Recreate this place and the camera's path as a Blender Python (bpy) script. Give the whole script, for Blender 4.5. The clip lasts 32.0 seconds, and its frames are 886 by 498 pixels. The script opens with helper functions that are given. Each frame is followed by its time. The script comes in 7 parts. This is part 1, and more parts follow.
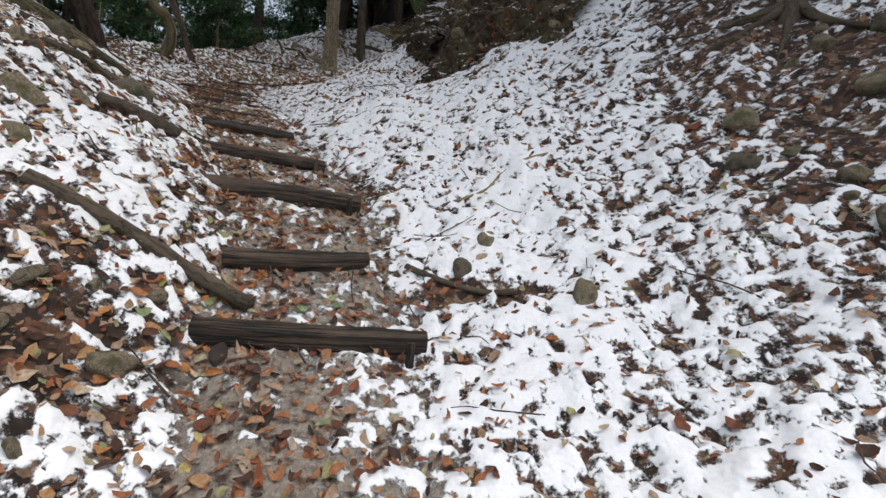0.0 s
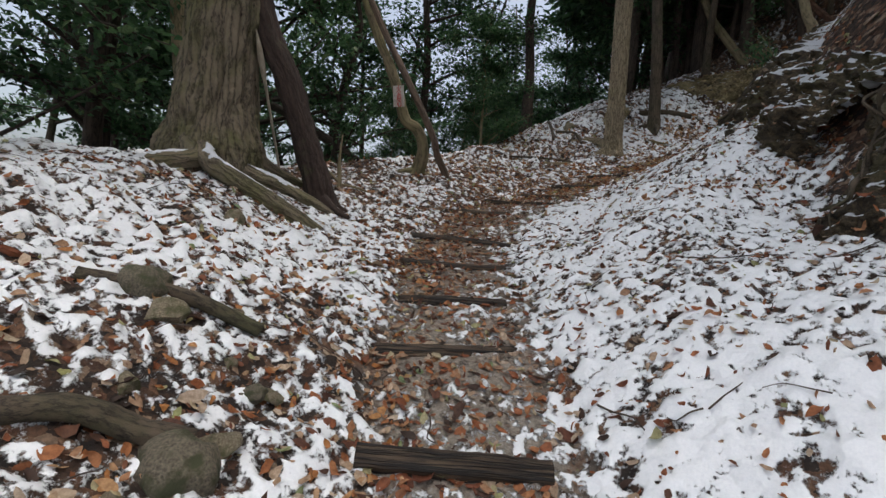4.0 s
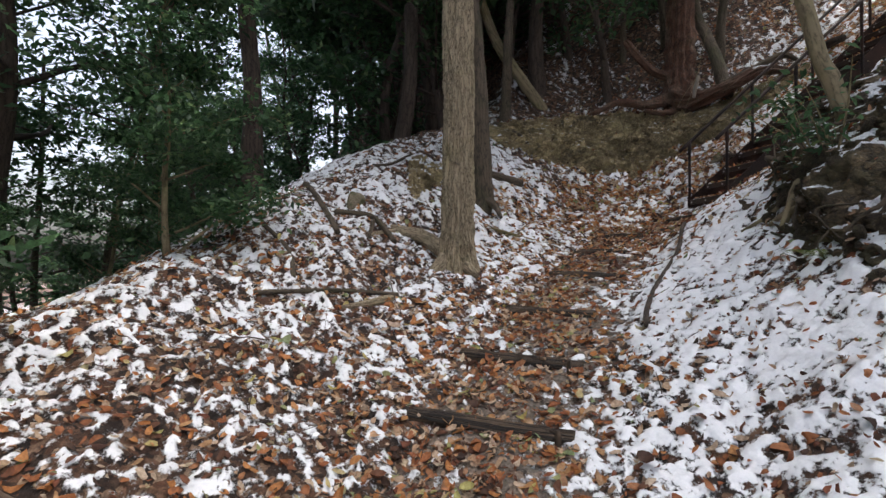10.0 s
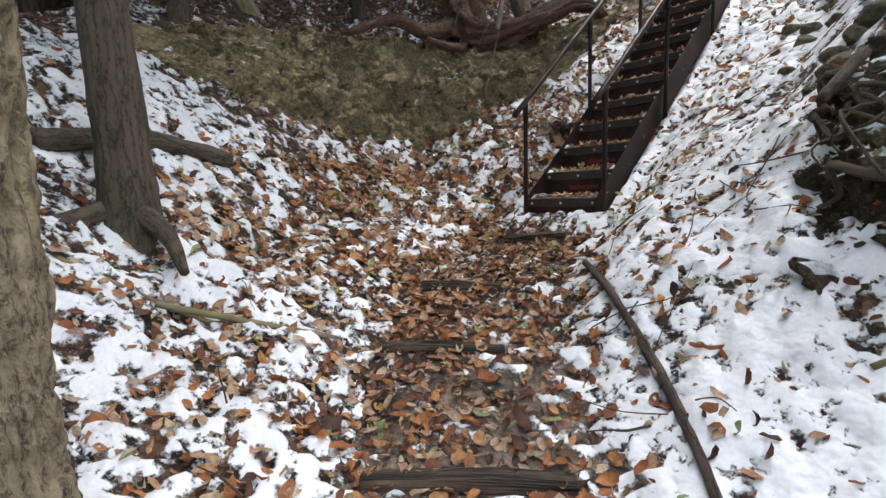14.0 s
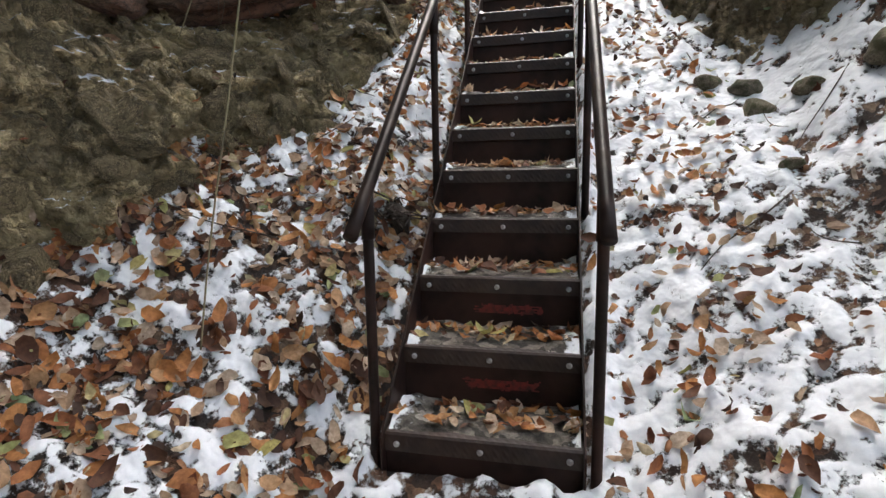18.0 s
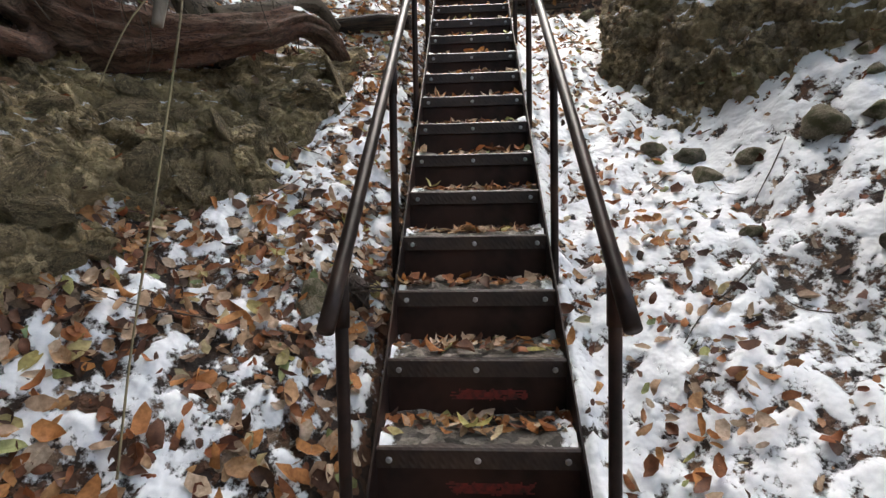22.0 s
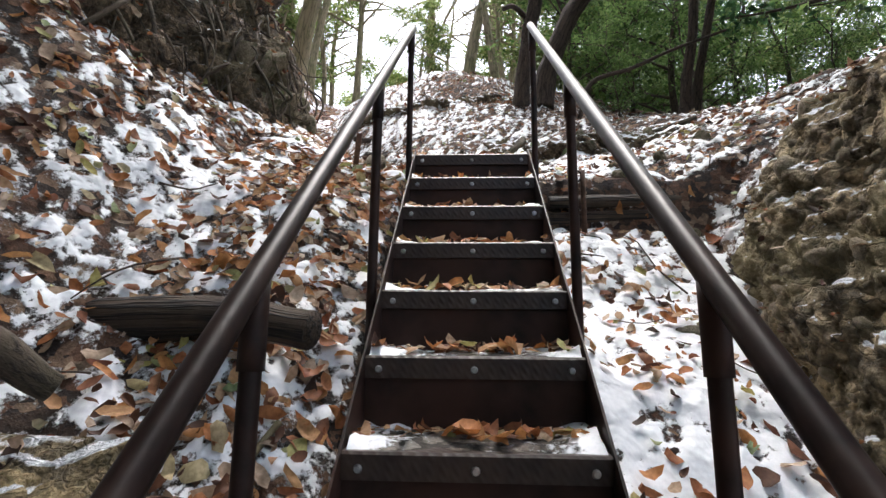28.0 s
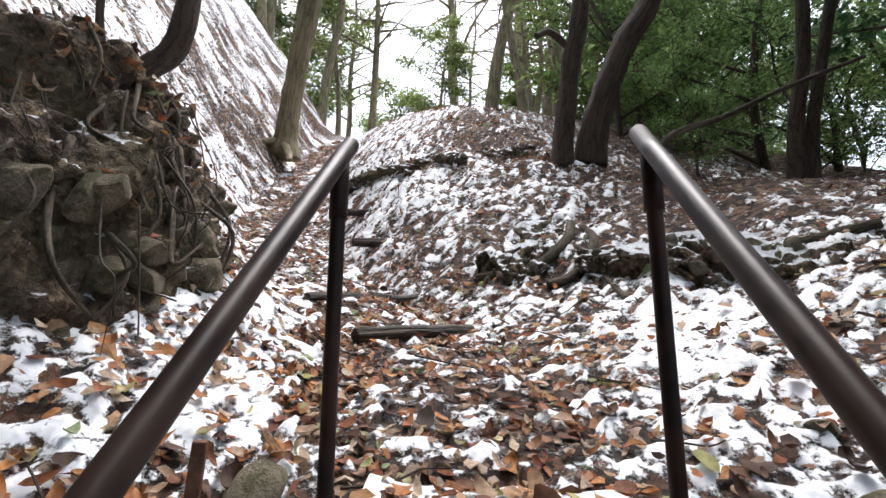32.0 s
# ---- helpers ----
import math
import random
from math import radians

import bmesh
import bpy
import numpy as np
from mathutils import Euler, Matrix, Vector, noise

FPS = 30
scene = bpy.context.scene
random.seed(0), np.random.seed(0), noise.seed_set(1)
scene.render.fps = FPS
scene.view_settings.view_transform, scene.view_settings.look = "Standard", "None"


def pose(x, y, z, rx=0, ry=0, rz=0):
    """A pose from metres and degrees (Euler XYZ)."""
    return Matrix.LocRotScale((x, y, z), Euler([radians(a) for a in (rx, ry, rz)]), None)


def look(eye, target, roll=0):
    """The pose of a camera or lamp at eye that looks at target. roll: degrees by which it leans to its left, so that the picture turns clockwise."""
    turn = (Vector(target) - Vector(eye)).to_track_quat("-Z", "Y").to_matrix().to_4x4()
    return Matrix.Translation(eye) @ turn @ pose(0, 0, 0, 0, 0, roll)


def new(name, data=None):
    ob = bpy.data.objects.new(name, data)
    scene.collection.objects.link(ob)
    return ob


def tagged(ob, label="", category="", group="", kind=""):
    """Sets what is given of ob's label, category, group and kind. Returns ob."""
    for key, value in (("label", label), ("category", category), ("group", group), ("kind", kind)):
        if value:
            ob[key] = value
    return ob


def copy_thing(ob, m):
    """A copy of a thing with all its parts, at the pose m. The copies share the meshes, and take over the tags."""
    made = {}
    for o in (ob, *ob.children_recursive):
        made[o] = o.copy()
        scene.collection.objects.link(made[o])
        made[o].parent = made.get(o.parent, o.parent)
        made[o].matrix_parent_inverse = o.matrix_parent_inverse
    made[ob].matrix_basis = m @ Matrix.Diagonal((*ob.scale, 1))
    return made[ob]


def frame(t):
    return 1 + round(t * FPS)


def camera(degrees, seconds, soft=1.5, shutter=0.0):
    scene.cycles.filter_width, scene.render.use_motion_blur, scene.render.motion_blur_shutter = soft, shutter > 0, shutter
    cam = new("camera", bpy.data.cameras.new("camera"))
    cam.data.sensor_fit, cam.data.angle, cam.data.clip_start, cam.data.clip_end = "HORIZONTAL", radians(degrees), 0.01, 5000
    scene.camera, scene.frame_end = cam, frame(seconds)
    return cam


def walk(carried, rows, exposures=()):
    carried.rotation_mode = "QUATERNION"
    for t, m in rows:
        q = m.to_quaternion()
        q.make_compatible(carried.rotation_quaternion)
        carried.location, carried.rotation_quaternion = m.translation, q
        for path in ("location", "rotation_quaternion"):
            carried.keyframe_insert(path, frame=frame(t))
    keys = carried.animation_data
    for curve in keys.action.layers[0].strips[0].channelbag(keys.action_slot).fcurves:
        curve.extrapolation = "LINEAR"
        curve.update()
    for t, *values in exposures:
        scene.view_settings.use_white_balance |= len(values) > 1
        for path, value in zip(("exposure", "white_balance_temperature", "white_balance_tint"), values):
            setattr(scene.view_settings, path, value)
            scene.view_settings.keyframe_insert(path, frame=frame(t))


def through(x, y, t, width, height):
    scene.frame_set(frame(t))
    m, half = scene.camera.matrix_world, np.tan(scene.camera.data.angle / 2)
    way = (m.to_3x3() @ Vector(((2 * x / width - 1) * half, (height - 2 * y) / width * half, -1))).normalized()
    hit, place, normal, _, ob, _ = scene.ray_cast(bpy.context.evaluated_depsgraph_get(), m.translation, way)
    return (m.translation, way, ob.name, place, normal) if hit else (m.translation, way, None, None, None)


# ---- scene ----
cam = camera(83.4, 32.0, soft=1.45)
PATH = [
    (0.0, pose(13.265, -1.012, -4.039, 86.07, -5.24, 85.65)),
    (0.5, pose(12.849, -0.899, -3.951, 86.63, -4.11, 92.44)),
    (1.0, pose(12.547, -0.860, -3.704, 87.35, -2.94, 99.40)),
    (1.5, pose(12.124, -0.984, -3.538, 87.80, -3.61, 104.45)),
    (2.0, pose(11.825, -1.030, -3.360, 87.79, -4.38, 107.62)),
    (2.5, pose(11.397, -1.017, -3.176, 87.91, -3.59, 112.77)),
    (3.0, pose(11.098, -1.138, -3.155, 88.60, -3.08, 116.11)),
    (3.5, pose(10.732, -1.406, -2.846, 88.46, -4.39, 116.90)),
    (5.5, pose(9.328, -2.512, -2.075, 88.99, -4.43, 112.90)),
    (6.0, pose(8.863, -2.674, -1.859, 89.64, -4.34, 111.74)),
    (6.5, pose(8.523, -2.883, -1.769, 89.98, -4.50, 112.02)),
    (7.0, pose(8.050, -3.187, -1.529, 90.34, -4.59, 109.78)),
    (7.5, pose(7.517, -3.307, -1.421, 90.33, -4.18, 106.35)),
    (8.0, pose(7.103, -3.444, -1.284, 90.78, -2.88, 104.59)),
    (8.5, pose(6.677, -3.701, -1.092, 90.35, -2.55, 98.86)),
    (9.0, pose(6.269, -3.789, -1.036, 91.04, -2.08, 93.37)),
    (9.5, pose(5.894, -3.848, -0.886, 91.51, -0.71, 89.69)),
    (10.0, pose(5.451, -3.985, -0.740, 91.22, -0.45, 81.71)),
    (10.5, pose(5.040, -3.921, -0.695, 89.97, 0.04, 76.45)),
    (11.0, pose(4.565, -3.810, -0.576, 89.61, 0.79, 73.84)),
    (11.5, pose(4.088, -3.846, -0.439, 88.56, 0.41, 68.36)),
    (12.0, pose(3.649, -3.698, -0.367, 87.31, 0.30, 64.08)),
    (12.5, pose(3.210, -3.609, -0.243, 86.00, 1.12, 60.64)),
    (13.0, pose(2.811, -3.533, -0.100, 85.48, 0.93, 53.45)),
    (13.5, pose(2.467, -3.307, -0.001, 84.60, 1.26, 50.43)),
    (15.5, pose(1.200, -2.457, 0.209, 83.98, 0.12, 37.08)),
    (16.0, pose(0.937, -2.239, 0.363, 83.26, 0.15, 32.31)),
    (16.5, pose(0.729, -1.903, 0.539, 82.35, 0.75, 28.54)),
    (17.0, pose(0.494, -1.725, 0.621, 80.97, 1.09, 24.46)),
    (17.5, pose(0.274, -1.584, 0.715, 81.22, 0.68, 16.78)),
    (18.0, pose(0.206, -1.369, 0.816, 81.70, 0.92, 12.60)),
    (18.5, pose(0.105, -1.327, 0.911, 85.08, 0.41, 8.19)),
    (19.0, pose(0.048, -1.344, 1.002, 91.74, 0.54, 5.49)),
    (19.5, pose(0.064, -1.367, 1.040, 98.71, 0.66, 5.10)),
    (20.0, pose(0.062, -1.365, 1.054, 101.74, 0.29, 4.60)),
    (20.5, pose(0.054, -1.345, 1.033, 101.66, 0.43, 4.75)),
    (21.0, pose(0.053, -1.300, 0.997, 99.74, 0.94, 5.22)),
    (21.5, pose(0.023, -1.240, 0.936, 95.70, 1.10, 4.86)),
    (22.0, pose(-0.004, -1.197, 0.882, 87.47, 0.92, 3.48)),
    (22.5, pose(-0.014, -1.184, 0.853, 81.48, 1.02, 2.75)),
    (23.0, pose(-0.004, -1.200, 0.863, 78.36, 1.52, 3.41)),
    (24.0, pose(-0.008, -0.783, 0.975, 74.41, 2.36, 3.82)),
    (24.5, pose(-0.054, -0.465, 1.090, 74.86, 1.17, 2.40)),
    (25.0, pose(-0.033, -0.156, 1.215, 81.08, 0.73, 0.90)),
    (25.5, pose(0.015, 0.100, 1.397, 88.45, 0.69, 3.10)),
    (26.0, pose(0.002, 0.312, 1.601, 93.46, -0.09, 2.93)),
    (26.5, pose(0.021, 0.527, 1.796, 96.02, -0.45, 2.63)),
    (28.5, pose(-0.022, 1.233, 2.486, 101.04, -0.55, 3.30)),
    (29.0, pose(-0.001, 1.407, 2.672, 101.26, -0.57, 3.70)),
    (29.5, pose(-0.044, 1.609, 2.810, 101.37, -0.64, 3.63)),
    (30.0, pose(-0.019, 1.805, 2.958, 101.54, -0.21, 2.39)),
    (30.5, pose(0.016, 1.994, 3.110, 101.38, -0.01, 3.28)),
    (31.0, pose(0.002, 2.190, 3.299, 101.44, 0.05, 3.77)),
    (31.5, pose(0.045, 2.357, 3.472, 101.62, -0.04, 5.00)),
    (32.0, pose(0.010, 2.562, 3.594, 101.62, -0.19, 6.21)),
]
EXPOSURES = [(0.0, 0.65, 6450, 9), (4.0, 0.75, 6450, 9), (6.0, 0.95, 6600, 10), (9.0, 1.38, 6450, 13), (10.0, 1.55, 6450, 13), (12.0, 2.05, 6350, 10), (16.0, 2.16, 6320, 9),
             (20.0, 2.1, 6450, 10), (24.0, 2.2, 6450, 9), (26.0, 2.1, 6400, 10), (29.0, 1.95, 6150, 11), (30.0, 2.05, 6150, 12), (31.0, 2.0, 6100, 12), (32.0, 1.75, 6100, 12)]
walk(cam, PATH, EXPOSURES)

# ---- light ----
world = bpy.data.worlds.new("overcast_sky")
scene.world = world
world.use_nodes = True
wn, wl = world.node_tree.nodes, world.node_tree.links
sky = wn.new("ShaderNodeTexSky")
sky.sky_type = "NISHITA"
sky.sun_disc = False
sky.sun_elevation = radians(73)
sky.sun_rotation = radians(14)
sky.air_density = 1.0
sky.dust_density = 6.0
sky.ozone_density = 1.0
veil = wn.new("ShaderNodeHueSaturation")
veil.inputs["Saturation"].default_value = 0.6
wl.new(sky.outputs[0], veil.inputs["Color"])
wl.new(veil.outputs[0], wn["Background"].inputs[0])
wn["Background"].inputs[1].default_value = 0.15
sun = new("sun", bpy.data.lights.new("sun", "SUN"))
sun.data.energy = 0.7
sun.data.angle = radians(70)
sun.data.color = (1.0, 0.96, 0.9)
sun.matrix_world = look((1, 4, 14), (0, 0, 0))


# ---- noise and mesh tools ----
rng = np.random.default_rng(7)
_perm = rng.permutation(512).astype(np.int64)
_grad = rng.normal(size=(512, 3))
_grad /= np.linalg.norm(_grad, axis=1)[:, None]


def gnoise(p):
    """Gradient noise of an (n, 3) array, about -1 to 1."""
    p = np.asarray(p, float)
    i = np.floor(p).astype(np.int64)
    f = p - i
    u = f * f * f * (f * (f * 6 - 15) + 10)
    out = 0.0
    for dx in (0, 1):
        for dy in (0, 1):
            for dz in (0, 1):
                h = _perm[(_perm[(_perm[(i[:, 0] + dx) & 511] + i[:, 1] + dy) & 511] + i[:, 2] + dz) & 511]
                g = _grad[h]
                d = g[:, 0] * (f[:, 0] - dx) + g[:, 1] * (f[:, 1] - dy) + g[:, 2] * (f[:, 2] - dz)
                wx = u[:, 0] if dx else 1 - u[:, 0]
                wy = u[:, 1] if dy else 1 - u[:, 1]
                wz = u[:, 2] if dz else 1 - u[:, 2]
                out = out + d * wx * wy * wz
    return out * 1.6


def fbm(p, octaves=3, gain=0.5):
    s, a = 0.0, 1.0
    for k in range(octaves):
        s = s + a * gnoise(np.asarray(p) * 2.03 ** k + 17.3 * k)
        a *= gain
    return s


def cells(p):
    """Distance to the nearest of scattered points, one to a unit cell, a random number of that point, and the height of a plane tilted round it."""
    p = np.asarray(p, float)
    i = np.floor(p).astype(np.int64)
    best, tag, tilt = np.full(len(p), 9.0), np.zeros(len(p)), np.zeros(len(p))
    for dx in (-1, 0, 1):
        for dy in (-1, 0, 1):
            for dz in (-1, 0, 1):
                c = i + np.array([dx, dy, dz])
                h = _perm[(_perm[(_perm[c[:, 0] & 511] + c[:, 1]) & 511] + c[:, 2]) & 511]
                q = c + 0.5 + 0.42 * _grad[h]
                d = np.linalg.norm(p - q, axis=1)
                near = d < best
                best = np.where(near, d, best)
                tag = np.where(near, h / 511.0, tag)
                tilt = np.where(near, ((p - q) * _grad[(h + 7) & 511]).sum(1), tilt)
    return best, tag, tilt


def smooth(a, b, x):
    t = np.clip((x - a) / (b - a), 0, 1)
    return t * t * (3 - 2 * t)


def mesh_of(name, verts, faces, mat=None, shade=True):
    """A mesh from arrays of corners and of faces of one size."""
    verts, faces = np.asarray(verts, np.float32), np.asarray(faces, np.int32)
    me = bpy.data.meshes.new(name)
    n, k = faces.shape
    me.vertices.add(len(verts))
    me.vertices.foreach_set("co", verts.ravel())
    me.loops.add(n * k)
    me.loops.foreach_set("vertex_index", faces.ravel())
    me.polygons.add(n)
    me.polygons.foreach_set("loop_start", np.arange(0, n * k, k, dtype=np.int32))
    me.polygons.foreach_set("loop_total", np.full(n, k, np.int32))
    if shade:
        me.polygons.foreach_set("use_smooth", np.ones(n, bool))
    me.update(calc_edges=True)
    if mat:
        me.materials.append(mat)
    return me


def float_layer(me, name, values):
    at = me.attributes.new(name, "FLOAT", "POINT")
    at.data.foreach_set("value", np.asarray(values, np.float32))


def part(name, data, mat, parent, label=""):
    """Links a bmesh or a mesh as one mesh object under a thing or part."""
    if isinstance(data, bmesh.types.BMesh):
        me = bpy.data.meshes.new(name)
        data.to_mesh(me)
        data.free()
    else:
        me = data
    if mat and not me.materials:
        me.materials.append(mat)
    ob = new(name, me)
    ob.parent = parent
    if label:
        ob["label"] = label
    return ob


def thing(name, at=(0, 0, 0), label="", category="", group="", kind=""):
    ob = new(name)
    ob.location = at
    ob.empty_display_size = 0.1
    return tagged(ob, label, category, group, kind)


def frames_along(pts):
    """Side and up vectors carried along a line of points."""
    pts = np.asarray(pts, float)
    tan = np.gradient(pts, axis=0)
    tan /= np.linalg.norm(tan, axis=1)[:, None] + 1e-9
    side = np.zeros_like(tan)
    ref = np.array([0, 0, 1.0]) if abs(tan[0, 2]) < 0.9 else np.array([1.0, 0, 0])
    s = np.cross(tan[0], ref)
    for i in range(len(pts)):
        s = s - tan[i] * np.dot(s, tan[i])
        s /= np.linalg.norm(s) + 1e-9
        side[i] = s
    return tan, side, np.cross(side, tan)


def curve_through(knots, n):
    """n points on a smooth line through the knots (x, y, z, ...)."""
    k = np.asarray(knots, float)
    if len(k) == 2:
        return k[0] + (k[1] - k[0]) * np.linspace(0, 1, n)[:, None]
    e = np.vstack([2 * k[0] - k[1], k, 2 * k[-1] - k[-2]])
    t = np.linspace(0, len(k) - 1 - 1e-6, n)
    i = t.astype(int)
    f = (t - i)[:, None]
    a, b, c, d = e[i], e[i + 1], e[i + 2], e[i + 3]
    return 0.5 * (2 * b + (c - a) * f + (2 * a - 5 * b + 4 * c - d) * f ** 2 + (3 * b - a - 3 * c + d) * f ** 3)


def tube(knots, rings=24, sides=12, rough=0.0, scale=4.0, seed=0.0, cap=True, flute=0.0, ridge=None):
    """Corners and quads of a tapered tube through knots (x, y, z, radius), with an uneven skin."""
    line = curve_through(knots, rings)
    pts, rad = line[:, :3], line[:, 3]
    tan, side, up = frames_along(pts)
    ang = np.linspace(0, 2 * math.pi, sides, endpoint=False)
    dirs = side[:, None, :] * np.cos(ang)[None, :, None] + up[:, None, :] * np.sin(ang)[None, :, None]
    v = pts[:, None, :] + dirs * rad[:, None, None]
    flat = v.reshape(-1, 3)
    if rough or flute:
        q = flat * scale + seed
        d = rough * fbm(q, 3)
        if flute:
            q2 = (dirs * 2.4 + pts[:, None, :] * 0.35 + seed).reshape(-1, 3)
            d = d + flute * gnoise(q2)
        flat = flat + dirs.reshape(-1, 3) * (d[:, None] * np.repeat(rad, sides)[:, None])
    run = np.concatenate([[0], np.cumsum(np.linalg.norm(np.diff(pts, axis=0), axis=1))])
    mean = max(float(rad.mean()), 0.004)
    skin = np.stack([np.tile(np.cos(ang), rings) * np.repeat(0.5 * rad + 0.5 * mean, sides), np.tile(np.sin(ang), rings) * np.repeat(0.5 * rad + 0.5 * mean, sides), np.repeat(run, sides)], 1) + seed
    if ridge:
        scale_r, deep_r = ridge
        sk = skin + 0.045 * np.stack([gnoise(skin * np.array([5, 5, 3.0])), gnoise(skin * np.array([5, 5, 3.0]) + 4), np.zeros(len(skin))], 1)
        f1, tag, tilt = cells(sk * np.array([scale_r, scale_r, scale_r * 0.085]))
        dd = deep_r * (0.35 * (tag - 0.5) + 0.5 * tilt - 1.1 * smooth(0.42, 0.8, f1)) + deep_r * 0.35 * gnoise(skin * np.array([45, 45, 25.0]))
        flat = flat + dirs.reshape(-1, 3) * dd[:, None]
    i = np.arange(rings - 1)[:, None] * sides
    j = np.arange(sides)[None, :]
    jn = (j + 1) % sides
    q = np.stack([i + j, i + jn, i + sides + jn, i + sides + j], -1).reshape(-1, 4)
    if cap:
        n = len(flat)
        flat = np.vstack([flat, pts[:1], pts[-1:]])
        skin = np.vstack([skin, [[seed, seed, seed]], [[seed, seed, seed + run[-1]]]])
        j = np.arange(sides)
        a = np.stack([np.full(sides, n), (j + 1) % sides, j, j], -1)
        o = (rings - 1) * sides
        b = np.stack([np.full(sides, n + 1), o + j, o + (j + 1) % sides, o + (j + 1) % sides], -1)
        q = np.vstack([q, a, b])
    return flat, q, skin


def join(parts):
    """One set of corners and quads out of several."""
    vs, fs, ss, n = [], [], [], 0
    for v, f, s in parts:
        vs.append(v)
        ss.append(s)
        fs.append(np.asarray(f) + n)
        n += len(v)
    return np.vstack(vs), np.vstack(fs), np.vstack(ss)


def tube_mesh(name, tubes, mat):
    v, f, s = join(tubes)
    me = bpy.data.meshes.new(name)
    tri = f[:, 2] == f[:, 3]
    me.from_pydata(v.tolist(), [], [list(q[:3]) if t else list(q) for q, t in zip(f.tolist(), tri)])
    me.polygons.foreach_set("use_smooth", np.ones(len(me.polygons), bool))
    at = me.attributes.new("skin", "FLOAT_VECTOR", "POINT")
    at.data.foreach_set("vector", np.asarray(s, np.float32).ravel())
    me.materials.append(mat)
    return me


def box_bm(sx, sy, sz, at=(0, 0, 0), bevel=0.0, rot=None):
    bm = bmesh.new()
    bmesh.ops.create_cube(bm, size=1.0, matrix=Matrix.Diagonal((sx, sy, sz, 1)))
    if bevel:
        bmesh.ops.bevel(bm, geom=bm.edges[:], offset=bevel, segments=2, affect="EDGES", profile=0.6)
    m = Matrix.Translation(at)
    if rot is not None:
        m = m @ rot
    bm.transform(m)
    return bm


# ---- materials ----
def material(name):
    m = bpy.data.materials.new(name)
    m.use_nodes = True
    n, l = m.node_tree.nodes, m.node_tree.links
    return m, n, l, n["Principled BSDF"]


def noise_node(n, l, scale, detail=4.0, rough=0.6, coord=None, stretch=None):
    t = n.new("ShaderNodeTexNoise")
    t.inputs["Scale"].default_value = scale
    t.inputs["Detail"].default_value = detail
    t.inputs["Roughness"].default_value = rough
    if coord is not None:
        if stretch:
            mp = n.new("ShaderNodeMapping")
            mp.inputs["Scale"].default_value = stretch
            l.new(coord, mp.inputs[0])
            coord = mp.outputs[0]
        l.new(coord, t.inputs["Vector"])
    return t


def ramp_node(n, l, fac, stops):
    r = n.new("ShaderNodeValToRGB")
    e = r.color_ramp.elements
    while len(e) < len(stops):
        e.new(0.5)
    for el, (p, c) in zip(e, stops):
        el.position = p
        el.color = (*c, 1)
    l.new(fac, r.inputs[0])
    return r


def mix_node(n, l, fac, a, b):
    m = n.new("ShaderNodeMix")
    m.data_type = "RGBA"
    for sock, val in ((m.inputs[0], fac), (m.inputs[6], a), (m.inputs[7], b)):
        if isinstance(val, bpy.types.NodeSocket):
            l.new(val, sock)
        elif isinstance(val, tuple):
            sock.default_value = (*val, 1)
        else:
            sock.default_value = val
    return m.outputs[2]


def bump_node(n, l, height, strength, distance, bsdf):
    b = n.new("ShaderNodeBump")
    b.inputs["Strength"].default_value = strength
    b.inputs["Distance"].default_value = distance
    l.new(height, b.inputs["Height"])
    l.new(b.outputs[0], bsdf.inputs["Normal"])
    return b


def simple(name, dark, light, scale=20.0, rough=0.8, metal=0.0, bump=0.3, dist=0.004, stretch=None, spots=None):
    """A surface of two tones of grain with relief, and stains of a third tone."""
    m, n, l, b = material(name)
    co = n.new("ShaderNodeTexCoord").outputs["Object"]
    a = noise_node(n, l, scale, 5, 0.65, co, stretch)
    big = noise_node(n, l, scale * 0.14, 3, 0.6, co)
    r = ramp_node(n, l, a.outputs[0], [(0.3, dark), (0.7, light)])
    col = r.outputs[0]
    if spots:
        s = ramp_node(n, l, big.outputs[0], [(0.45, (0, 0, 0)), (0.62, (1, 1, 1))])
        col = mix_node(n, l, s.outputs[0], col, spots)
    l.new(col, b.inputs["Base Color"])
    b.inputs["Roughness"].default_value = rough
    b.inputs["Metallic"].default_value = metal
    bump_node(n, l, a.outputs[0], bump, dist, b)
    return m


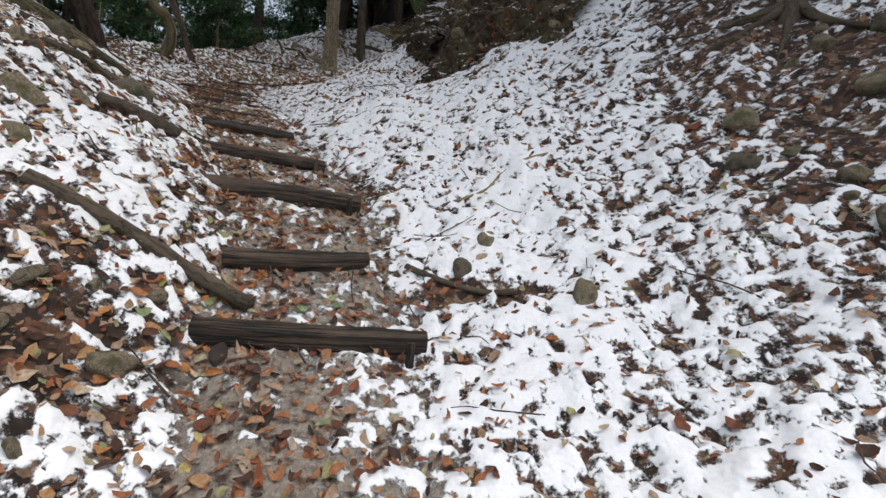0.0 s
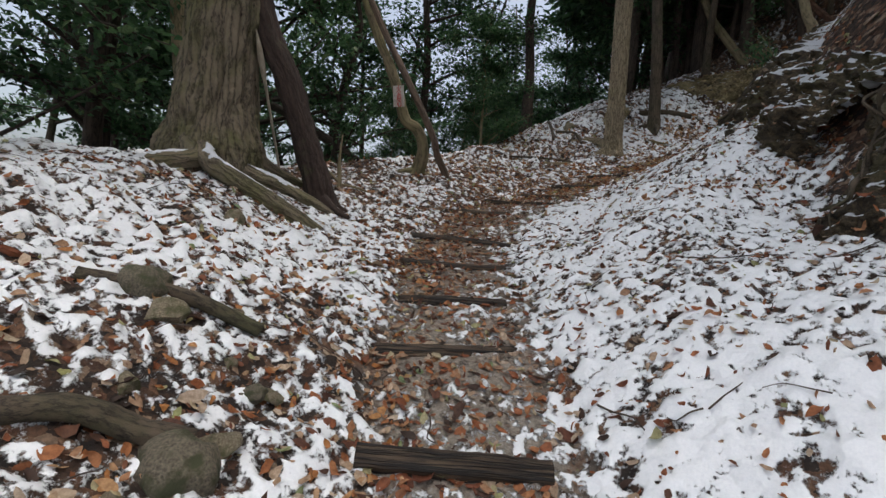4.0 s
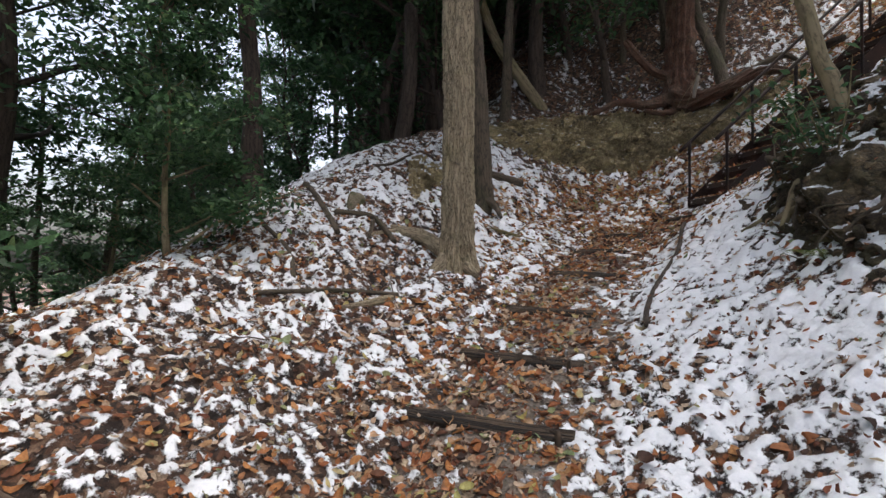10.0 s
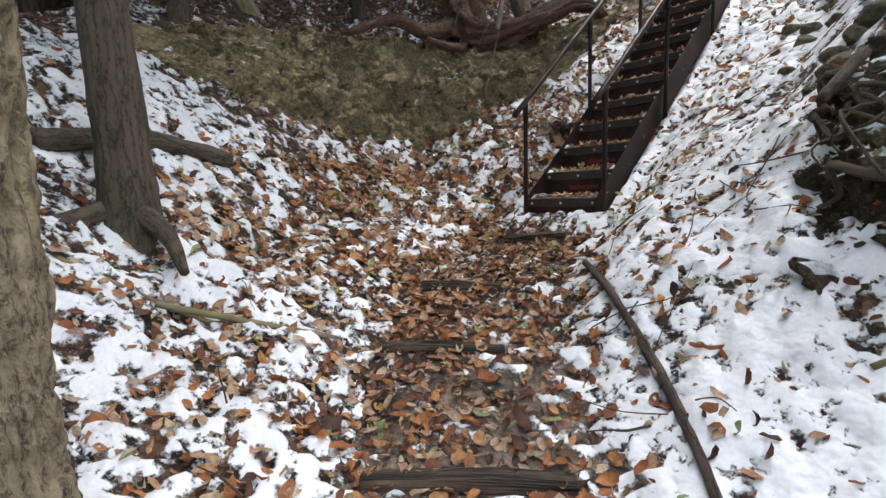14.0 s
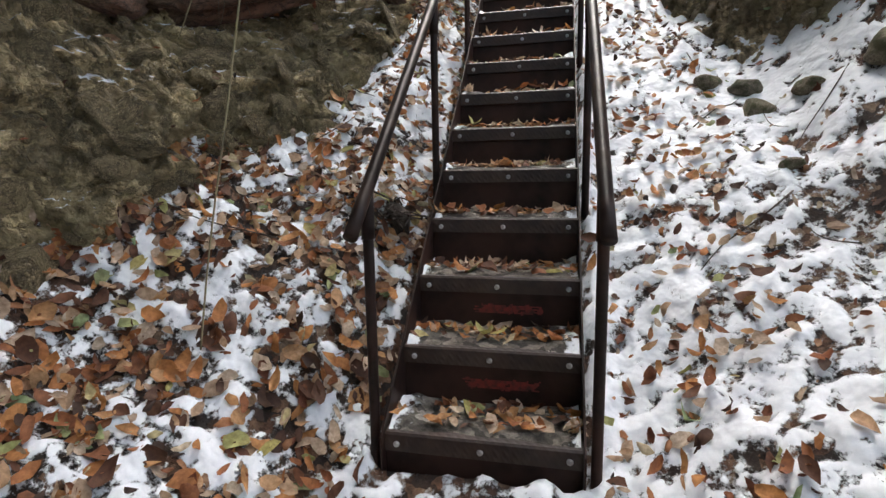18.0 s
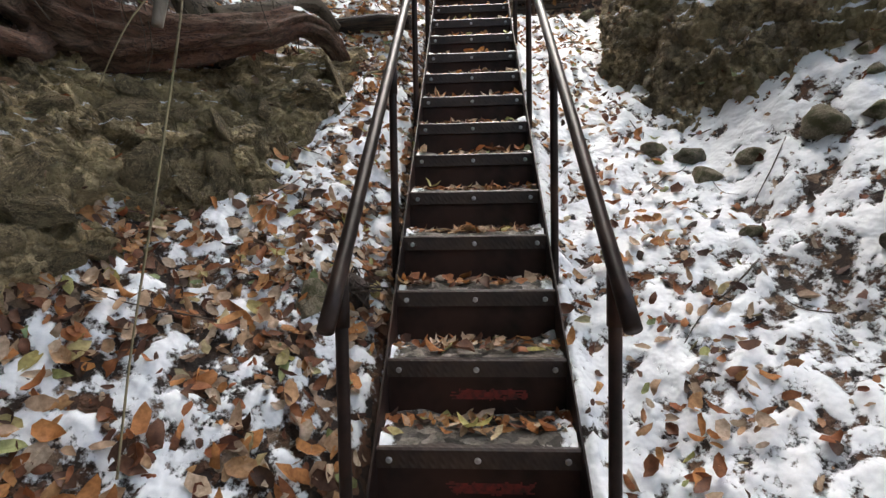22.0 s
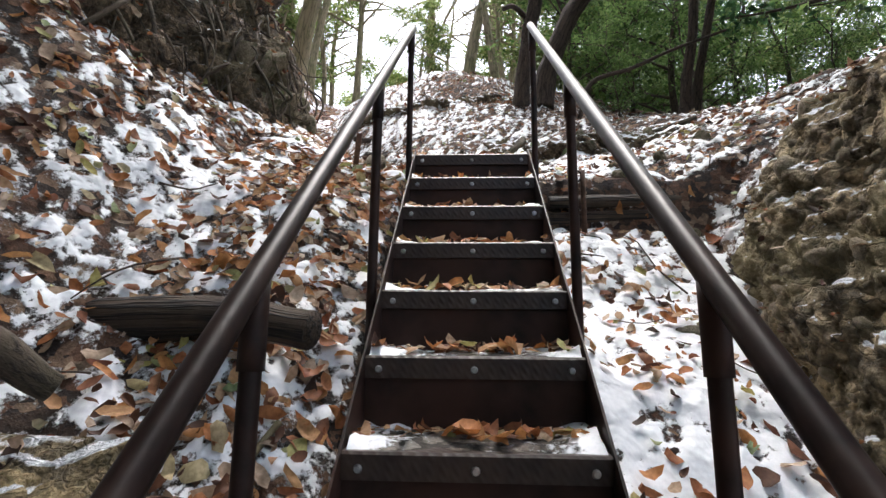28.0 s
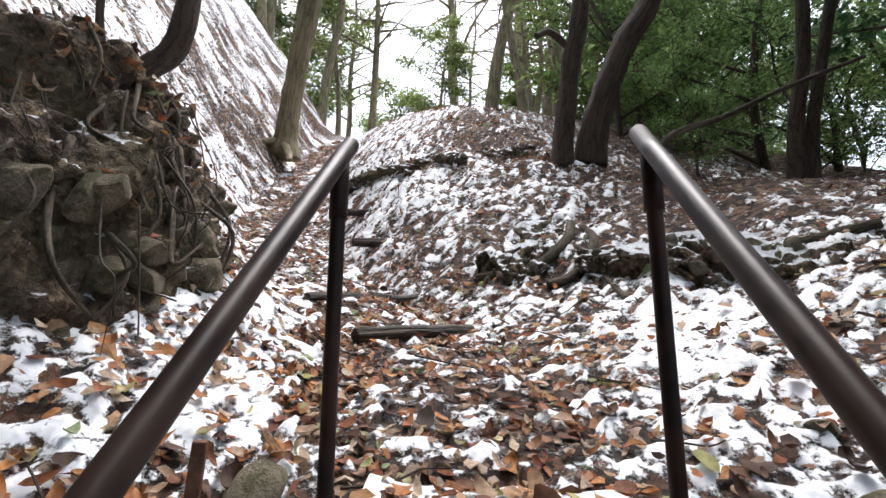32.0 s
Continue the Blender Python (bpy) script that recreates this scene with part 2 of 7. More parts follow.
def bark(name, dark, light, moss=None, furrow=9.0, moss_at=0.55, depth=0.02):
    """Bark with upright ridges between dark furrows, and moss or lichen in patches."""
    m, n, l, b = material(name)
    at = n.new("ShaderNodeAttribute")
    at.attribute_name = "skin"
    co = at.outputs["Vector"]
    warp = noise_node(n, l, furrow * 0.6, 4, 0.7, co, (1, 1, 0.6))
    mv = n.new("ShaderNodeMix")
    mv.data_type = "VECTOR"
    mv.inputs[0].default_value = 0.07
    l.new(co, mv.inputs[4])
    l.new(warp.outputs[1], mv.inputs[5])
    mp = n.new("ShaderNodeMapping")
    mp.inputs["Scale"].default_value = (1, 1, 0.10)
    l.new(mv.outputs[1], mp.inputs[0])
    plate = n.new("ShaderNodeTexVoronoi")
    plate.feature = "DISTANCE_TO_EDGE"
    plate.inputs["Scale"].default_value = furrow
    l.new(mp.outputs[0], plate.inputs["Vector"])
    fur = n.new("ShaderNodeMapRange")
    fur.inputs[2].default_value = 0.3
    fur.inputs[3].default_value = 0.325
    fur.inputs[4].default_value = 0.58
    l.new(plate.outputs["Distance"], fur.inputs[0])
    fine = noise_node(n, l, furrow * 3.2, 5, 0.75, co, (1, 1, 0.3))
    big = noise_node(n, l, 2.3, 4, 0.65, co)
    mul = n.new("ShaderNodeMath")
    mul.operation = "MULTIPLY_ADD"
    l.new(fine.outputs[0], mul.inputs[0])
    mul.inputs[1].default_value = 0.42
    l.new(fur.outputs[0], mul.inputs[2])
    mid = tuple((d * 0.35 + g * 0.65) for d, g in zip(dark, light))
    r = ramp_node(n, l, mul.outputs[0], [(0.5, dark), (0.6, mid), (0.82, light)])
    col = r.outputs[0]
    if moss:
        s = ramp_node(n, l, big.outputs[0], [(moss_at - 0.08, (0, 0, 0)), (moss_at + 0.1, (0.8, 0.8, 0.8))])
        mo = n.new("ShaderNodeMix")
        mo.data_type = "RGBA"
        mo.blend_type = "MULTIPLY"
        mo.inputs[0].default_value = 0.75
        g = ramp_node(n, l, mul.outputs[0], [(0.54, (0.3, 0.3, 0.3)), (0.72, (1.15, 1.15, 1.15))])
        mo.inputs[6].default_value = (*moss, 1)
        l.new(g.outputs[0], mo.inputs[7])
        col = mix_node(n, l, s.outputs[0], col, mo.outputs[2])
    l.new(col, b.inputs["Base Color"])
    b.inputs["Roughness"].default_value = 0.9
    bump_node(n, l, mul.outputs[0], 1.0, depth, b)
    return m


def split_wood(name, crack, dark, light):
    """Old peeled wood with long splits along the grain, wet and dry patches."""
    m, n, l, b = material(name)
    at = n.new("ShaderNodeAttribute")
    at.attribute_name = "skin"
    co = at.outputs["Vector"]
    grain = noise_node(n, l, 75, 6, 0.7, co, (1, 1, 0.05))
    split = noise_node(n, l, 34, 3, 0.55, co, (1, 1, 0.035))
    patch = noise_node(n, l, 6, 4, 0.6, co)
    mid = ramp_node(n, l, grain.outputs[0], [(0.32, dark), (0.68, light)])
    cr = ramp_node(n, l, split.outputs[0], [(0.44, (0, 0, 0)), (0.485, (1, 1, 1)), (0.515, (1, 1, 1)), (0.56, (0, 0, 0))])
    wet = ramp_node(n, l, patch.outputs[0], [(0.4, (0.35, 0.33, 0.32)), (0.65, (1, 1, 1))])
    mm = n.new("ShaderNodeMix")
    mm.data_type = "RGBA"
    mm.blend_type = "MULTIPLY"
    mm.inputs[0].default_value = 0.85
    l.new(mid.outputs[0], mm.inputs[6])
    l.new(wet.outputs[0], mm.inputs[7])
    l.new(mix_node(n, l, cr.outputs[0], mm.outputs[2], crack), b.inputs["Base Color"])
    b.inputs["Roughness"].default_value = 0.7
    h = n.new("ShaderNodeMath")
    h.operation = "MULTIPLY_ADD"
    l.new(cr.outputs[0], h.inputs[0])
    h.inputs[1].default_value = -1.2
    l.new(grain.outputs[0], h.inputs[2])
    bump_node(n, l, h.outputs[0], 0.9, 0.012, b)
    return m


def leaf_material(name, stops, rough=0.7, through=0.25):
    m, n, l, b = material(name)
    g = n.new("ShaderNodeNewGeometry")
    co = n.new("ShaderNodeTexCoord").outputs["Object"]
    r = ramp_node(n, l, g.outputs["Random Per Island"], stops)
    r.color_ramp.interpolation = "LINEAR"
    blot = noise_node(n, l, 60.0, 3, 0.6, co)
    k = ramp_node(n, l, blot.outputs[0], [(0.35, (0.55, 0.5, 0.45)), (0.65, (1.1, 1.1, 1.1))])
    mm = n.new("ShaderNodeMix")
    mm.data_type = "RGBA"
    mm.blend_type = "MULTIPLY"
    mm.inputs[0].default_value = 0.8
    l.new(r.outputs[0], mm.inputs[6])
    l.new(k.outputs[0], mm.inputs[7])
    l.new(mm.outputs[2], b.inputs["Base Color"])
    b.inputs["Roughness"].default_value = rough
    if through:
        tr = n.new("ShaderNodeBsdfTranslucent")
        l.new(mm.outputs[2], tr.inputs[0])
        mx = n.new("ShaderNodeMixShader")
        mx.inputs[0].default_value = through
        l.new(b.outputs[0], mx.inputs[1])
        l.new(tr.outputs[0], mx.inputs[2])
        l.new(mx.outputs[0], n["Material Output"].inputs[0])
    return m


def ground_material(tones=((0.022, 0.014, 0.011), (0.06, 0.034, 0.022), (0.155, 0.072, 0.04), (0.26, 0.15, 0.09), (0.38, 0.28, 0.2))):
    """Snow over dark earth and leaf mould; the layer "snow" says where it lies, the layer "path" where feet have worn it."""
    m, n, l, b = material("snowy_ground")
    co = n.new("ShaderNodeTexCoord").outputs["Object"]
    at = n.new("ShaderNodeAttribute")
    at.attribute_name = "snow"
    fine = noise_node(n, l, 26, 6, 0.7, co)
    mad = n.new("ShaderNodeMath")
    mad.operation = "MULTIPLY_ADD"
    l.new(fine.outputs[0], mad.inputs[0])
    mad.inputs[1].default_value = 1.1
    mad.inputs[2].default_value = -0.55
    add = n.new("ShaderNodeMath")
    add.operation = "ADD"
    l.new(at.outputs["Fac"], add.inputs[0])
    l.new(mad.outputs[0], add.inputs[1])
    mask = ramp_node(n, l, add.outputs[0], [(0.455, (0, 0, 0)), (0.545, (1, 1, 1))])
    lit = noise_node(n, l, 35, 6, 0.75, co)
    cell = n.new("ShaderNodeTexVoronoi")
    cell.inputs["Scale"].default_value = 24
    cell.inputs["Randomness"].default_value = 1.0
    wv = n.new("ShaderNodeMix")
    wv.data_type = "VECTOR"
    wv.inputs[0].default_value = 0.09
    l.new(co, wv.inputs[4])
    l.new(noise_node(n, l, 11, 3, 0.6, co).outputs[1], wv.inputs[5])
    l.new(wv.outputs[1], cell.inputs["Vector"])
    sep = n.new("ShaderNodeSeparateColor")
    l.new(cell.outputs["Color"], sep.inputs[0])
    old = ramp_node(n, l, sep.outputs[0], list(zip((0.0, 0.4, 0.65, 0.88, 1.0), tones)))
    grain = ramp_node(n, l, lit.outputs[0], [(0.3, (0.12, 0.12, 0.12)), (0.62, (1.0, 1.0, 1.0))])
    litter = n.new("ShaderNodeMix")
    litter.data_type = "RGBA"
    litter.blend_type = "MULTIPLY"
    litter.inputs[0].default_value = 0.9
    l.new(old.outputs[0], litter.inputs[6])
    l.new(grain.outputs[0], litter.inputs[7])
    sn = noise_node(n, l, 90, 4, 0.7, co)
    snow = ramp_node(n, l, sn.outputs[0], [(0.25, (0.74, 0.77, 0.81)), (0.6, (0.84, 0.86, 0.89))])
    trod = n.new("ShaderNodeAttribute")
    trod.attribute_name = "path"
    wet = noise_node(n, l, 17, 5, 0.7, co)
    wm = n.new("ShaderNodeMath")
    wm.operation = "MULTIPLY"
    l.new(trod.outputs["Fac"], wm.inputs[0])
    l.new(ramp_node(n, l, wet.outputs[0], [(0.36, (0, 0, 0)), (0.5, (1, 1, 1))]).outputs[0], wm.inputs[1])
    slush = ramp_node(n, l, lit.outputs[0], [(0.3, (0.15, 0.125, 0.10)), (0.55, (0.36, 0.315, 0.265)), (0.75, (0.56, 0.53, 0.49))])
    under = mix_node(n, l, wm.outputs[0], litter.outputs[2], slush.outputs[0])
    l.new(mix_node(n, l, mask.outputs[0], under, snow.outputs[0]), b.inputs["Base Color"])
    rr = ramp_node(n, l, mask.outputs[0], [(0, (0.85, 0.85, 0.85)), (1, (0.55, 0.55, 0.55))])
    l.new(rr.outputs[0], b.inputs["Roughness"])
    hm = n.new("ShaderNodeMath")
    hm.operation = "MULTIPLY_ADD"
    soft = noise_node(n, l, 13, 2, 0.45, co)
    rough_mix = n.new("ShaderNodeMix")
    l.new(mask.outputs[0], rough_mix.inputs[0])
    l.new(lit.outputs[0], rough_mix.inputs[2])
    l.new(soft.outputs[0], rough_mix.inputs[3])
    l.new(mask.outputs[0], hm.inputs[0])
    hm.inputs[1].default_value = 0.6
    l.new(rough_mix.outputs[0], hm.inputs[2])
    bump_node(n, l, hm.outputs[0], 0.9, 0.03, b)
    return m


GROUND = ground_material()
LITTER = leaf_material("fallen_leaves", [(0.0, (0.03, 0.018, 0.013)), (0.15, (0.08, 0.036, 0.022)), (0.3, (0.18, 0.06, 0.03)), (0.45, (0.34, 0.115, 0.044)), (0.58, (0.42, 0.185, 0.08)),
                                         (0.72, (0.40, 0.26, 0.165)), (0.92, (0.50, 0.395, 0.30)), (0.97, (0.36, 0.36, 0.17)), (1.0, (0.24, 0.33, 0.17))])
AUTUMN = leaf_material("fresh_fallen_leaves", [(0.0, (0.06, 0.032, 0.02)), (0.16, (0.17, 0.067, 0.033)), (0.32, (0.37, 0.135, 0.048)), (0.47, (0.54, 0.24, 0.075)), (0.6, (0.50, 0.28, 0.125)),
                                               (0.75, (0.50, 0.355, 0.24)), (0.92, (0.62, 0.505, 0.385)), (0.96, (0.5, 0.43, 0.14)), (1.0, (0.26, 0.34, 0.17))])
EVERGREEN = leaf_material("evergreen_leaves", [(0.0, (0.03, 0.07, 0.035)), (0.5, (0.065, 0.145, 0.065)), (0.9, (0.11, 0.22, 0.095)), (1.0, (0.19, 0.28, 0.12))], 0.4, 0.6)
# evergreen leaves again, lightened in colour as if light came through them
LITGREEN = leaf_material("lit_green_leaves", [(0.0, (0.05, 0.10, 0.03)), (0.5, (0.12, 0.22, 0.06)), (1.0, (0.25, 0.36, 0.125))], 0.45, 0.6)
PALEGREEN = leaf_material("yellow_green_leaves", [(0.0, (0.09, 0.14, 0.03)), (0.5, (0.2, 0.28, 0.08)), (1.0, (0.36, 0.4, 0.15))], 0.5, 0.55)
BARK_GREY = bark("grey_furrowed_bark", (0.055, 0.042, 0.028), (0.42, 0.34, 0.225), (0.3, 0.25, 0.14), 34.0, 0.62, 0.035)
BARK_OLD = bark("old_scaly_bark", (0.03, 0.023, 0.016), (0.24, 0.195, 0.135), (0.13, 0.125, 0.05), 19.0, 0.52, 0.05)
BARK_DARK = bark("dark_bark", (0.015, 0.011, 0.009), (0.085, 0.062, 0.048), None, 24.0)
BARK_PALE = bark("pale_smooth_bark", (0.10, 0.078, 0.047), (0.27, 0.218, 0.13), (0.17, 0.155, 0.07), 16.0, 0.52, 0.008)
ROOT = bark("mossy_root", (0.016, 0.012, 0.009), (0.115, 0.088, 0.06), (0.055, 0.055, 0.024), 30.0, 0.58, 0.012)
REDWOOD = bark("red_brown_rotten_wood", (0.012, 0.006, 0.004), (0.13, 0.06, 0.035), (0.2, 0.145, 0.1), 40.0, 0.56, 0.02)
LOGWOOD = split_wood("wet_log_wood", (0.006, 0.004, 0.003), (0.04, 0.026, 0.017), (0.14, 0.094, 0.057))
ROCK = simple("mossy_crumbling_rock", (0.1, 0.082, 0.055), (0.38, 0.32, 0.22), 14, 0.9, 0, 0.9, 0.02, None, (0.11, 0.105, 0.05))
ROCK_DARK = simple("dark_wet_stone", (0.05, 0.042, 0.03), (0.23, 0.195, 0.14), 16, 0.85, 0, 0.8, 0.015, None, (0.06, 0.065, 0.03))
STEEL = simple("dark_brown_painted_steel", (0.0105, 0.0065, 0.006), (0.025, 0.0145, 0.012), 30, 0.5, 0.0, 0.12, 0.002, None, (0.045, 0.022, 0.016))
RAILPAINT = simple("brown_rail_paint", (0.009, 0.0055, 0.005), (0.019, 0.0105, 0.009), 40, 0.38, 0.0, 0.2, 0.0015, None, (0.04, 0.025, 0.02))
for _m in (STEEL, RAILPAINT):
    _m.node_tree.nodes["Principled BSDF"].inputs["Specular IOR Level"].default_value = 0.22
ZINC = simple("galvanised_bolt", (0.3, 0.3, 0.3), (0.55, 0.55, 0.54), 60, 0.45, 0.8, 0.1, 0.001)
REDPAINT = simple("worn_red_paint", (0.025, 0.011, 0.009), (0.24, 0.022, 0.017), 50, 0.5, 0, 0.1, 0.001)
SNOW = simple("snow", (0.56, 0.59, 0.64), (0.68, 0.70, 0.74), 40, 0.6, 0, 0.4, 0.006)
BOARD = simple("weathered_white_board", (0.55, 0.51, 0.46), (0.74, 0.70, 0.65), 30, 0.7, 0, 0.2, 0.002, None, (0.48, 0.42, 0.36))
RED = simple("faded_red_ink", (0.42, 0.03, 0.03), (0.6, 0.07, 0.06), 60, 0.7, 0, 0.05, 0.001)
SPLITPALE = simple("pale_split_wood", (0.26, 0.22, 0.16), (0.5, 0.44, 0.34), 26, 0.85, 0, 0.5, 0.004, (1, 1, 0.2))
PEGWOOD = simple("rust_brown_wood", (0.07, 0.03, 0.017), (0.22, 0.11, 0.065), 40, 0.85, 0, 0.5, 0.003)
WEATHERED = simple("weathered_grey_plank", (0.13, 0.11, 0.085), (0.33, 0.29, 0.24), 22, 0.85, 0, 0.5, 0.004, (1, 1, 0.2))


def checker_plate(m):
    """Raised lozenges of pressed plate, as relief on a painted steel."""
    n, l = m.node_tree.nodes, m.node_tree.links
    co = n.new("ShaderNodeTexCoord").outputs["Object"]
    prod = n.new("ShaderNodeMath")
    prod.operation = "MULTIPLY"
    for k, turn in enumerate((0.62, -0.62)):
        mp = n.new("ShaderNodeMapping")
        mp.inputs["Rotation"].default_value = (turn, turn, turn)
        l.new(co, mp.inputs[0])
        w = n.new("ShaderNodeTexWave")
        w.inputs["Scale"].default_value = 16.0
        l.new(mp.outputs[0], w.inputs["Vector"])
        l.new(w.outputs["Fac"], prod.inputs[k])
    bump_node(n, l, prod.outputs[0], 0.35, 0.003, n["Principled BSDF"])
    return m


TREADPLATE = checker_plate(simple("pressed_tread_plate", (0.014, 0.009, 0.008), (0.035, 0.022, 0.018), 30, 0.42, 0.0, 0.12, 0.002, None, (0.05, 0.03, 0.022)))


# ---- lie of the land ----
# trail knots: x, y, z of the trodden middle
TRAIL = [(16.5, -1.0, -6.8), (13.3, -1.1, -5.45), (11.2, -1.35, -4.70), (9.8, -1.75, -4.02), (8.6, -2.4, -3.48), (7.2, -3.1, -2.98),
         (5.9, -3.7, -2.62), (4.3, -3.75, -2.15), (2.9, -3.3, -1.74), (1.5, -2.3, -1.09), (0.65, -1.6, -0.72), (0.15, -0.9, -0.42),
         (0.0, -0.2, -0.18), (0.0, 1.0, 0.76), (0.0, 2.2, 1.85), (0.0, 3.4, 2.94), (-0.1, 3.95, 3.27), (-0.5, 5.2, 3.68),
         (-1.5, 6.4, 4.22), (-2.4, 7.95, 5.1), (-3.05, 10.2, 6.5), (-4.6, 16.5, 9.9)]
# rise of the banks above the trail 1.2, 2.5 and 5 m out, on the left and on the right of the walker
LEFT_BANK = [(0.3, 1.0, 1.5), (0.35, 1.1, 1.7), (0.38, 1.0, 1.4), (0.4, 0.98, 1.2), (0.33, 0.82, 0.98), (0.2, 0.75, 0.9),
             (0.15, 0.65, 0.9), (0.25, 0.6, 0.9), (0.25, 0.85, 1.1), (0.25, 0.98, 1.5), (0.35, 1.7, 3.0), (0.4, 1.95, 3.7),
             (0.5, 2.0, 4.2), (0.35, 1.9, 4.5), (0.2, 1.6, 4.2), (0.1, 1.2, 3.4), (0.15, 1.0, 3.2), (0.35, 1.2, 3.4),
             (0.7, 2.2, 4.6), (1.2, 3.3, 6.4), (1.4, 3.6, 7.0), (1.4, 3.6, 7.0)]
RIGHT_BANK = [(0.3, 1.2, 3.2), (0.25, 1.1, 3.2), (0.2, 1.15, 3.3), (0.45, 1.4, 3.5), (0.5, 1.25, 3.4), (0.4, 0.95, 3.0),
              (0.12, 0.75, 2.8), (0.1, 0.75, 3.0), (0.12, 0.95, 3.4), (0.3, 1.2, 3.8), (0.35, 1.3, 3.6), (0.5, 1.4, 3.4),
              (0.55, 1.6, 3.4), (0.2, 1.5, 3.2), (0.0, 1.5, 2.6), (-0.1, 0.6, 1.1), (0.15, 0.5, 0.75), (0.3, 0.95, 1.25),
              (0.75, 1.85, 2.0), (0.9, 1.8, 1.95), (0.75, 1.35, 1.35), (0.7, 1.3, 1.3)]
_t = curve_through(np.hstack([np.array(TRAIL), np.array(LEFT_BANK), np.array(RIGHT_BANK)]), 200)
_tan = np.gradient(_t[:, :2], axis=0)
_len = np.linalg.norm(_tan, axis=1)
_slope = np.clip(np.gradient(_t[:, 2]) / _len, -0.95, 0.95)
_tan /= _len[:, None]
_nor = np.stack([-_tan[:, 1], _tan[:, 0]], 1)
STATIONS = np.array([0.0, 0.45, 1.2, 2.5, 5.0])


def bank(off, side):
    """Rise above the trail at that distance from its middle, at every trail sample."""
    cols = _t[:, 3:6] if side > 0 else _t[:, 6:9]
    k = np.hstack([np.zeros((len(cols), 2)), cols])
    a = np.clip(off, 0, 40)
    j = np.clip(np.searchsorted(STATIONS, a, side="right") - 1, 0, 3)
    f = (a - STATIONS[j]) / (STATIONS[j + 1] - STATIONS[j])
    i = np.broadcast_to(np.arange(len(cols)), a.shape)
    f = np.where(a > 5, 1 + np.minimum(a - 5, 8) * 0.3, f)
    lo, hi = k[i, j], k[i, j + 1]
    return lo + (hi - lo) * f


RIDGE_X, RIDGE_Y = [-12, -5, -4, -3.2, -2.6, -1.5, -0.3, 0.8, 2.4, 3.6, 5, 9, 13, 20], [1.5, -0.3, -1.0, -1.9, -2.85, -4.0, -4.7, -5.3, -6.0, -6.5, -6.6, -6.9, -6.2, -6.0]


def land(x, y):
    """Height of the bare ground, and the distance from the trail (left positive)."""
    x, y = np.asarray(x, float).ravel(), np.asarray(y, float).ravel()
    crest = np.interp(x, RIDGE_X, RIDGE_Y)
    below = np.clip(crest - y, 0, 60)
    y = np.maximum(y, crest)
    h, o = np.zeros(len(x)), np.zeros(len(x))
    for s in range(0, len(x), 4000):
        px, py = x[s:s + 4000, None], y[s:s + 4000, None]
        dx, dy = px - _t[None, :, 0], py - _t[None, :, 1]
        along = dx * _tan[:, 0] + dy * _tan[:, 1]
        off = dx * _nor[:, 0] + dy * _nor[:, 1]
        d2 = dx * dx + dy * dy
        w = 1 / (d2 + 0.02) ** 3 * _len
        w /= w.sum(1)[:, None]
        rise = np.where(off > 0, bank(np.abs(off), 1), bank(np.abs(off), -1))
        hi = _t[:, 2] + _slope * np.clip(along, -1.5, 1.5) + rise
        h[s:s + 4000] = (w * hi).sum(1)
        near = np.argmin(d2, axis=1)
        r = np.arange(len(near))
        o[s:s + 4000] = np.sign(off[r, near]) * np.sqrt(d2[r, near])
    # earth held back beside the stair head
    flight = smooth(-0.1, 0.3, y) * smooth(3.5, 3.0, y)
    h = h + flight * (0.15 * smooth(-0.30, -0.65, x) * (0.73 + 0.27 * smooth(-0.95, -0.6, x)) - 0.10 * smooth(0.3, 0.45, x))
    h = h - 0.13 * smooth(0.37, 0.29, np.abs(x)) * smooth(-0.04, 0.03, y) * smooth(3.68, 3.6, y)
    h = h - 0.26 * smooth(3.80, 3.70, y) * smooth(2.5, 3.4, y) * smooth(0.30, 0.36, x) * smooth(1.7, 1.2, x)
    h = h - (0.62 + 1.1 * smooth(-1.8, -4.0, x)) * below * below / (below + 0.5)
    # hollow below the brown bank
    h = h - 0.68 * np.exp(-((x - 5.4) ** 2 / 2.0 + (np.minimum(y, 0.2) + 0.75) ** 2 / 0.5))
    far = smooth(9, 30, np.abs(o) + below)
    h = h * (1 - far) + far * np.clip(h, -12, 9) * 0.9
    return h, o


def relief(x, y, o):
    """Lumps of the ground, larger away from the trodden strip."""
    p = np.stack([x, y, np.zeros_like(x)], 1)
    k = smooth(0.3, 1.5, np.abs(o))
    return (0.02 + 0.05 * k + 0.10 * smooth(6.0, 8.0, y) * smooth(-1.5, -2.8, x)) * fbm(p * 1.7, 3) + 0.06 * smooth(5.3, 6.3, y) * smooth(-2.0, -0.6, x) * fbm(p * 3.1 + 5, 2) + 0.012 * (0.5 + k) * fbm(p * 7.0, 2)


def ground_z(x, y):
    h, o = land([x], [y])
    return float(h[0] + relief(np.array([x], float), np.array([y], float), o)[0])


SNOW_THICK = 0.036


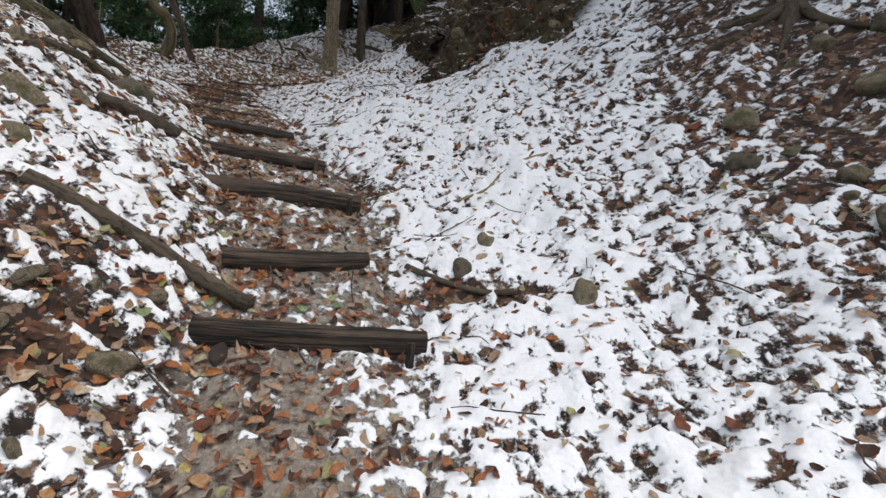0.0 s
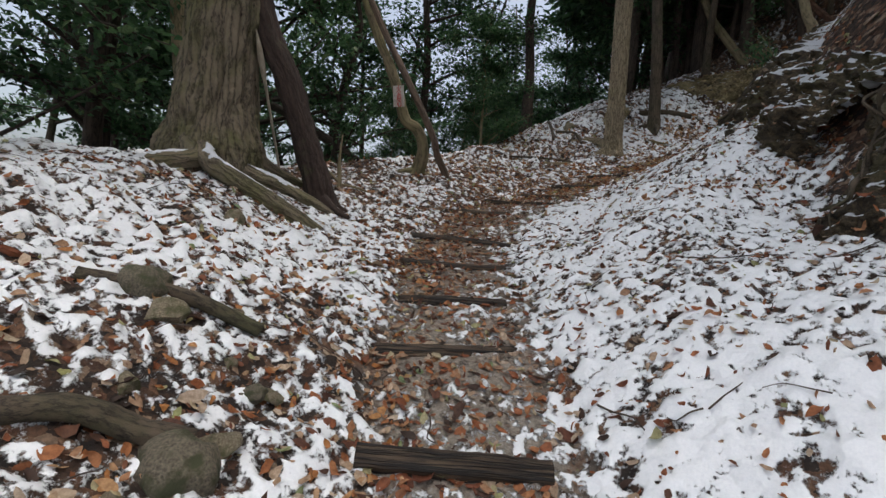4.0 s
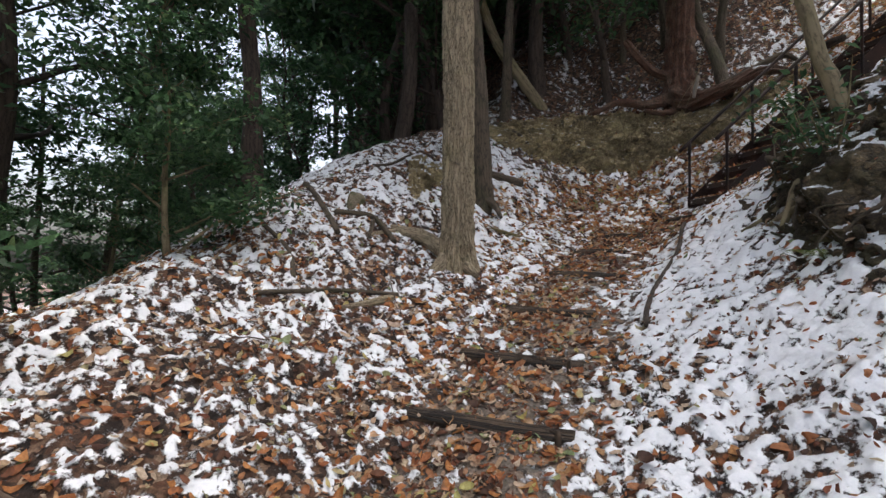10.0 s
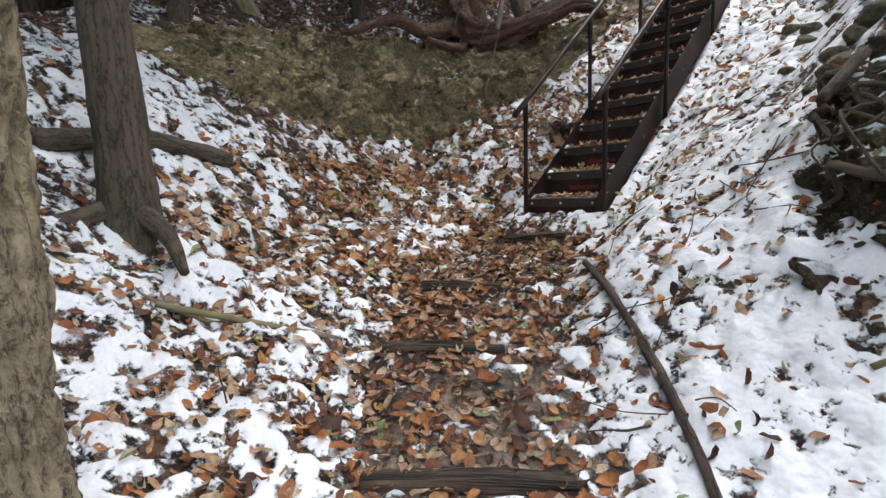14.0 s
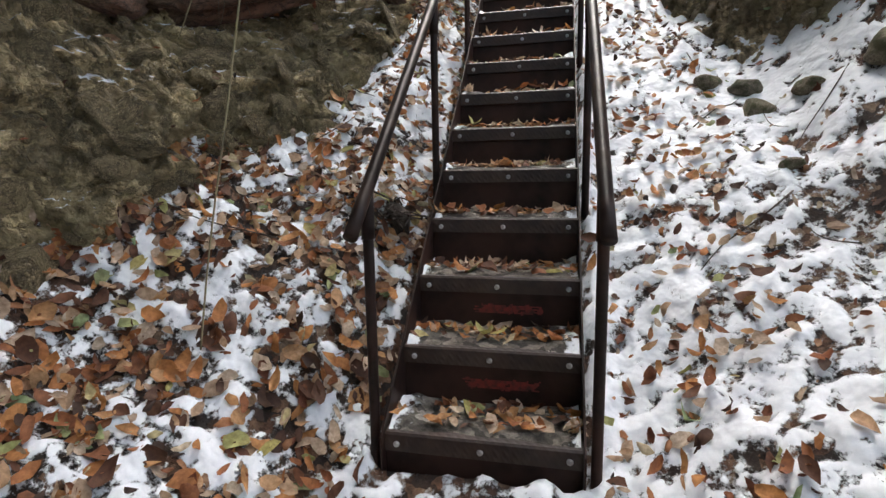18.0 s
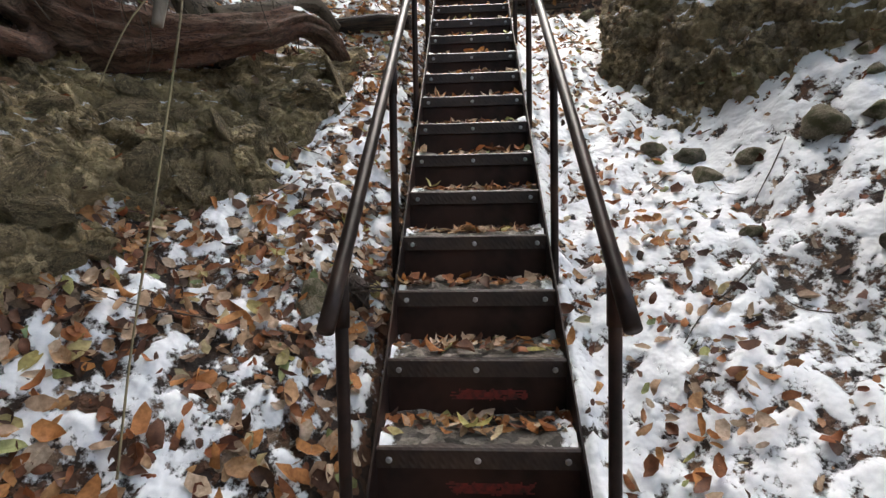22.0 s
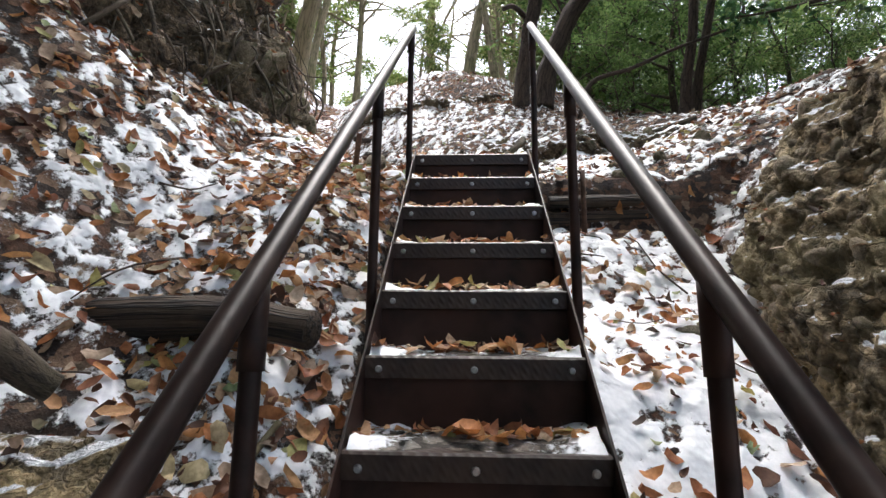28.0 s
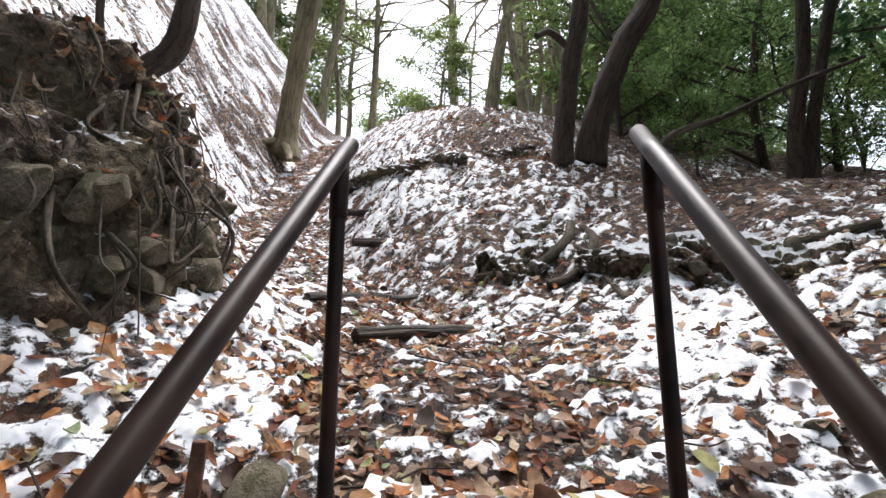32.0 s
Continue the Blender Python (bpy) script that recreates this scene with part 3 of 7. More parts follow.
def snow_cover(x, y, o):
    """How much snow lies at a place, before its patches are cut out: less on the trodden strip, more on the right-hand bank."""
    a = np.abs(o)
    p = np.stack([x, y, np.zeros_like(x)], 1)
    left = o >= 0
    c_right = 0.585 + 0.03 * smooth(6.5, 7.5, x) + 0.045 * smooth(-1.2, -0.4, y) * smooth(2.2, 1.4, x) - 0.10 * smooth(2.9, 4.0, y) + 0.12 * gnoise(p * 0.9 + 2)
    c_left = 0.51 + 0.05 * smooth(1.4, 0.6, x) * smooth(-3.2, -2.6, y) * smooth(0.4, -0.2, y) + 0.05 * smooth(7.6, 9.4, x) + 0.055 * smooth(-0.6, 0.9, y) * smooth(5.2, 4.4, y) + 0.02 * smooth(-3.4, -4.0, y) * smooth(3.2, 2.2, x) - 0.06 * smooth(7.6, 7.0, x) * smooth(2.2, 3.0, x) + 0.12 * gnoise(p * 1.1 + 6)
    k = smooth(-0.25, 0.25, o)
    c = c_right * (1 - k) + c_left * k
    trod = 1 - smooth(0.32, 0.62, a + 0.12 * gnoise(p * 2.6))
    stairs = smooth(-0.35, -0.1, y) * smooth(3.75, 3.6, y)
    c = c - trod * (1 - stairs) * (0.17 + 0.14 * gnoise(p * 1.3)) * (1 - 0.55 * smooth(3.6, 4.6, y))
    # dim hillside above the rock wall
    c = c - 0.06 * smooth(-0.8, -1.2, x) * smooth(1.2, 1.8, y) * smooth(4.6, 3.8, y) - 0.32 * smooth(-1.0, -0.4, y) * smooth(3.2, 4.0, x) * smooth(7.2, 6.6, x)
    # less snow up here, partly to stand in for the hillside's shade
    c = c - 0.19 * smooth(-1.7, -2.8, x) * smooth(2.2, 0.5, y) - 0.13 * smooth(-1.3, -2.0, x) * smooth(0.3, 1.0, y) * smooth(3.3, 2.6, y)
    # the leafy hollow under the rock wall, and snow thinned by the grey tree in place of shade
    c = c - 0.11 * np.exp(-((x + 0.9) ** 2 + (y + 1.0) ** 2) / 1.0) * left
    c = c - 0.03 * smooth(-2.6, -3.4, y) * smooth(4.5, 2.5, x) + 0.12 * np.exp(-((x - 6.7) ** 2 / 1.2 + (y + 4.6) ** 2 / 0.4))
    # less snow at the wall foot, as leaf cover and as a shade tint
    c = c - 0.12 * np.exp(-((x + 1.5) ** 2 / 0.12 + (y + 0.1) ** 2 / 0.5))
    c = c - 0.22 * np.exp(-(x ** 2 / 0.14 + (y + 0.3) ** 2 / 0.06))
    c = c - 0.15 * np.exp(-((x - 9.9) ** 2 / 0.9 + (y + 3.5) ** 2 / 0.35))
    # bare earth of the upper bank at the foot of the trail, and a mossy scar across from it
    c = c - (0.19 + 0.10 * gnoise(p * 2.3 + 3)) * smooth(0.1, 1.7, y + 0.8 * gnoise(p * 1.3)) * smooth(7.0, 8.4, x)
    c = c - 0.30 * np.exp(-((x - 11.6) ** 2 + (y + 2.2) ** 2) / 0.05)
    # earth scar on the right edge of the trail beside the first logs
    c = c - 0.42 * np.exp(-((x - 10.64) ** 2 / 0.008 + (y + 0.72) ** 2 / 0.05)) - 0.36 * np.exp(-((x - 10.75) ** 2 / 0.008 + (y + 0.4) ** 2 / 0.05))
    # earth between the humps above the stair head; snow thinned on the right for leaves and tree shade
    c = c - 0.11 * smooth(5.4, 6.4, y) * smooth(-1.2, 0.0, x) - 0.05 * smooth(4.2, 5.2, y) * smooth(0.8, 1.8, x)
    return c


def snow_lift(x, y, s):
    """Height of the lumpy snow sheet over the litter."""
    p = np.stack([x, y, np.zeros_like(x)], 1)
    return SNOW_THICK * smooth(0.42, 0.72, s) * (0.85 + 0.55 * gnoise(p * 7 + 4) + 0.35 * gnoise(p * 13 + 1)) + 0.010 * gnoise(p * 11 + 8)


def snow_depth(x, y, o, steep):
    """The snow layer at a place, with its patches: above a half it lies, below it the litter shows."""
    p = np.stack([x, y, np.zeros_like(x)], 1)
    warp = np.stack([x + 0.05 * gnoise(p * 5), y + 0.05 * gnoise(p * 5 + 9), np.zeros_like(x)], 1)
    patch = 0.09 * gnoise(warp * 4.0) + 0.20 * gnoise(warp * 8.5 + 3) + 0.34 * gnoise(warp * 16.0 + 5) + 0.07 * gnoise(warp * 1.9 + 8)
    return snow_cover(x, y, o) + patch - 0.26 * smooth(1.25, 2.1, steep) + (0.17 + 0.12 * gnoise(p * 1.6)) * smooth(5.4, 6.8, y) * smooth(-1.3, -2.2, x) * smooth(1.0, 1.7, steep)


def axis_steps(lo, hi, step, reach):
    mid = np.arange(lo, hi + step / 2, step)
    g = np.cumsum(step * np.concatenate([1.045 ** np.arange(1, 54), 1.045 ** 53 * 1.3 ** np.arange(1, 40)]))
    g = g[g < reach]
    return np.concatenate([lo - g[::-1], mid, hi + g])


def build_ground():
    xs, ys = axis_steps(-2.2, 12.2, 0.026, 400), axis_steps(-5.8, 7.2, 0.026, 400)
    X, Y = np.meshgrid(xs, ys, indexing="ij")
    x, y = X.ravel(), Y.ravel()
    h, o = land(x, y)
    z = h + relief(x, y, o)
    gx, gy = np.gradient(h.reshape(X.shape), xs, ys)
    steep = np.hypot(gx, gy).ravel()
    s = snow_depth(x, y, o, steep)
    z = z + snow_lift(x, y, s)
    p = np.stack([x, y, np.zeros_like(x)], 1)
    slush = (1 - smooth(0.3, 0.6, np.abs(o) + 0.15 * gnoise(p * 3))) * (0.55 + 0.45 * smooth(6.5, 8.5, x)) * smooth(0.2, 1.2, x)
    n, k = len(xs), len(ys)
    i = np.arange(n - 1)[:, None] * k
    j = np.arange(k - 1)[None, :]
    f = np.stack([i + j, i + k + j, i + k + j + 1, i + j + 1], -1).reshape(-1, 4)
    me = mesh_of("ground", np.stack([x, y, z], 1), f, GROUND)
    float_layer(me, "snow", s)
    float_layer(me, "path", slush)
    return tagged(new("ground", me), "steep forest ground under patchy thin snow and leaf mould", "ground", kind="structure")


build_ground()


# ---- steel stair ----
RISE, RUN, STEPS, HALF = 0.2024, 0.2229, 17, 0.298
stair = thing("steel_stair", (0, 0, 0), "narrow dark brown steel stair with pipe handrails on a slope", "stairs")


def tread_mesh():
    """A folded plate: tread with a worn front lip and a riser set back under it."""
    bm = bmesh.new()
    prof = [(-0.004, -0.058), (-0.004, -0.004), (0.002, 0.002), (0.240, 0.002), (0.240, -0.003), (0.012, -0.003), (0.012, -0.205), (0.008, -0.205), (0.008, -0.058)]
    ring = []
    for sx in (-1, 1):
        ring.append([bm.verts.new((sx * HALF, py, pz)) for py, pz in prof])
    n = len(prof)
    for k in range(n):
        bm.faces.new([ring[0][k], ring[0][(k + 1) % n], ring[1][(k + 1) % n], ring[1][k]])
    bm.faces.new(ring[0][::-1])
    bm.faces.new(ring[1])
    bmesh.ops.recalc_face_normals(bm, faces=bm.faces[:])
    me = bpy.data.meshes.new("step")
    bm.to_mesh(me)
    bm.free()
    me.materials.append(STEEL)
    me.materials.append(TREADPLATE)
    for f in me.polygons:
        if f.center.z > -0.004 or (f.center.y < 0 and f.center.z > -0.05):
            f.material_index = 1
    return me


def bolt_mesh():
    bm = bmesh.new()
    bmesh.ops.create_cone(bm, cap_ends=True, segments=10, radius1=0.0105, radius2=0.007, depth=0.007, matrix=pose(0, -0.0075, 0, 90, 0, 0))
    me = bpy.data.meshes.new("bolt")
    bm.to_mesh(me)
    bm.free()
    me.materials.append(ZINC)
    return me


def paint_mesh(k):
    """A worn brush stroke on the riser, broken up toward its ends."""
    nx, nz = 60, 9
    X, Z = np.meshgrid(np.linspace(-0.11, 0.19, nx), np.linspace(-0.142, -0.1, nz), indexing="ij")
    v = np.stack([X.ravel(), np.full(X.size, 0.0065), Z.ravel()], 1)
    i = np.arange(nx - 1)[:, None] * nz
    j = np.arange(nz - 1)[None, :]
    f = np.stack([i + j, i + nz + j, i + nz + j + 1, i + j + 1], -1).reshape(-1, 4)
    c = v[f].mean(1)
    ends = smooth(0.15, 0.09, np.abs(c[:, 0] - 0.04)) * smooth(0.022, 0.012, np.abs(c[:, 2] + 0.121))
    keep = fbm(c * np.array([40, 1, 110.0]) + k, 2) + 1.3 * ends > 0.75
    return mesh_of("paint_mark", v, f[keep], REDPAINT)


def build_stair():
    tm, bmz = tread_mesh(), bolt_mesh()
    for k in range(STEPS):
        ob = part("step", tm, None, stair)
        ob.location = (0, k * RUN, k * RISE + 0.034)
        for sx in (-0.26, 0, 0.26):
            b = part("bolt", bmz, None, ob)
            b.location = (sx, 0, -0.034)
        if k in (1, 2):
            part("paint_mark", paint_mesh(k), REDPAINT, ob, "worn red paint stroke")
    for sx in (-1, 1):
        bm = bmesh.new()
        prof = [(-0.03, -0.22), (-0.03, 0.03), (3.60, 3.31), (3.66, 3.31), (3.66, 3.06)]
        vs = [[bm.verts.new((sx * HALF + d * sx, py, pz)) for py, pz in prof] for d in (0.0005, 0.0065)]
        n = len(prof)
        bm.faces.new(vs[0])
        bm.faces.new(vs[1][::-1])
        for i in range(n):
            bm.faces.new([vs[0][i], vs[1][i], vs[1][(i + 1) % n], vs[0][(i + 1) % n]])
        bmesh.ops.recalc_face_normals(bm, faces=bm.faces[:])
        part("stringer", bm, STEEL, stair, "flat steel side plate")
        s = RISE / RUN
        r0, r1 = (sx * 0.336, -0.115, 0.655), (sx * 0.336, 3.66, 0.655 + 3.775 * s)
        rail = part("handrail", tube_mesh("handrail", [tube([(*r0, 0.0205), (*r1, 0.0205)], 40, 18, 0.02, 9.0)], RAILPAINT), None, stair, "round brown steel pipe handrail with worn paint")
        for p in range(5):
            y = 0.02 + 0.893 * p
            top = 0.655 + (y + 0.115) * s - 0.012
            foot = max(ground_z(sx * 0.336, y) - 0.08, (y / RUN) * RISE - 0.20)
            post = part("post", tube_mesh("post", [tube([(sx * 0.336, y, foot, 0.0165), (sx * 0.336, y, top, 0.0165)], 12, 14)], STEEL), None, stair)
            part("collar", tube_mesh("collar", [tube([(sx * 0.336, y, top - 0.13, 0.0205), (sx * 0.336, y, top + 0.006, 0.0205)], 4, 14)], STEEL), None, post)


build_stair()


# ---- crumbling rock ----
def rock_sheet(name, base, top, label, mat, rough=0.10, back=0.8, cols=170, rows=60, seed=0.0, cobble=1.0, blocks=0.5, frost=0.18, drift=0.0, bulge=0.10):
    """A weathered face between a foot line and a brow line, folded back into the slope above."""
    b, t = curve_through(base, cols), curve_through(top, cols)
    v = np.concatenate([np.linspace(-0.12, 1, rows), np.linspace(1.04, 1.5, 12)])
    out = np.gradient(b[:, :2], axis=0)
    nor = np.stack([out[:, 1], -out[:, 0], np.zeros(cols)], 1)
    nor /= np.linalg.norm(nor, axis=1)[:, None]
    toward = (t - b) * np.array([1, 1, 0])
    flip = np.sign((nor * toward).sum(1).mean())
    nor = nor * (-flip if flip else 1)
    P = np.zeros((cols, len(v), 3))
    for j, k in enumerate(v):
        if k <= 1:
            P[:, j] = b + (t - b) * k
            P[:, j] += nor * (bulge * math.sin(max(k, 0) * math.pi))
        else:
            P[:, j] = t - nor * (k - 1) * 2 * back + np.array([0, 0, 0.3 * (k - 1)])
    p = P.reshape(-1, 3)
    n1 = fbm(p * 2.2 + seed, 3)
    bed = np.array(Matrix.Rotation(0.6, 3, "X") @ Matrix.Rotation(0.5, 3, "Y"))
    q = p @ bed
    wob = 0.22 * gnoise(p * 5 + seed)[:, None]
    _, tag0, tilt0 = cells(q * np.array([2.0, 2.0, 3.4]) + wob + seed)
    f1, tag1, tilt1 = cells(q * np.array([5.0, 5.0, 8.5]) + wob + seed)
    f2, tag2, tilt2 = cells(p * 13.0 + wob + seed)
    d = rough * 0.7 * n1 + cobble * (0.05 * (0.7 - f1) + 0.02 * (0.6 - f2)) + 0.03 * (0.4 - np.abs(gnoise(p * 8 + seed))) + 0.02 * (0.4 - np.abs(gnoise(p * 17 + seed)))
    d = d + blocks * (0.09 * (tag0 - 0.5) + 0.08 * tilt0 + 0.075 * (tag1 - 0.5) + 0.085 * tilt1 + 0.045 * (tag2 - 0.5) + 0.06 * tilt2) + 0.014 * fbm(p * 26 + seed, 2)
    fade = np.tile(np.where(v < 1, 1.0, np.clip(1.5 - v, 0, 0.5) * 2), cols)
    p = p + np.repeat(nor, len(v), axis=0) * (d * fade)[:, None] + np.array([0, 0, 0.35]) * (d * fade)[:, None]
    i = np.arange(cols - 1)[:, None] * len(v)
    j = np.arange(len(v) - 1)[None, :]
    f = np.stack([i + j, i + len(v) + j, i + len(v) + j + 1, i + j + 1], -1).reshape(-1, 4)
    me = mesh_of(name, p, f, mat, False)
    nz = np.zeros(len(p) * 3, np.float32)
    me.vertices.foreach_get("normal", nz)
    up = nz.reshape(-1, 3)[:, 2]
    s = frost + np.repeat(np.linspace(drift, 0, cols), len(v)) + 0.62 * smooth(0.45, 0.9, np.abs(up)) + 0.16 * fbm(p * 5 + seed, 3)
    float_layer(me, "snow", s)
    ob = new(name, me)
    return tagged(ob, label, "rock face"), p, nor


def rock_material(name, dark, mid, light, moss, cell=9.0, rounded=False):
    """Broken stone: angular chips or rounded pebbles of their own tone between dark cracks, moss stains, and snow on its ledges by the layer "snow"."""
    m, n, l, b = material(name)
    co = n.new("ShaderNodeTexCoord").outputs["Object"]
    warp = noise_node(n, l, 6, 4, 0.65, co)
    mv = n.new("ShaderNodeMix")
    mv.data_type = "VECTOR"
    mv.inputs[0].default_value = 0.12 if rounded else 0.16
    l.new(co, mv.inputs[4])
    l.new(warp.outputs[1], mv.inputs[5])

    def cellular(scale, feature, stretch, metric="EUCLIDEAN"):
        mp = n.new("ShaderNodeMapping")
        mp.inputs["Rotation"].default_value = (0.5, 0.4, 0.2)
        mp.inputs["Scale"].default_value = stretch
        l.new(mv.outputs[1], mp.inputs[0])
        v = n.new("ShaderNodeTexVoronoi")
        v.feature = feature
        if feature == "F1":
            v.distance = metric
        v.inputs["Scale"].default_value = scale
        l.new(mp.outputs[0], v.inputs["Vector"])
        return v

    def maths(op, a, k, c):
        x = n.new("ShaderNodeMath")
        x.operation = op
        for sock, val in zip(x.inputs, (a, k, c)):
            if isinstance(val, bpy.types.NodeSocket):
                l.new(val, sock)
            else:
                sock.default_value = val
        return x.outputs[0]

    def times(a, c, fac=1.0):
        x = n.new("ShaderNodeMix")
        x.data_type = "RGBA"
        x.blend_type = "MULTIPLY"
        x.inputs[0].default_value = fac
        l.new(a, x.inputs[6])
        l.new(c, x.inputs[7])
        return x.outputs[2]

    flat = (1, 1, 1.1) if rounded else (1, 0.75, 1.7)
    metric = "EUCLIDEAN" if rounded else "MANHATTAN"
    big_c, small_c = cellular(cell, "F1", flat, metric), cellular(cell * 2.6, "F1", flat, metric)
    edge = cellular(cell * 0.55, "DISTANCE_TO_EDGE", flat)
    g = noise_node(n, l, 32, 6, 0.72, co)
    grit = noise_node(n, l, 120, 4, 0.7, co)
    stain = noise_node(n, l, 1.8, 4, 0.6, co)
    col = ramp_node(n, l, g.outputs[0], [(0.3, dark), (0.5, mid), (0.72, light)]).outputs[0]
    heights = []
    for v, lo, hi in ((big_c, 0.5, 1.3), (small_c, 0.6, 1.25)):
        sep = n.new("ShaderNodeSeparateColor")
        l.new(v.outputs["Color"], sep.inputs[0])
        col = times(col, ramp_node(n, l, sep.outputs[0], [(0, (lo, lo, lo * 0.97)), (1, (hi, hi * 0.98, hi * 0.92))]).outputs[0])
        gap = ramp_node(n, l, v.outputs["Distance"], [(0.42, (1, 1, 1)), (0.85 if not rounded else 0.68, (0.45, 0.43, 0.4))])
        col = times(col, gap.outputs[0], 0.6)
        heights.append((sep.outputs[1], gap.outputs[0]))
    col = times(col, ramp_node(n, l, grit.outputs[0], [(0.3, (0.6, 0.6, 0.6)), (0.65, (1.2, 1.2, 1.2))]).outputs[0], 0.8)
    ms = ramp_node(n, l, stain.outputs[0], [(0.46, (0, 0, 0)), (0.62, (0.6, 0.6, 0.6))])
    col = mix_node(n, l, ms.outputs[0], col, moss)
    cr = ramp_node(n, l, edge.outputs["Distance"], [(0.0, (0.6, 0.6, 0.6)), (0.02, (0, 0, 0))])
    col = mix_node(n, l, cr.outputs[0], col, tuple(c * 0.5 for c in dark))
    at = n.new("ShaderNodeAttribute")
    at.attribute_name = "snow"
    sm = maths("MULTIPLY_ADD", g.outputs[0], 0.4, at.outputs["Fac"])
    mask = ramp_node(n, l, sm, [(0.76, (0, 0, 0)), (0.84, (1, 1, 1))])
    col = mix_node(n, l, mask.outputs[0], col, (0.74, 0.77, 0.81))
    l.new(col, b.inputs["Base Color"])
    b.inputs["Roughness"].default_value = 0.9
    h = maths("MULTIPLY_ADD", cr.outputs[0], -0.8, g.outputs[0])
    for (tag, gap), k in zip(heights, (0.9, 0.5)):
        h = maths("MULTIPLY_ADD", tag, k * (0.5 if rounded else 1.0), h)
        h = maths("MULTIPLY_ADD", gap, k, h)
    h = maths("MULTIPLY_ADD", grit.outputs[0], 0.25, h)
    bump_node(n, l, h, 1.0, 0.024, b)
    return m


CLIFF = rock_material("crumbling_olive_rock", (0.23, 0.182, 0.108), (0.58, 0.47, 0.29), (0.8, 0.67, 0.46), (0.4, 0.325, 0.175), 9.0)
CONGLOMERATE = rock_material("pebbly_tan_rock", (0.18, 0.143, 0.095), (0.47, 0.385, 0.265), (0.7, 0.6, 0.44), (0.33, 0.28, 0.15), 11.0, True)

# brown as the bank's earth, and darkened further in place of canopy shade
MOSSY = rock_material("mossy_brown_rock", (0.04, 0.03, 0.02), (0.15, 0.112, 0.072), (0.30, 0.235, 0.155), (0.11, 0.1, 0.045), 9.0)
EARTH = rock_material("dark_root_bound_earth", (0.06, 0.042, 0.03), (0.19, 0.138, 0.096), (0.36, 0.28, 0.2), (0.15, 0.13, 0.065), 14.0, True)
cliff, _, CLIFF_N = rock_sheet("rock_cliff", [(-2.2, -2.5, 0.85), (-1.96, -1.5, 0.68), (-1.75, -0.75, 0.55), (-1.52, -0.2, 0.47), (-1.33, 0.2, 0.58), (-1.09, 0.6, 0.74), (-0.91, 1.0, 1.0), (-0.81, 1.45, 1.36), (-0.8, 2.1, 1.9)],
                         [(-2.55, -2.5, 1.4), (-2.4, -1.5, 1.55), (-2.22, -0.75, 1.62), (-2.06, -0.2, 1.62), (-1.92, 0.2, 1.62), (-1.72, 0.62, 1.62), (-1.46, 1.1, 1.64), (-1.12, 1.6, 1.86), (-0.86, 2.15, 2.08)],
                         "low crumbling olive-brown rock wall with cracks and moss", CLIFF, 0.06, 0.8, 380, 100, 3.0, 0.08, 0.55, 0.0)
outcrop, OUT_P, _ = rock_sheet("rock_outcrop", [(2.5, 0.85, 1.7), (1.95, 1.15, 1.62), (1.56, 1.4, 1.47), (1.3, 1.72, 1.55), (1.08, 2.02, 1.7), (0.95, 2.35, 1.93), (1.02, 2.8, 2.32), (1.25, 3.3, 2.8)],
                         [(3.1, 1.25, 2.75), (2.5, 1.55, 2.85), (2.1, 1.8, 3.1), (1.8, 2.05, 3.3), (1.58, 2.28, 3.34), (1.44, 2.55, 3.27), (1.42, 2.9, 3.25), (1.62, 3.35, 3.35)],
                         "dark pebbly rock outcrop with embedded cobbles and snowy ledges", CONGLOMERATE, 0.10, 1.0, 290, 100, 11.0, 0.25, 0.28, 0.06, 0.5)
rbank, RB_P, _ = rock_sheet("rock_bank", [(5.2, -0.9, -1.72), (4.4, -1.25, -1.62), (3.6, -1.48, -1.3), (2.95, -1.3, -0.92), (2.3, -1.08, -0.6), (1.88, -0.84, -0.3), (1.62, -0.42, 0.04), (1.62, 0.0, 0.36), (1.72, 0.45, 0.76), (1.85, 0.85, 1.15)],
                         [(5.4, -0.2, -0.9), (4.5, -0.5, -0.55), (3.8, -0.7, -0.25), (3.3, -0.55, 0.1), (2.75, -0.35, 0.45), (2.45, -0.1, 0.7), (2.3, 0.2, 1.0), (2.3, 0.5, 1.3), (2.4, 0.75, 1.6), (2.55, 1.0, 1.9)],
                         "dark rocky bank with broken stones and patches of snow", MOSSY, 0.12, 1.0, 340, 60, 21.0, 0.2, 0.8, 0.27, 0.0, 0.22)
ebank, EB_P, _ = rock_sheet("mossy_bank", [(5.9, -0.75, -2.2), (6.5, -0.85, -2.3), (6.89, -0.4, -2.1), (7.04, 0.04, -1.7), (7.24, 0.45, -1.66), (7.59, 0.7, -1.79)],
                         [(5.86, -0.1, -0.1), (6.3, 0.25, 0.1), (6.4, 0.7, 0.4), (6.55, 1.2, 0.6), (6.75, 1.6, 0.7), (7.1, 1.9, 0.6)],
                         "brown mossy rock bank with roots above the snowy slope", MOSSY, 0.12, 1.0, 220, 90, 61.0, 0.15, 0.5, 0.24, 0.0, 0.05)


mound, MOUND_P, _ = rock_sheet("root_mound", [(-2.6, 2.6, 3.4), (-1.85, 3.3, 3.45), (-1.36, 3.92, 3.52), (-1.27, 4.4, 3.74), (-1.45, 4.95, 4.0), (-2.1, 5.5, 4.5)],
                         [(-3.0, 3.0, 4.6), (-2.2, 3.62, 4.8), (-1.72, 4.15, 4.85), (-1.6, 4.5, 4.84), (-1.72, 4.95, 4.74), (-2.5, 5.6, 5.1)],
                         "dark overhanging earth mound bound with roots and stones", EARTH, 0.16, 0.9, 200, 80, 31.0, 0.2, 0.4, 0.1)


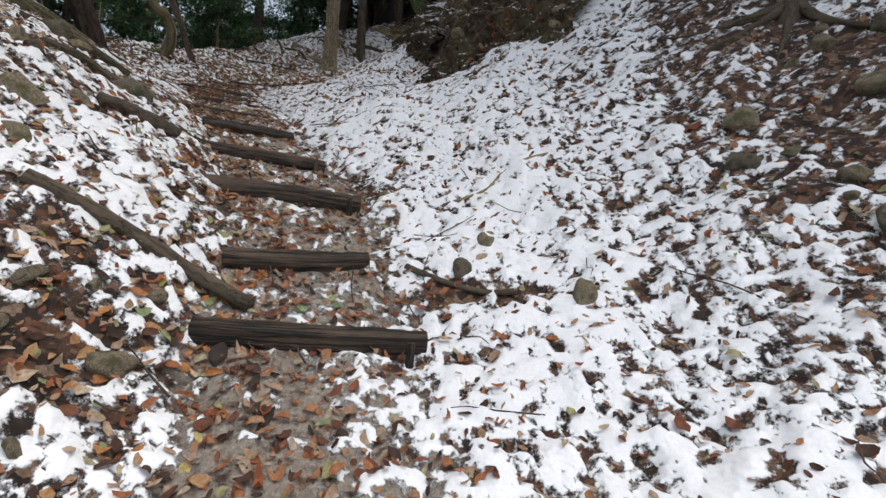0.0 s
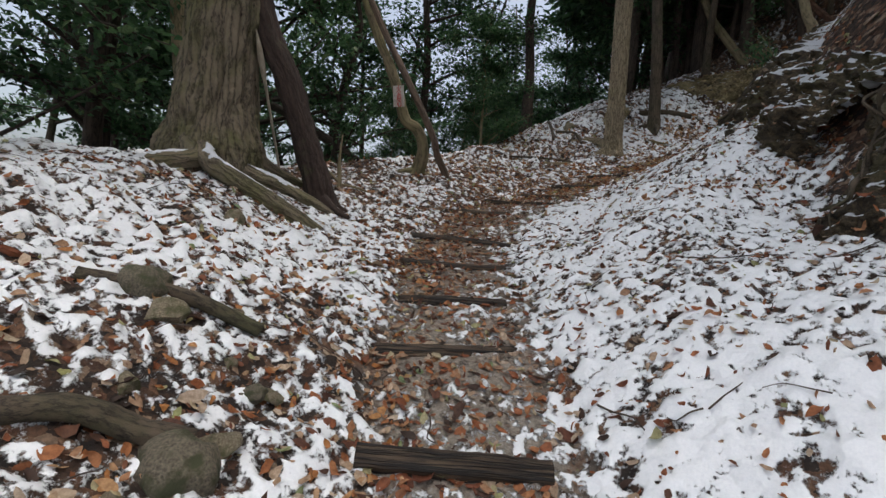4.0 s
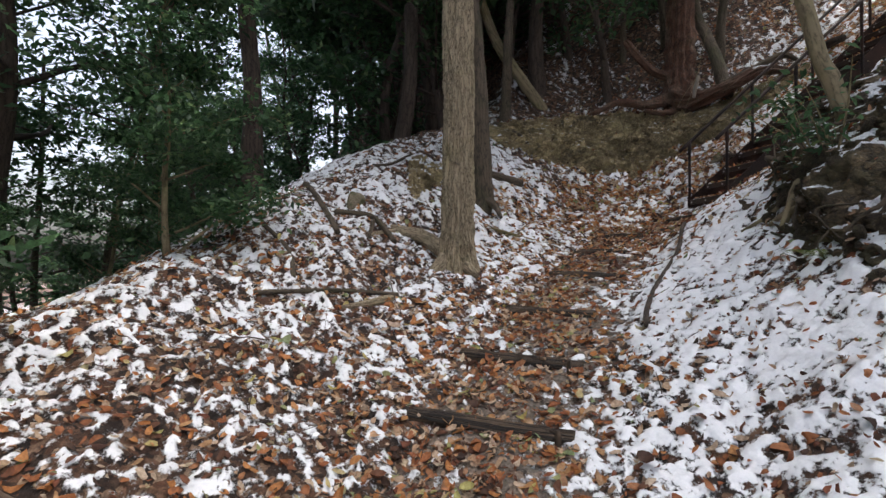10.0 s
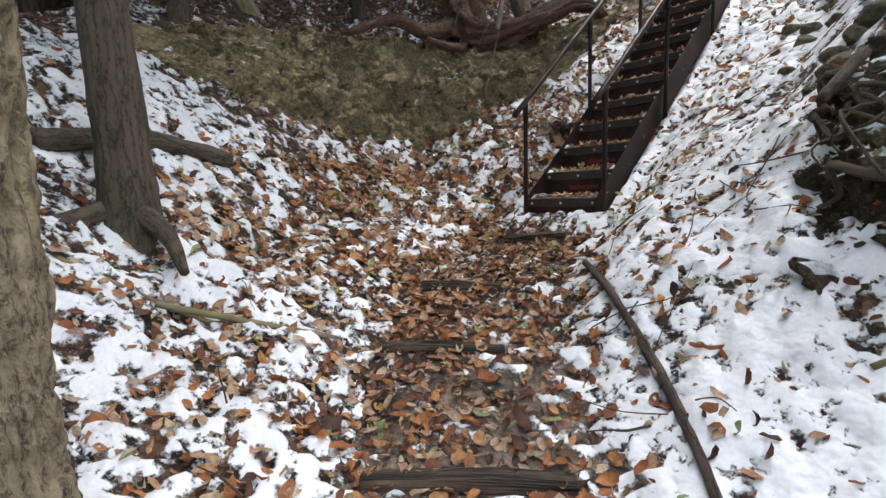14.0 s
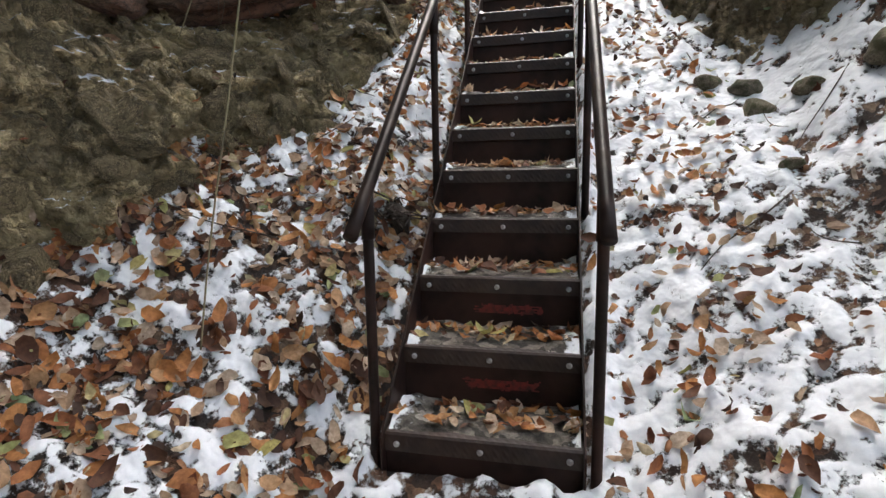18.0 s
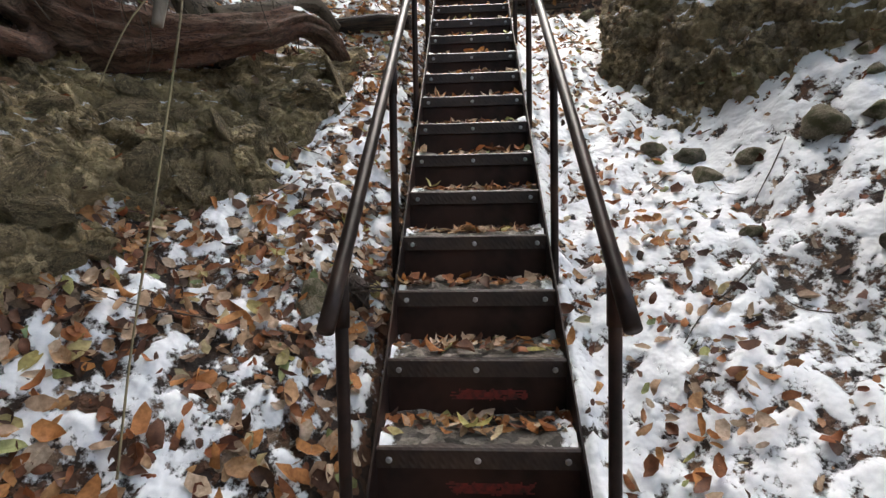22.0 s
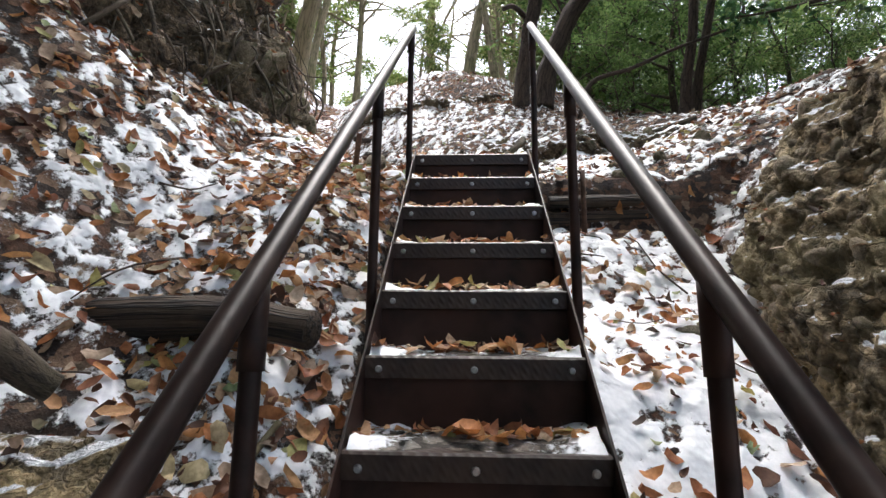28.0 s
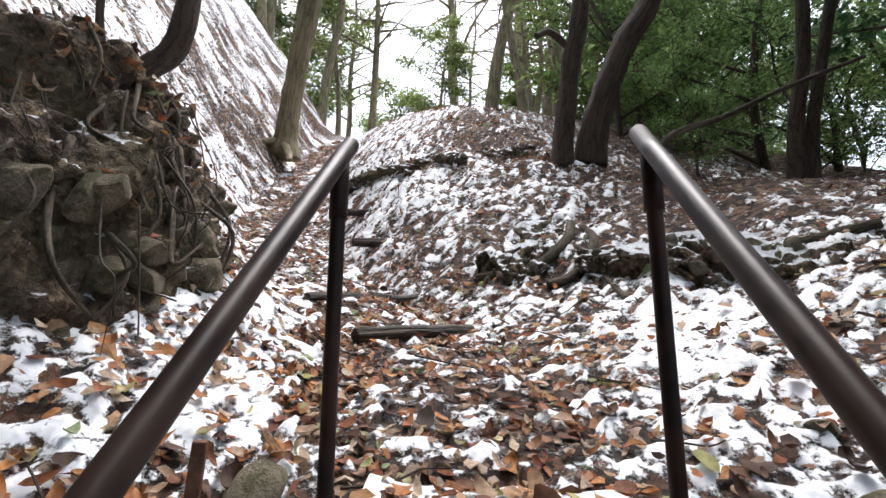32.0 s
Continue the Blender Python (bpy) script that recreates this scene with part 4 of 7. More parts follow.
scar, _, _ = rock_sheet("earth_scar", [(-0.39, -3.58, 0.01), (-0.41, -3.4, -0.01), (-0.54, -3.2, 0.04)],
                         [(-0.94, -3.52, 0.49), (-1.1, -3.34, 0.59), (-1.17, -3.12, 0.59)],
                         "small scar of bare ochre earth under the ridge", CLIFF, 0.05, 0.3, 60, 24, 51.0, 0.3, 0.5, 0.1)
LEDGE_EXTRA = [rock_sheet("earth_ledge", [(-1.8, 8.4, 5.6), (-1.1, 7.93, 5.55), (-0.53, 7.84, 5.58), (0.01, 7.84, 5.62), (0.54, 7.76, 5.6)],
           [(-1.8, 8.6, 5.85), (-1.1, 8.13, 5.8), (-0.53, 8.04, 5.83), (0.01, 8.04, 5.87), (0.54, 7.96, 5.85)], "dark undercut earth ledge on the snowy hump", EARTH, 0.08, 0.35, 90, 20, 71.0, 0.4, 0.6, 0.3)]
LEDGE_EXTRA += [rock_sheet("earth_ledge", [(-0.12, 6.12, 4.02), (0.13, 6.09, 4.05), (0.36, 6.15, 4.14), (0.56, 6.39, 4.31)],
           [(-0.12, 6.32, 4.29), (0.13, 6.29, 4.32), (0.36, 6.35, 4.41), (0.56, 6.59, 4.58)], "dark undercut earth ledge on the snowy hump", EARTH, 0.08, 0.35, 90, 20, 72.0, 0.4, 0.6, 0.3)]
ledge, LEDGE_P, _ = rock_sheet("earth_ledge", [(0.62, 5.95, 4.1), (0.95, 5.6, 4.0), (1.35, 5.3, 3.92), (1.75, 5.1, 3.9), (2.3, 4.95, 3.95)],
                         [(0.72, 6.2, 4.32), (1.05, 5.85, 4.3), (1.45, 5.55, 4.24), (1.85, 5.32, 4.2), (2.4, 5.2, 4.2)],
                         "low dark earth ledge with roots above the stair head", EARTH, 0.1, 0.5, 110, 24, 41.0, 0.5, 0.5, 0.3)


def stone_mesh(seed, sub=2, angular=False):
    bm = bmesh.new()
    bmesh.ops.create_icosphere(bm, subdivisions=sub, radius=1.0)
    co = np.array([v.co[:] for v in bm.verts])
    if angular:
        cut = np.random.default_rng(seed).normal(size=(9, 3))
        cut /= np.linalg.norm(cut, axis=1)[:, None]
        for k, c in enumerate(cut):
            over = np.clip(co @ c - (0.5 + 0.04 * k), 0, None)
            co = co - over[:, None] * c
    d = 1 + (0.08 if angular else 0.28) * fbm(co * 0.9 + seed * 7.1, 2) + (0.0 if angular else 0.1) * np.round(fbm(co * 1.6 + seed, 1) * 3) / 3
    co = co * d[:, None] * np.array([1.0, 0.8, 0.62])
    for v, c in zip(bm.verts, co):
        v.co = c
    for f in bm.faces:
        f.smooth = not angular
    me = bpy.data.meshes.new("stone")
    bm.to_mesh(me)
    bm.free()
    me.materials.append(ROCK_DARK if seed % 2 else ROCK)
    return me


STONES = [stone_mesh(k) for k in range(8)]
SHARDS = [stone_mesh(k + 40, 3, True) for k in range(8)]
for _m in SHARDS:
    _m.materials[0] = ROCK
FINE_STONES = [stone_mesh(k + 20, 3) for k in range(5)]


def in_stone(mat):
    out = []
    for m in SHARDS:
        c = m.copy()
        c.materials[0] = mat
        out.append(c)
    return out


CLIFF_SHARDS, BANK_SHARDS = in_stone(CLIFF), in_stone(MOSSY)


def embed_stones(owner, pts, count, lo, hi, seed, kinds=None, sink=0.0):
    kinds = kinds or STONES
    r = np.random.default_rng(seed)
    pick = r.integers(0, len(pts), count)
    for k in pick:
        s = lo + (hi - lo) * r.random() ** 2.2
        ob = part("stone", kinds[r.integers(0, len(kinds))], None, owner)
        ob.matrix_basis = pose(pts[k][0] + 0.7 * s * sink, pts[k][1] + 0.7 * s * sink, pts[k][2], *(r.random(3) * 360)) @ Matrix.Diagonal((s, s, s, 1))


def embed_plates(owner, grid, nor, count, lo, hi, seed, kinds, thick=0.45):
    """Broken slabs set flush into a face, turned to lie in it."""
    r = np.random.default_rng(seed)
    for k in range(count):
        i, j = r.integers(0, grid.shape[0]), r.integers(0, grid.shape[1])
        s = lo + (hi - lo) * r.random() ** 2
        n = Vector(nor[i]) + Vector((0, 0, 0.35)) + Vector(r.normal(size=3) * 0.22)
        m = n.to_track_quat("Z", "Y").to_matrix().to_4x4() @ pose(0, 0, 0, 0, 0, r.random() * 360) @ Matrix.Diagonal((s, s * (0.6 + 0.4 * r.random()), s * thick, 1))
        ob = part("stone", kinds[r.integers(0, len(kinds))], None, owner)
        ob.matrix_basis = Matrix.Translation(Vector(grid[i, j]) - n.normalized() * s * thick * 0.25) @ m


def in_rounds(mat):
    out = []
    for m in STONES:
        c = m.copy()
        c.materials[0] = mat
        out.append(c)
    return out


COBBLES = in_rounds(simple("tan_cobble", (0.14, 0.112, 0.076), (0.44, 0.36, 0.255), 9, 0.85, 0, 0.5, 0.04, None, (0.2, 0.17, 0.1)))
_rows = 100 + 12
embed_stones(outcrop, OUT_P.reshape(-1, _rows, 3)[10:260, 3:90].reshape(-1, 3), 260, 0.014, 0.05, 5, COBBLES, 0.45)
embed_stones(rbank, RB_P.reshape(-1, 72, 3)[10:330, 2:58].reshape(-1, 3), 190, 0.025, 0.11, 6, BANK_SHARDS)
_cl = np.array([v.co[:] for v in cliff.data.vertices]).reshape(-1, _rows, 3)
embed_plates(cliff, _cl[70:350, 2:94], CLIFF_N[70:350], 230, 0.03, 0.17, 8, CLIFF_SHARDS, 0.4)
embed_stones(outcrop, OUT_P.reshape(-1, _rows, 3)[10:280, 3:96].reshape(-1, 3), 16, 0.05, 0.085, 19, COBBLES, 0.5)
embed_stones(mound, MOUND_P.reshape(-1, 92, 3)[60:190, 2:40].reshape(-1, 3), 34, 0.04, 0.13, 12, SHARDS)
embed_stones(scar, np.array([v.co[:] for v in scar.data.vertices]).reshape(-1, 36, 3)[4:56, 2:22].reshape(-1, 3), 16, 0.02, 0.07, 14, CLIFF_SHARDS)
for _k, (_o, _p, _n) in enumerate(LEDGE_EXTRA):
    embed_stones(_o, _p.reshape(-1, 32, 3)[5:85, 3:18].reshape(-1, 3), 14, 0.02, 0.06, 80 + _k)
embed_stones(ledge, LEDGE_P.reshape(-1, 36, 3)[5:105, 3:22].reshape(-1, 3), 18, 0.02, 0.07, 83)
embed_stones(ebank, EB_P.reshape(-1, 102, 3)[10:210, 2:85].reshape(-1, 3), 60, 0.03, 0.12, 13, SHARDS)

for k, (x, y, s, lift, lab) in enumerate([(0.98, 1.62, 0.075, 0.02, "rounded mossy cobble at the foot of the rock outcrop"), (1.14, 1.5, 0.085, 0.02, "rounded mossy cobble at the foot of the rock outcrop"),
                                          (1.32, 1.28, 0.07, 0.02, "brown cobble in snow below the outcrop"), (1.62, 0.62, 0.11, 0.02, "flat dark stone in snow beside leaves"),
                                          (1.5, 0.42, 0.10, 0.0, "flat dark stone in snow beside leaves"), (-0.55, 3.72, 0.09, 0.02, "dark stone beside the stair head"),
                                          (-1.28, 4.25, 0.08, 0.0, "mossy stone under the root mound"), (10.3, -0.52, 0.07, 0.0, "small wet stone lying in snow"),
                                          (10.5, -0.66, 0.075, 0.0, "small mossy stone lying in snow"), (9.62, -1.17, 0.055, 0.0, "small wet stone lying in snow"),
                                          (10.9, -0.1, 0.09, 0.0, "small wet stone lying in snow"), (9.7, -3.9, 0.16, 0.0, "dark mossy stone set in the bank")] + [
                                          (9.95, -3.45, 0.13, 0.0, "dark mossy stone set in the bank"), (10.5, -3.3, 0.15, 0.0, "dark mossy stone set in the bank"),
                                          (-0.04, -4.15, 0.14, 0.0, "flat mossy stone on the ridge"), (7.9, -4.6, 0.1, 0.0, "greenish stone lying in snow"), (9.3, -3.45, 0.1, 0.0, "dark mossy stone set in the bank"), (9.55, -3.1, 0.09, 0.0, "dark mossy stone set in the bank"),
                                          (10.15, -2.95, 0.11, 0.0, "dark mossy stone set in the bank"), (10.75, -2.85, 0.12, 0.0, "dark mossy stone set in the bank"), (11.3, -3.0, 0.13, 0.0, "dark mossy stone set in the bank"),
                                          (10.9, -3.6, 0.16, 0.0, "dark mossy stone set in the bank"), (8.9, -3.4, 0.07, 0.0, "dark mossy stone set in the bank"), (11.35, -2.35, 0.1, 0.0, "dark mossy stone set in the bank")]):
    bank_stone = "bank" in lab
    s = s * (0.72 if bank_stone else 1.0)
    ob = new("stone", SHARDS[k % 8] if bank_stone else FINE_STONES[k % 5])
    ob.matrix_basis = pose(x, y, ground_z(x, y) + lift - s * (0.05 if not bank_stone else 0.1), 10 * k, 7 * k, 53 * k) @ Matrix.Diagonal((s, s * 1.1, s, 1))
    tagged(ob, lab, "stone")


def scattered_stones(n, x0, x1, y0, y1, lo, hi, seed, lab, bed=0.1):
    """Loose stones half bedded in the ground."""
    r = np.random.default_rng(seed)
    for k in range(n):
        x, y = x0 + (x1 - x0) * r.random(), y0 + (y1 - y0) * r.random()
        s = lo + (hi - lo) * r.random() ** 1.6
        ob = new("stone", (SHARDS if r.random() < 0.55 else FINE_STONES)[r.integers(0, 5)])
        ob.matrix_basis = pose(x, y, ground_z(x, y) + 0.02 - s * bed, *(r.normal(size=2) * 20), r.random() * 360) @ Matrix.Diagonal((s, s, s, 1))
        tagged(ob, lab, "stone")


scattered_stones(2, -0.62, -0.5, 0.55, 0.7, 0.08, 0.1, 36, "dark rough stone bedded beside the stair")
scattered_stones(9, 1.05, 1.9, 0.75, 1.35, 0.05, 0.12, 31, "brown angular stone bedded in snow below the outcrop")
scattered_stones(8, 1.3, 1.85, -0.1, 0.75, 0.04, 0.1, 32, "dark angular stone bedded in the snowy bank")
scattered_stones(26, 9.2, 12.0, 0.9, 2.4, 0.05, 0.17, 33, "dark mossy stone bedded in bare earth")
scattered_stones(9, 11.1, 11.9, -2.5, -1.95, 0.04, 0.085, 34, "dark mossy stone bedded in bare earth")
scattered_stones(15, 8.6, 10.7, -4.0, -2.9, 0.06, 0.16, 37, "dark mossy stone set in the bank")
scattered_stones(9, 0.75, 1.7, 2.9, 4.4, 0.04, 0.09, 35, "dark stone among leaves beside the stair head")


# ---- logs of the trail steps ----
LOGS = [(11.16, -1.85, 11.02, -0.87, 0.062), (10.66, -1.92, 10.42, -1.2, 0.06), (9.98, -2.3, 9.76, -1.33, 0.066), (9.46, -2.68, 9.12, -1.7, 0.06), (8.8, -2.8, 8.44, -2.12, 0.055), (8.11, -3.2, 7.66, -2.54, 0.05),
        (7.5, -3.44, 7.14, -2.8, 0.045), (6.85, -3.83, 6.4, -3.08, 0.045), (6.02, -4.25, 5.74, -3.27, 0.055), (4.66, -4.32, 4.58, -3.72, 0.045), (3.92, -4.3, 4.0, -3.33, 0.05), (3.2, -4.05, 3.46, -3.28, 0.045),
        (2.46, -3.78, 2.92, -2.9, 0.05), (1.9, -3.33, 2.36, -2.6, 0.052), (1.28, -2.88, 1.78, -2.24, 0.05), (0.78, -2.24, 1.26, -1.72, 0.055)]
LOGS2 = [(0.2, -1.74, 0.64, -1.36, 0.045), (-0.13, -1.21, 0.28, -0.97, 0.055), (-0.22, -0.34, 0.22, -0.24, 0.05), (-0.68, 4.95, -0.14, 5.42, 0.045), (-1.15, 5.5, -0.83, 6.0, 0.035), (-0.9, 6.0, -0.5, 6.2, 0.038),
         (-1.3, 6.9, -0.9, 7.15, 0.038), (-1.6, 7.5, -1.2, 7.75, 0.038), (-1.95, 8.2, -1.55, 8.5, 0.038)]


def build_logs():
    for k, (x0, y0, x1, y1, r) in enumerate(LOGS + LOGS2):
        z0, z1 = ground_z(x0, y0), ground_z(x1, y1)
        mid = ground_z((x0 + x1) / 2, (y0 + y1) / 2)
        sunk = r * (0.0 if x0 > 8.3 or y0 > 4 else 0.75)
        z = [min(max(z0, mid - 0.02), mid + 0.02) + r * 0.4 - sunk, mid + r * 0.45 - sunk, min(max(z1, mid - 0.02), mid + 0.02) + r * 0.4 - sunk]
        kn = [(x0, y0, z[0], r), ((x0 + x1) / 2, (y0 + y1) / 2, z[1], r * 1.04), (x1, y1, z[2], r * 0.94)]
        log = thing("step_log", ((x0 + x1) / 2, (y0 + y1) / 2, mid), "weathered dark log laid across the trail as a step", "log", "trail steps")
        v, f, sk = tube(kn, 70, 28, 0.10, 9.0, k * 3.7, True, 0.24)
        v = v - np.array([(x0 + x1) / 2, (y0 + y1) / 2, mid])
        part("log", tube_mesh("log", [(v, f, sk)], LOGWOOD), None, log)
        if k in (0, 2, 3, 12, 13):
            d = np.array([x1 - x0, y1 - y0]) / math.hypot(x1 - x0, y1 - y0)
            dn = np.array([-d[1], d[0]]) * -1
            px, py = x1 - d[0] * 0.08 - (x0 + x1) / 2, y1 - d[1] * 0.08 - (y0 + y1) / 2
            px, py = px + dn[0] * r * 1.5, py + dn[1] * r * 1.5
            part("peg", tube_mesh("peg", [tube([(px, py, -0.12, 0.02), (px, py, 0.045, 0.018)], 6, 8, 0.08, 20.0, k)], LOGWOOD), None, log, "short wooden peg")


build_logs()


# ---- roots, poles, trunks that the camera passes ----
def branch_thing(name, label, category, tubes, mat, rough=0.12, sides=14, rings=40, flute=0.18, scale=5.0, seed=0.0, ridge=None, lift=0.0):
    """Top-level wood: every tube is a part of its own."""
    tubes = [(pn, [(a, b, c + lift, r) for a, b, c, r in kn]) for pn, kn in tubes]
    base = np.array(tubes[0][1][0][:3])
    t = thing(name, base, label, category)
    for k, (pn, knots) in enumerate(tubes):
        kn = [(a - base[0], b - base[1], c - base[2], r) for a, b, c, r in knots]
        part(pn, tube_mesh(pn, [tube(kn, rings if pn == "trunk" else min(rings, 60), sides if pn == "trunk" else min(sides, 24), rough, scale, seed + k * 5.3, True, flute, ridge if pn == "trunk" else None)], mat), None, t)
    return t


def on_ground(x, y, lift):
    return ground_z(x, y) + lift


def snow_strip(name, knots, width, label):
    """Lumpy snow lying along the top of a root, thin and ragged at its edges."""
    line = curve_through(knots, 90)
    tan, side, up = frames_along(line[:, :3])
    flat = np.stack([tan[:, 1], -tan[:, 0], np.zeros(len(tan))], 1)
    flat /= np.linalg.norm(flat, axis=1)[:, None]
    a = np.linspace(-1, 1, 15)
    ends = np.sin(np.linspace(0.02, math.pi - 0.02, len(line))) ** 0.6
    w = [width * ends * np.clip(0.75 + 0.9 * gnoise(line[:, :3] * 9 + k) + 0.4 * gnoise(line[:, :3] * 27 + k), 0.15, 1.5) for k in (0, 5)]
    off = np.where(a[None, :] < 0, a[None, :] * w[0][:, None], a[None, :] * w[1][:, None])
    P = line[:, None, :3] + flat[:, None, :] * off[:, :, None]
    lump = 0.7 + 0.5 * gnoise(P.reshape(-1, 3) * 22).reshape(off.shape)
    rad = line[:, None, 3] + 1e-6
    P[:, :, 2] += rad * np.sqrt(np.clip(1 - (off / rad) ** 2, 0.02, 1)) + 0.02 * (1 - a ** 2)[None, :] * ends[:, None] * lump + 0.05 * rad
    n, k = len(line), len(a)
    i = np.arange(n - 1)[:, None] * k
    j = np.arange(k - 1)[None, :]
    f = np.stack([i + j, i + k + j, i + k + j + 1, i + j + 1], -1).reshape(-1, 4)
    me = mesh_of(name, P.reshape(-1, 3), f, SNOW)
    return tagged(new(name, me), label, "snow")


def close_trees():
    # old tree with scaly bark, its buttress roots and the long root toward the trail
    ax, ay = 6.92, -6.1
    az = ground_z(ax, ay)
    branch_thing("old_tree", "massive old tree with scaly mossy bark and snow-dusted buttress roots", "tree",
                 [("trunk", [(ax, ay, az - 0.3, 0.56), (ax, ay, az + 0.12, 0.5), (ax, ay, az + 0.5, 0.40), (ax - 0.02, ay, az + 1.2, 0.36), (ax - 0.05, ay, az + 3, 0.34), (ax - 0.1, ay - 0.1, az + 7, 0.26)]),
                  ("root", [(ax + 0.25, ay + 0.1, az + 0.22, 0.12), (7.28, -5.75, -1.98, 0.09), (7.42, -5.45, -2.12, 0.085), (7.38, -5.1, -2.28, 0.08), (7.2, -4.8, -2.46, 0.075), (6.98, -4.62, -2.62, 0.06)]),
                  ("root", [(ax + 0.3, ay + 0.1, az + 0.15, 0.13), (7.42, -5.72, -2.08, 0.1), (7.75, -5.75, -2.16, 0.09), (8.1, -5.7, -2.28, 0.075), (8.4, -5.6, -2.42, 0.05)]),
                  ("root", [(ax, ay + 0.25, az + 0.2, 0.1), (6.95, -5.6, -2.1, 0.07), (6.78, -5.33, -2.2, 0.06), (6.52, -5.06, -2.36, 0.05), (6.35, -4.85, -2.52, 0.03)]),
                  ("root", [(ax - 0.2, ay + 0.3, az + 0.15, 0.11), (6.5, -5.7, -2.02, 0.06), (6.2, -5.5, -2.15, 0.03)]),
                  ("limb", [(ax, ay, az + 4.5, 0.12), (ax + 0.8, ay + 0.4, az + 5.5, 0.08), (ax + 1.8, ay + 0.7, az + 6.5, 0.04)])], BARK_OLD, 0.07, 150, 260, 0.10, 3.0, 2.0, (13.0, 0.034))
    snow_strip("root_snow", [(7.3, -5.7, -1.98, 0.085), (7.42, -5.45, -2.12, 0.085), (7.38, -5.1, -2.28, 0.08), (7.2, -4.8, -2.46, 0.075)], 0.07, "snow lying along a thick root")
    snow_strip("root_snow", [(7.45, -5.74, -2.09, 0.1), (7.75, -5.75, -2.16, 0.09), (8.1, -5.7, -2.28, 0.075)], 0.075, "snow lying along a thick root")
    snow_strip("root_snow", [(6.95, -5.58, -2.1, 0.07), (6.78, -5.33, -2.2, 0.06), (6.55, -5.1, -2.35, 0.05)], 0.05, "snow lying along a low root")
    # dark leaning trunk in front of it
    bx, by = 6.27, -5.25
    bz = ground_z(bx, by)
    branch_thing("leaning_tree", "dark reddish leaning trunk with a flared mossy foot", "tree",
                 [("trunk", [(bx - 0.05, by, bz - 0.15, 0.2), (bx - 0.02, by, bz + 0.1, 0.16), (bx + 0.07, by - 0.1, bz + 0.5, 0.138), (bx + 0.22, by - 0.3, bz + 1.2, 0.132), (bx + 0.4, by - 0.62, bz + 2.1, 0.12), (bx + 0.6, by - 1.0, bz + 4.5, 0.07)]),
                  ("root", [(bx, by, bz + 0.12, 0.07), (bx - 0.2, by + 0.12, bz - 0.03, 0.045), (bx - 0.42, by + 0.25, bz - 0.1, 0.02)]),
                  ("root", [(bx, by, bz + 0.1, 0.07), (bx + 0.1, by + 0.3, bz - 0.05, 0.04), (bx + 0.12, by + 0.5, bz - 0.12, 0.02)])],
                 bark("reddish_dark_bark", (0.014, 0.009, 0.007), (0.055, 0.034, 0.026), (0.07, 0.075, 0.03), 26.0, 0.68), 0.08, 60, 200, 0.10, 6.0, 4.0, (38.0, 0.006))
    # plank leaning on the old tree
    p0, p1 = Vector((6.1, -5.95, ground_z(6.1, -5.95) - 0.03)), Vector((6.82, -5.72, -0.68))
    d = (p1 - p0)
    pole = thing("leaning_pole", p0, "weathered grey pole with a pointed broken top leaning on a trunk", "pole")
    part("shaft", tube_mesh("shaft", [tube([(0, 0, 0, 0.014), (*(d * 0.5), 0.014), (*(d * 0.72), 0.018)], 20, 10, 0.08, 12.0)], SPLITPALE), None, pole)
    bl = curve_through([(*(d * 0.7), 0.018), (*(d * 0.78), 0.032), (*(d * 0.9), 0.026), (*d, 0.004)], 20)
    part("blade", tube_mesh("blade", [tube(bl, 20, 12, 0.1, 9.0)], SPLITPALE), None, pole, "pale split wooden blade")
    # broken sapling stump
    sx, sy = 5.43, -5.66
    sz = ground_z(sx, sy)
    branch_thing("stump", "thin broken sapling stump with bent side shoots", "stump",
                 [("stem", [(sx, sy, sz - 0.06, 0.035), (sx, sy, sz + 0.1, 0.028), (sx - 0.02, sy - 0.04, sz + 0.35, 0.02), (sx - 0.03, sy - 0.03, sz + 0.68, 0.008)]),
                  ("shoot", [(sx, sy, sz + 0.08, 0.018), (sx + 0.1, sy - 0.12, sz + 0.2, 0.018), (sx + 0.2, sy - 0.3, sz + 0.24, 0.016), (sx + 0.3, sy - 0.55, sz + 0.14, 0.012)]),
                  ("shoot", [(sx, sy, sz + 0.06, 0.016), (sx - 0.15, sy + 0.18, sz + 0.03, 0.014), (sx - 0.25, sy + 0.32, sz - 0.03, 0.01)])], BARK_PALE, 0.1, 10, 24)
    # crooked pale tree with the notice board, and the thin trunk that crosses it
    cx, cy = 3.79, -5.5
    cz = ground_z(cx, cy)
    branch_thing("crooked_tree", "crooked pale trunk carrying a small painted notice board", "tree",
                 [("trunk", [(cx + 0.02, cy - 0.05, cz - 0.12, 0.14), (cx, cy, cz + 0.06, 0.105), (3.9, -5.37, -1.33, 0.086), (4.02, -5.42, -1.06, 0.082), (4.13, -5.58, -0.92, 0.08), (4.26, -5.66, -0.55, 0.075), (4.36, -5.79, -0.15, 0.07), (4.45, -5.97, 0.25, 0.066), (4.55, -6.3, 1.2, 0.06), (4.4, -6.8, 3.2, 0.045)]),
                  ("root", [(cx, cy, cz + 0.06, 0.06), (cx + 0.18, cy - 0.16, cz + 0.0, 0.04), (cx + 0.32, cy - 0.3, cz - 0.06, 0.02)]),
                  ("root", [(cx, cy, cz + 0.05, 0.05), (cx - 0.15, cy + 0.12, cz - 0.01, 0.03), (cx - 0.28, cy + 0.22, cz - 0.06, 0.015)])], BARK_PALE, 0.10, 24, 90, 0.12, 5.0, 8.0)
    dx, dy = 3.58, -5.12
    dz = ground_z(dx, dy)
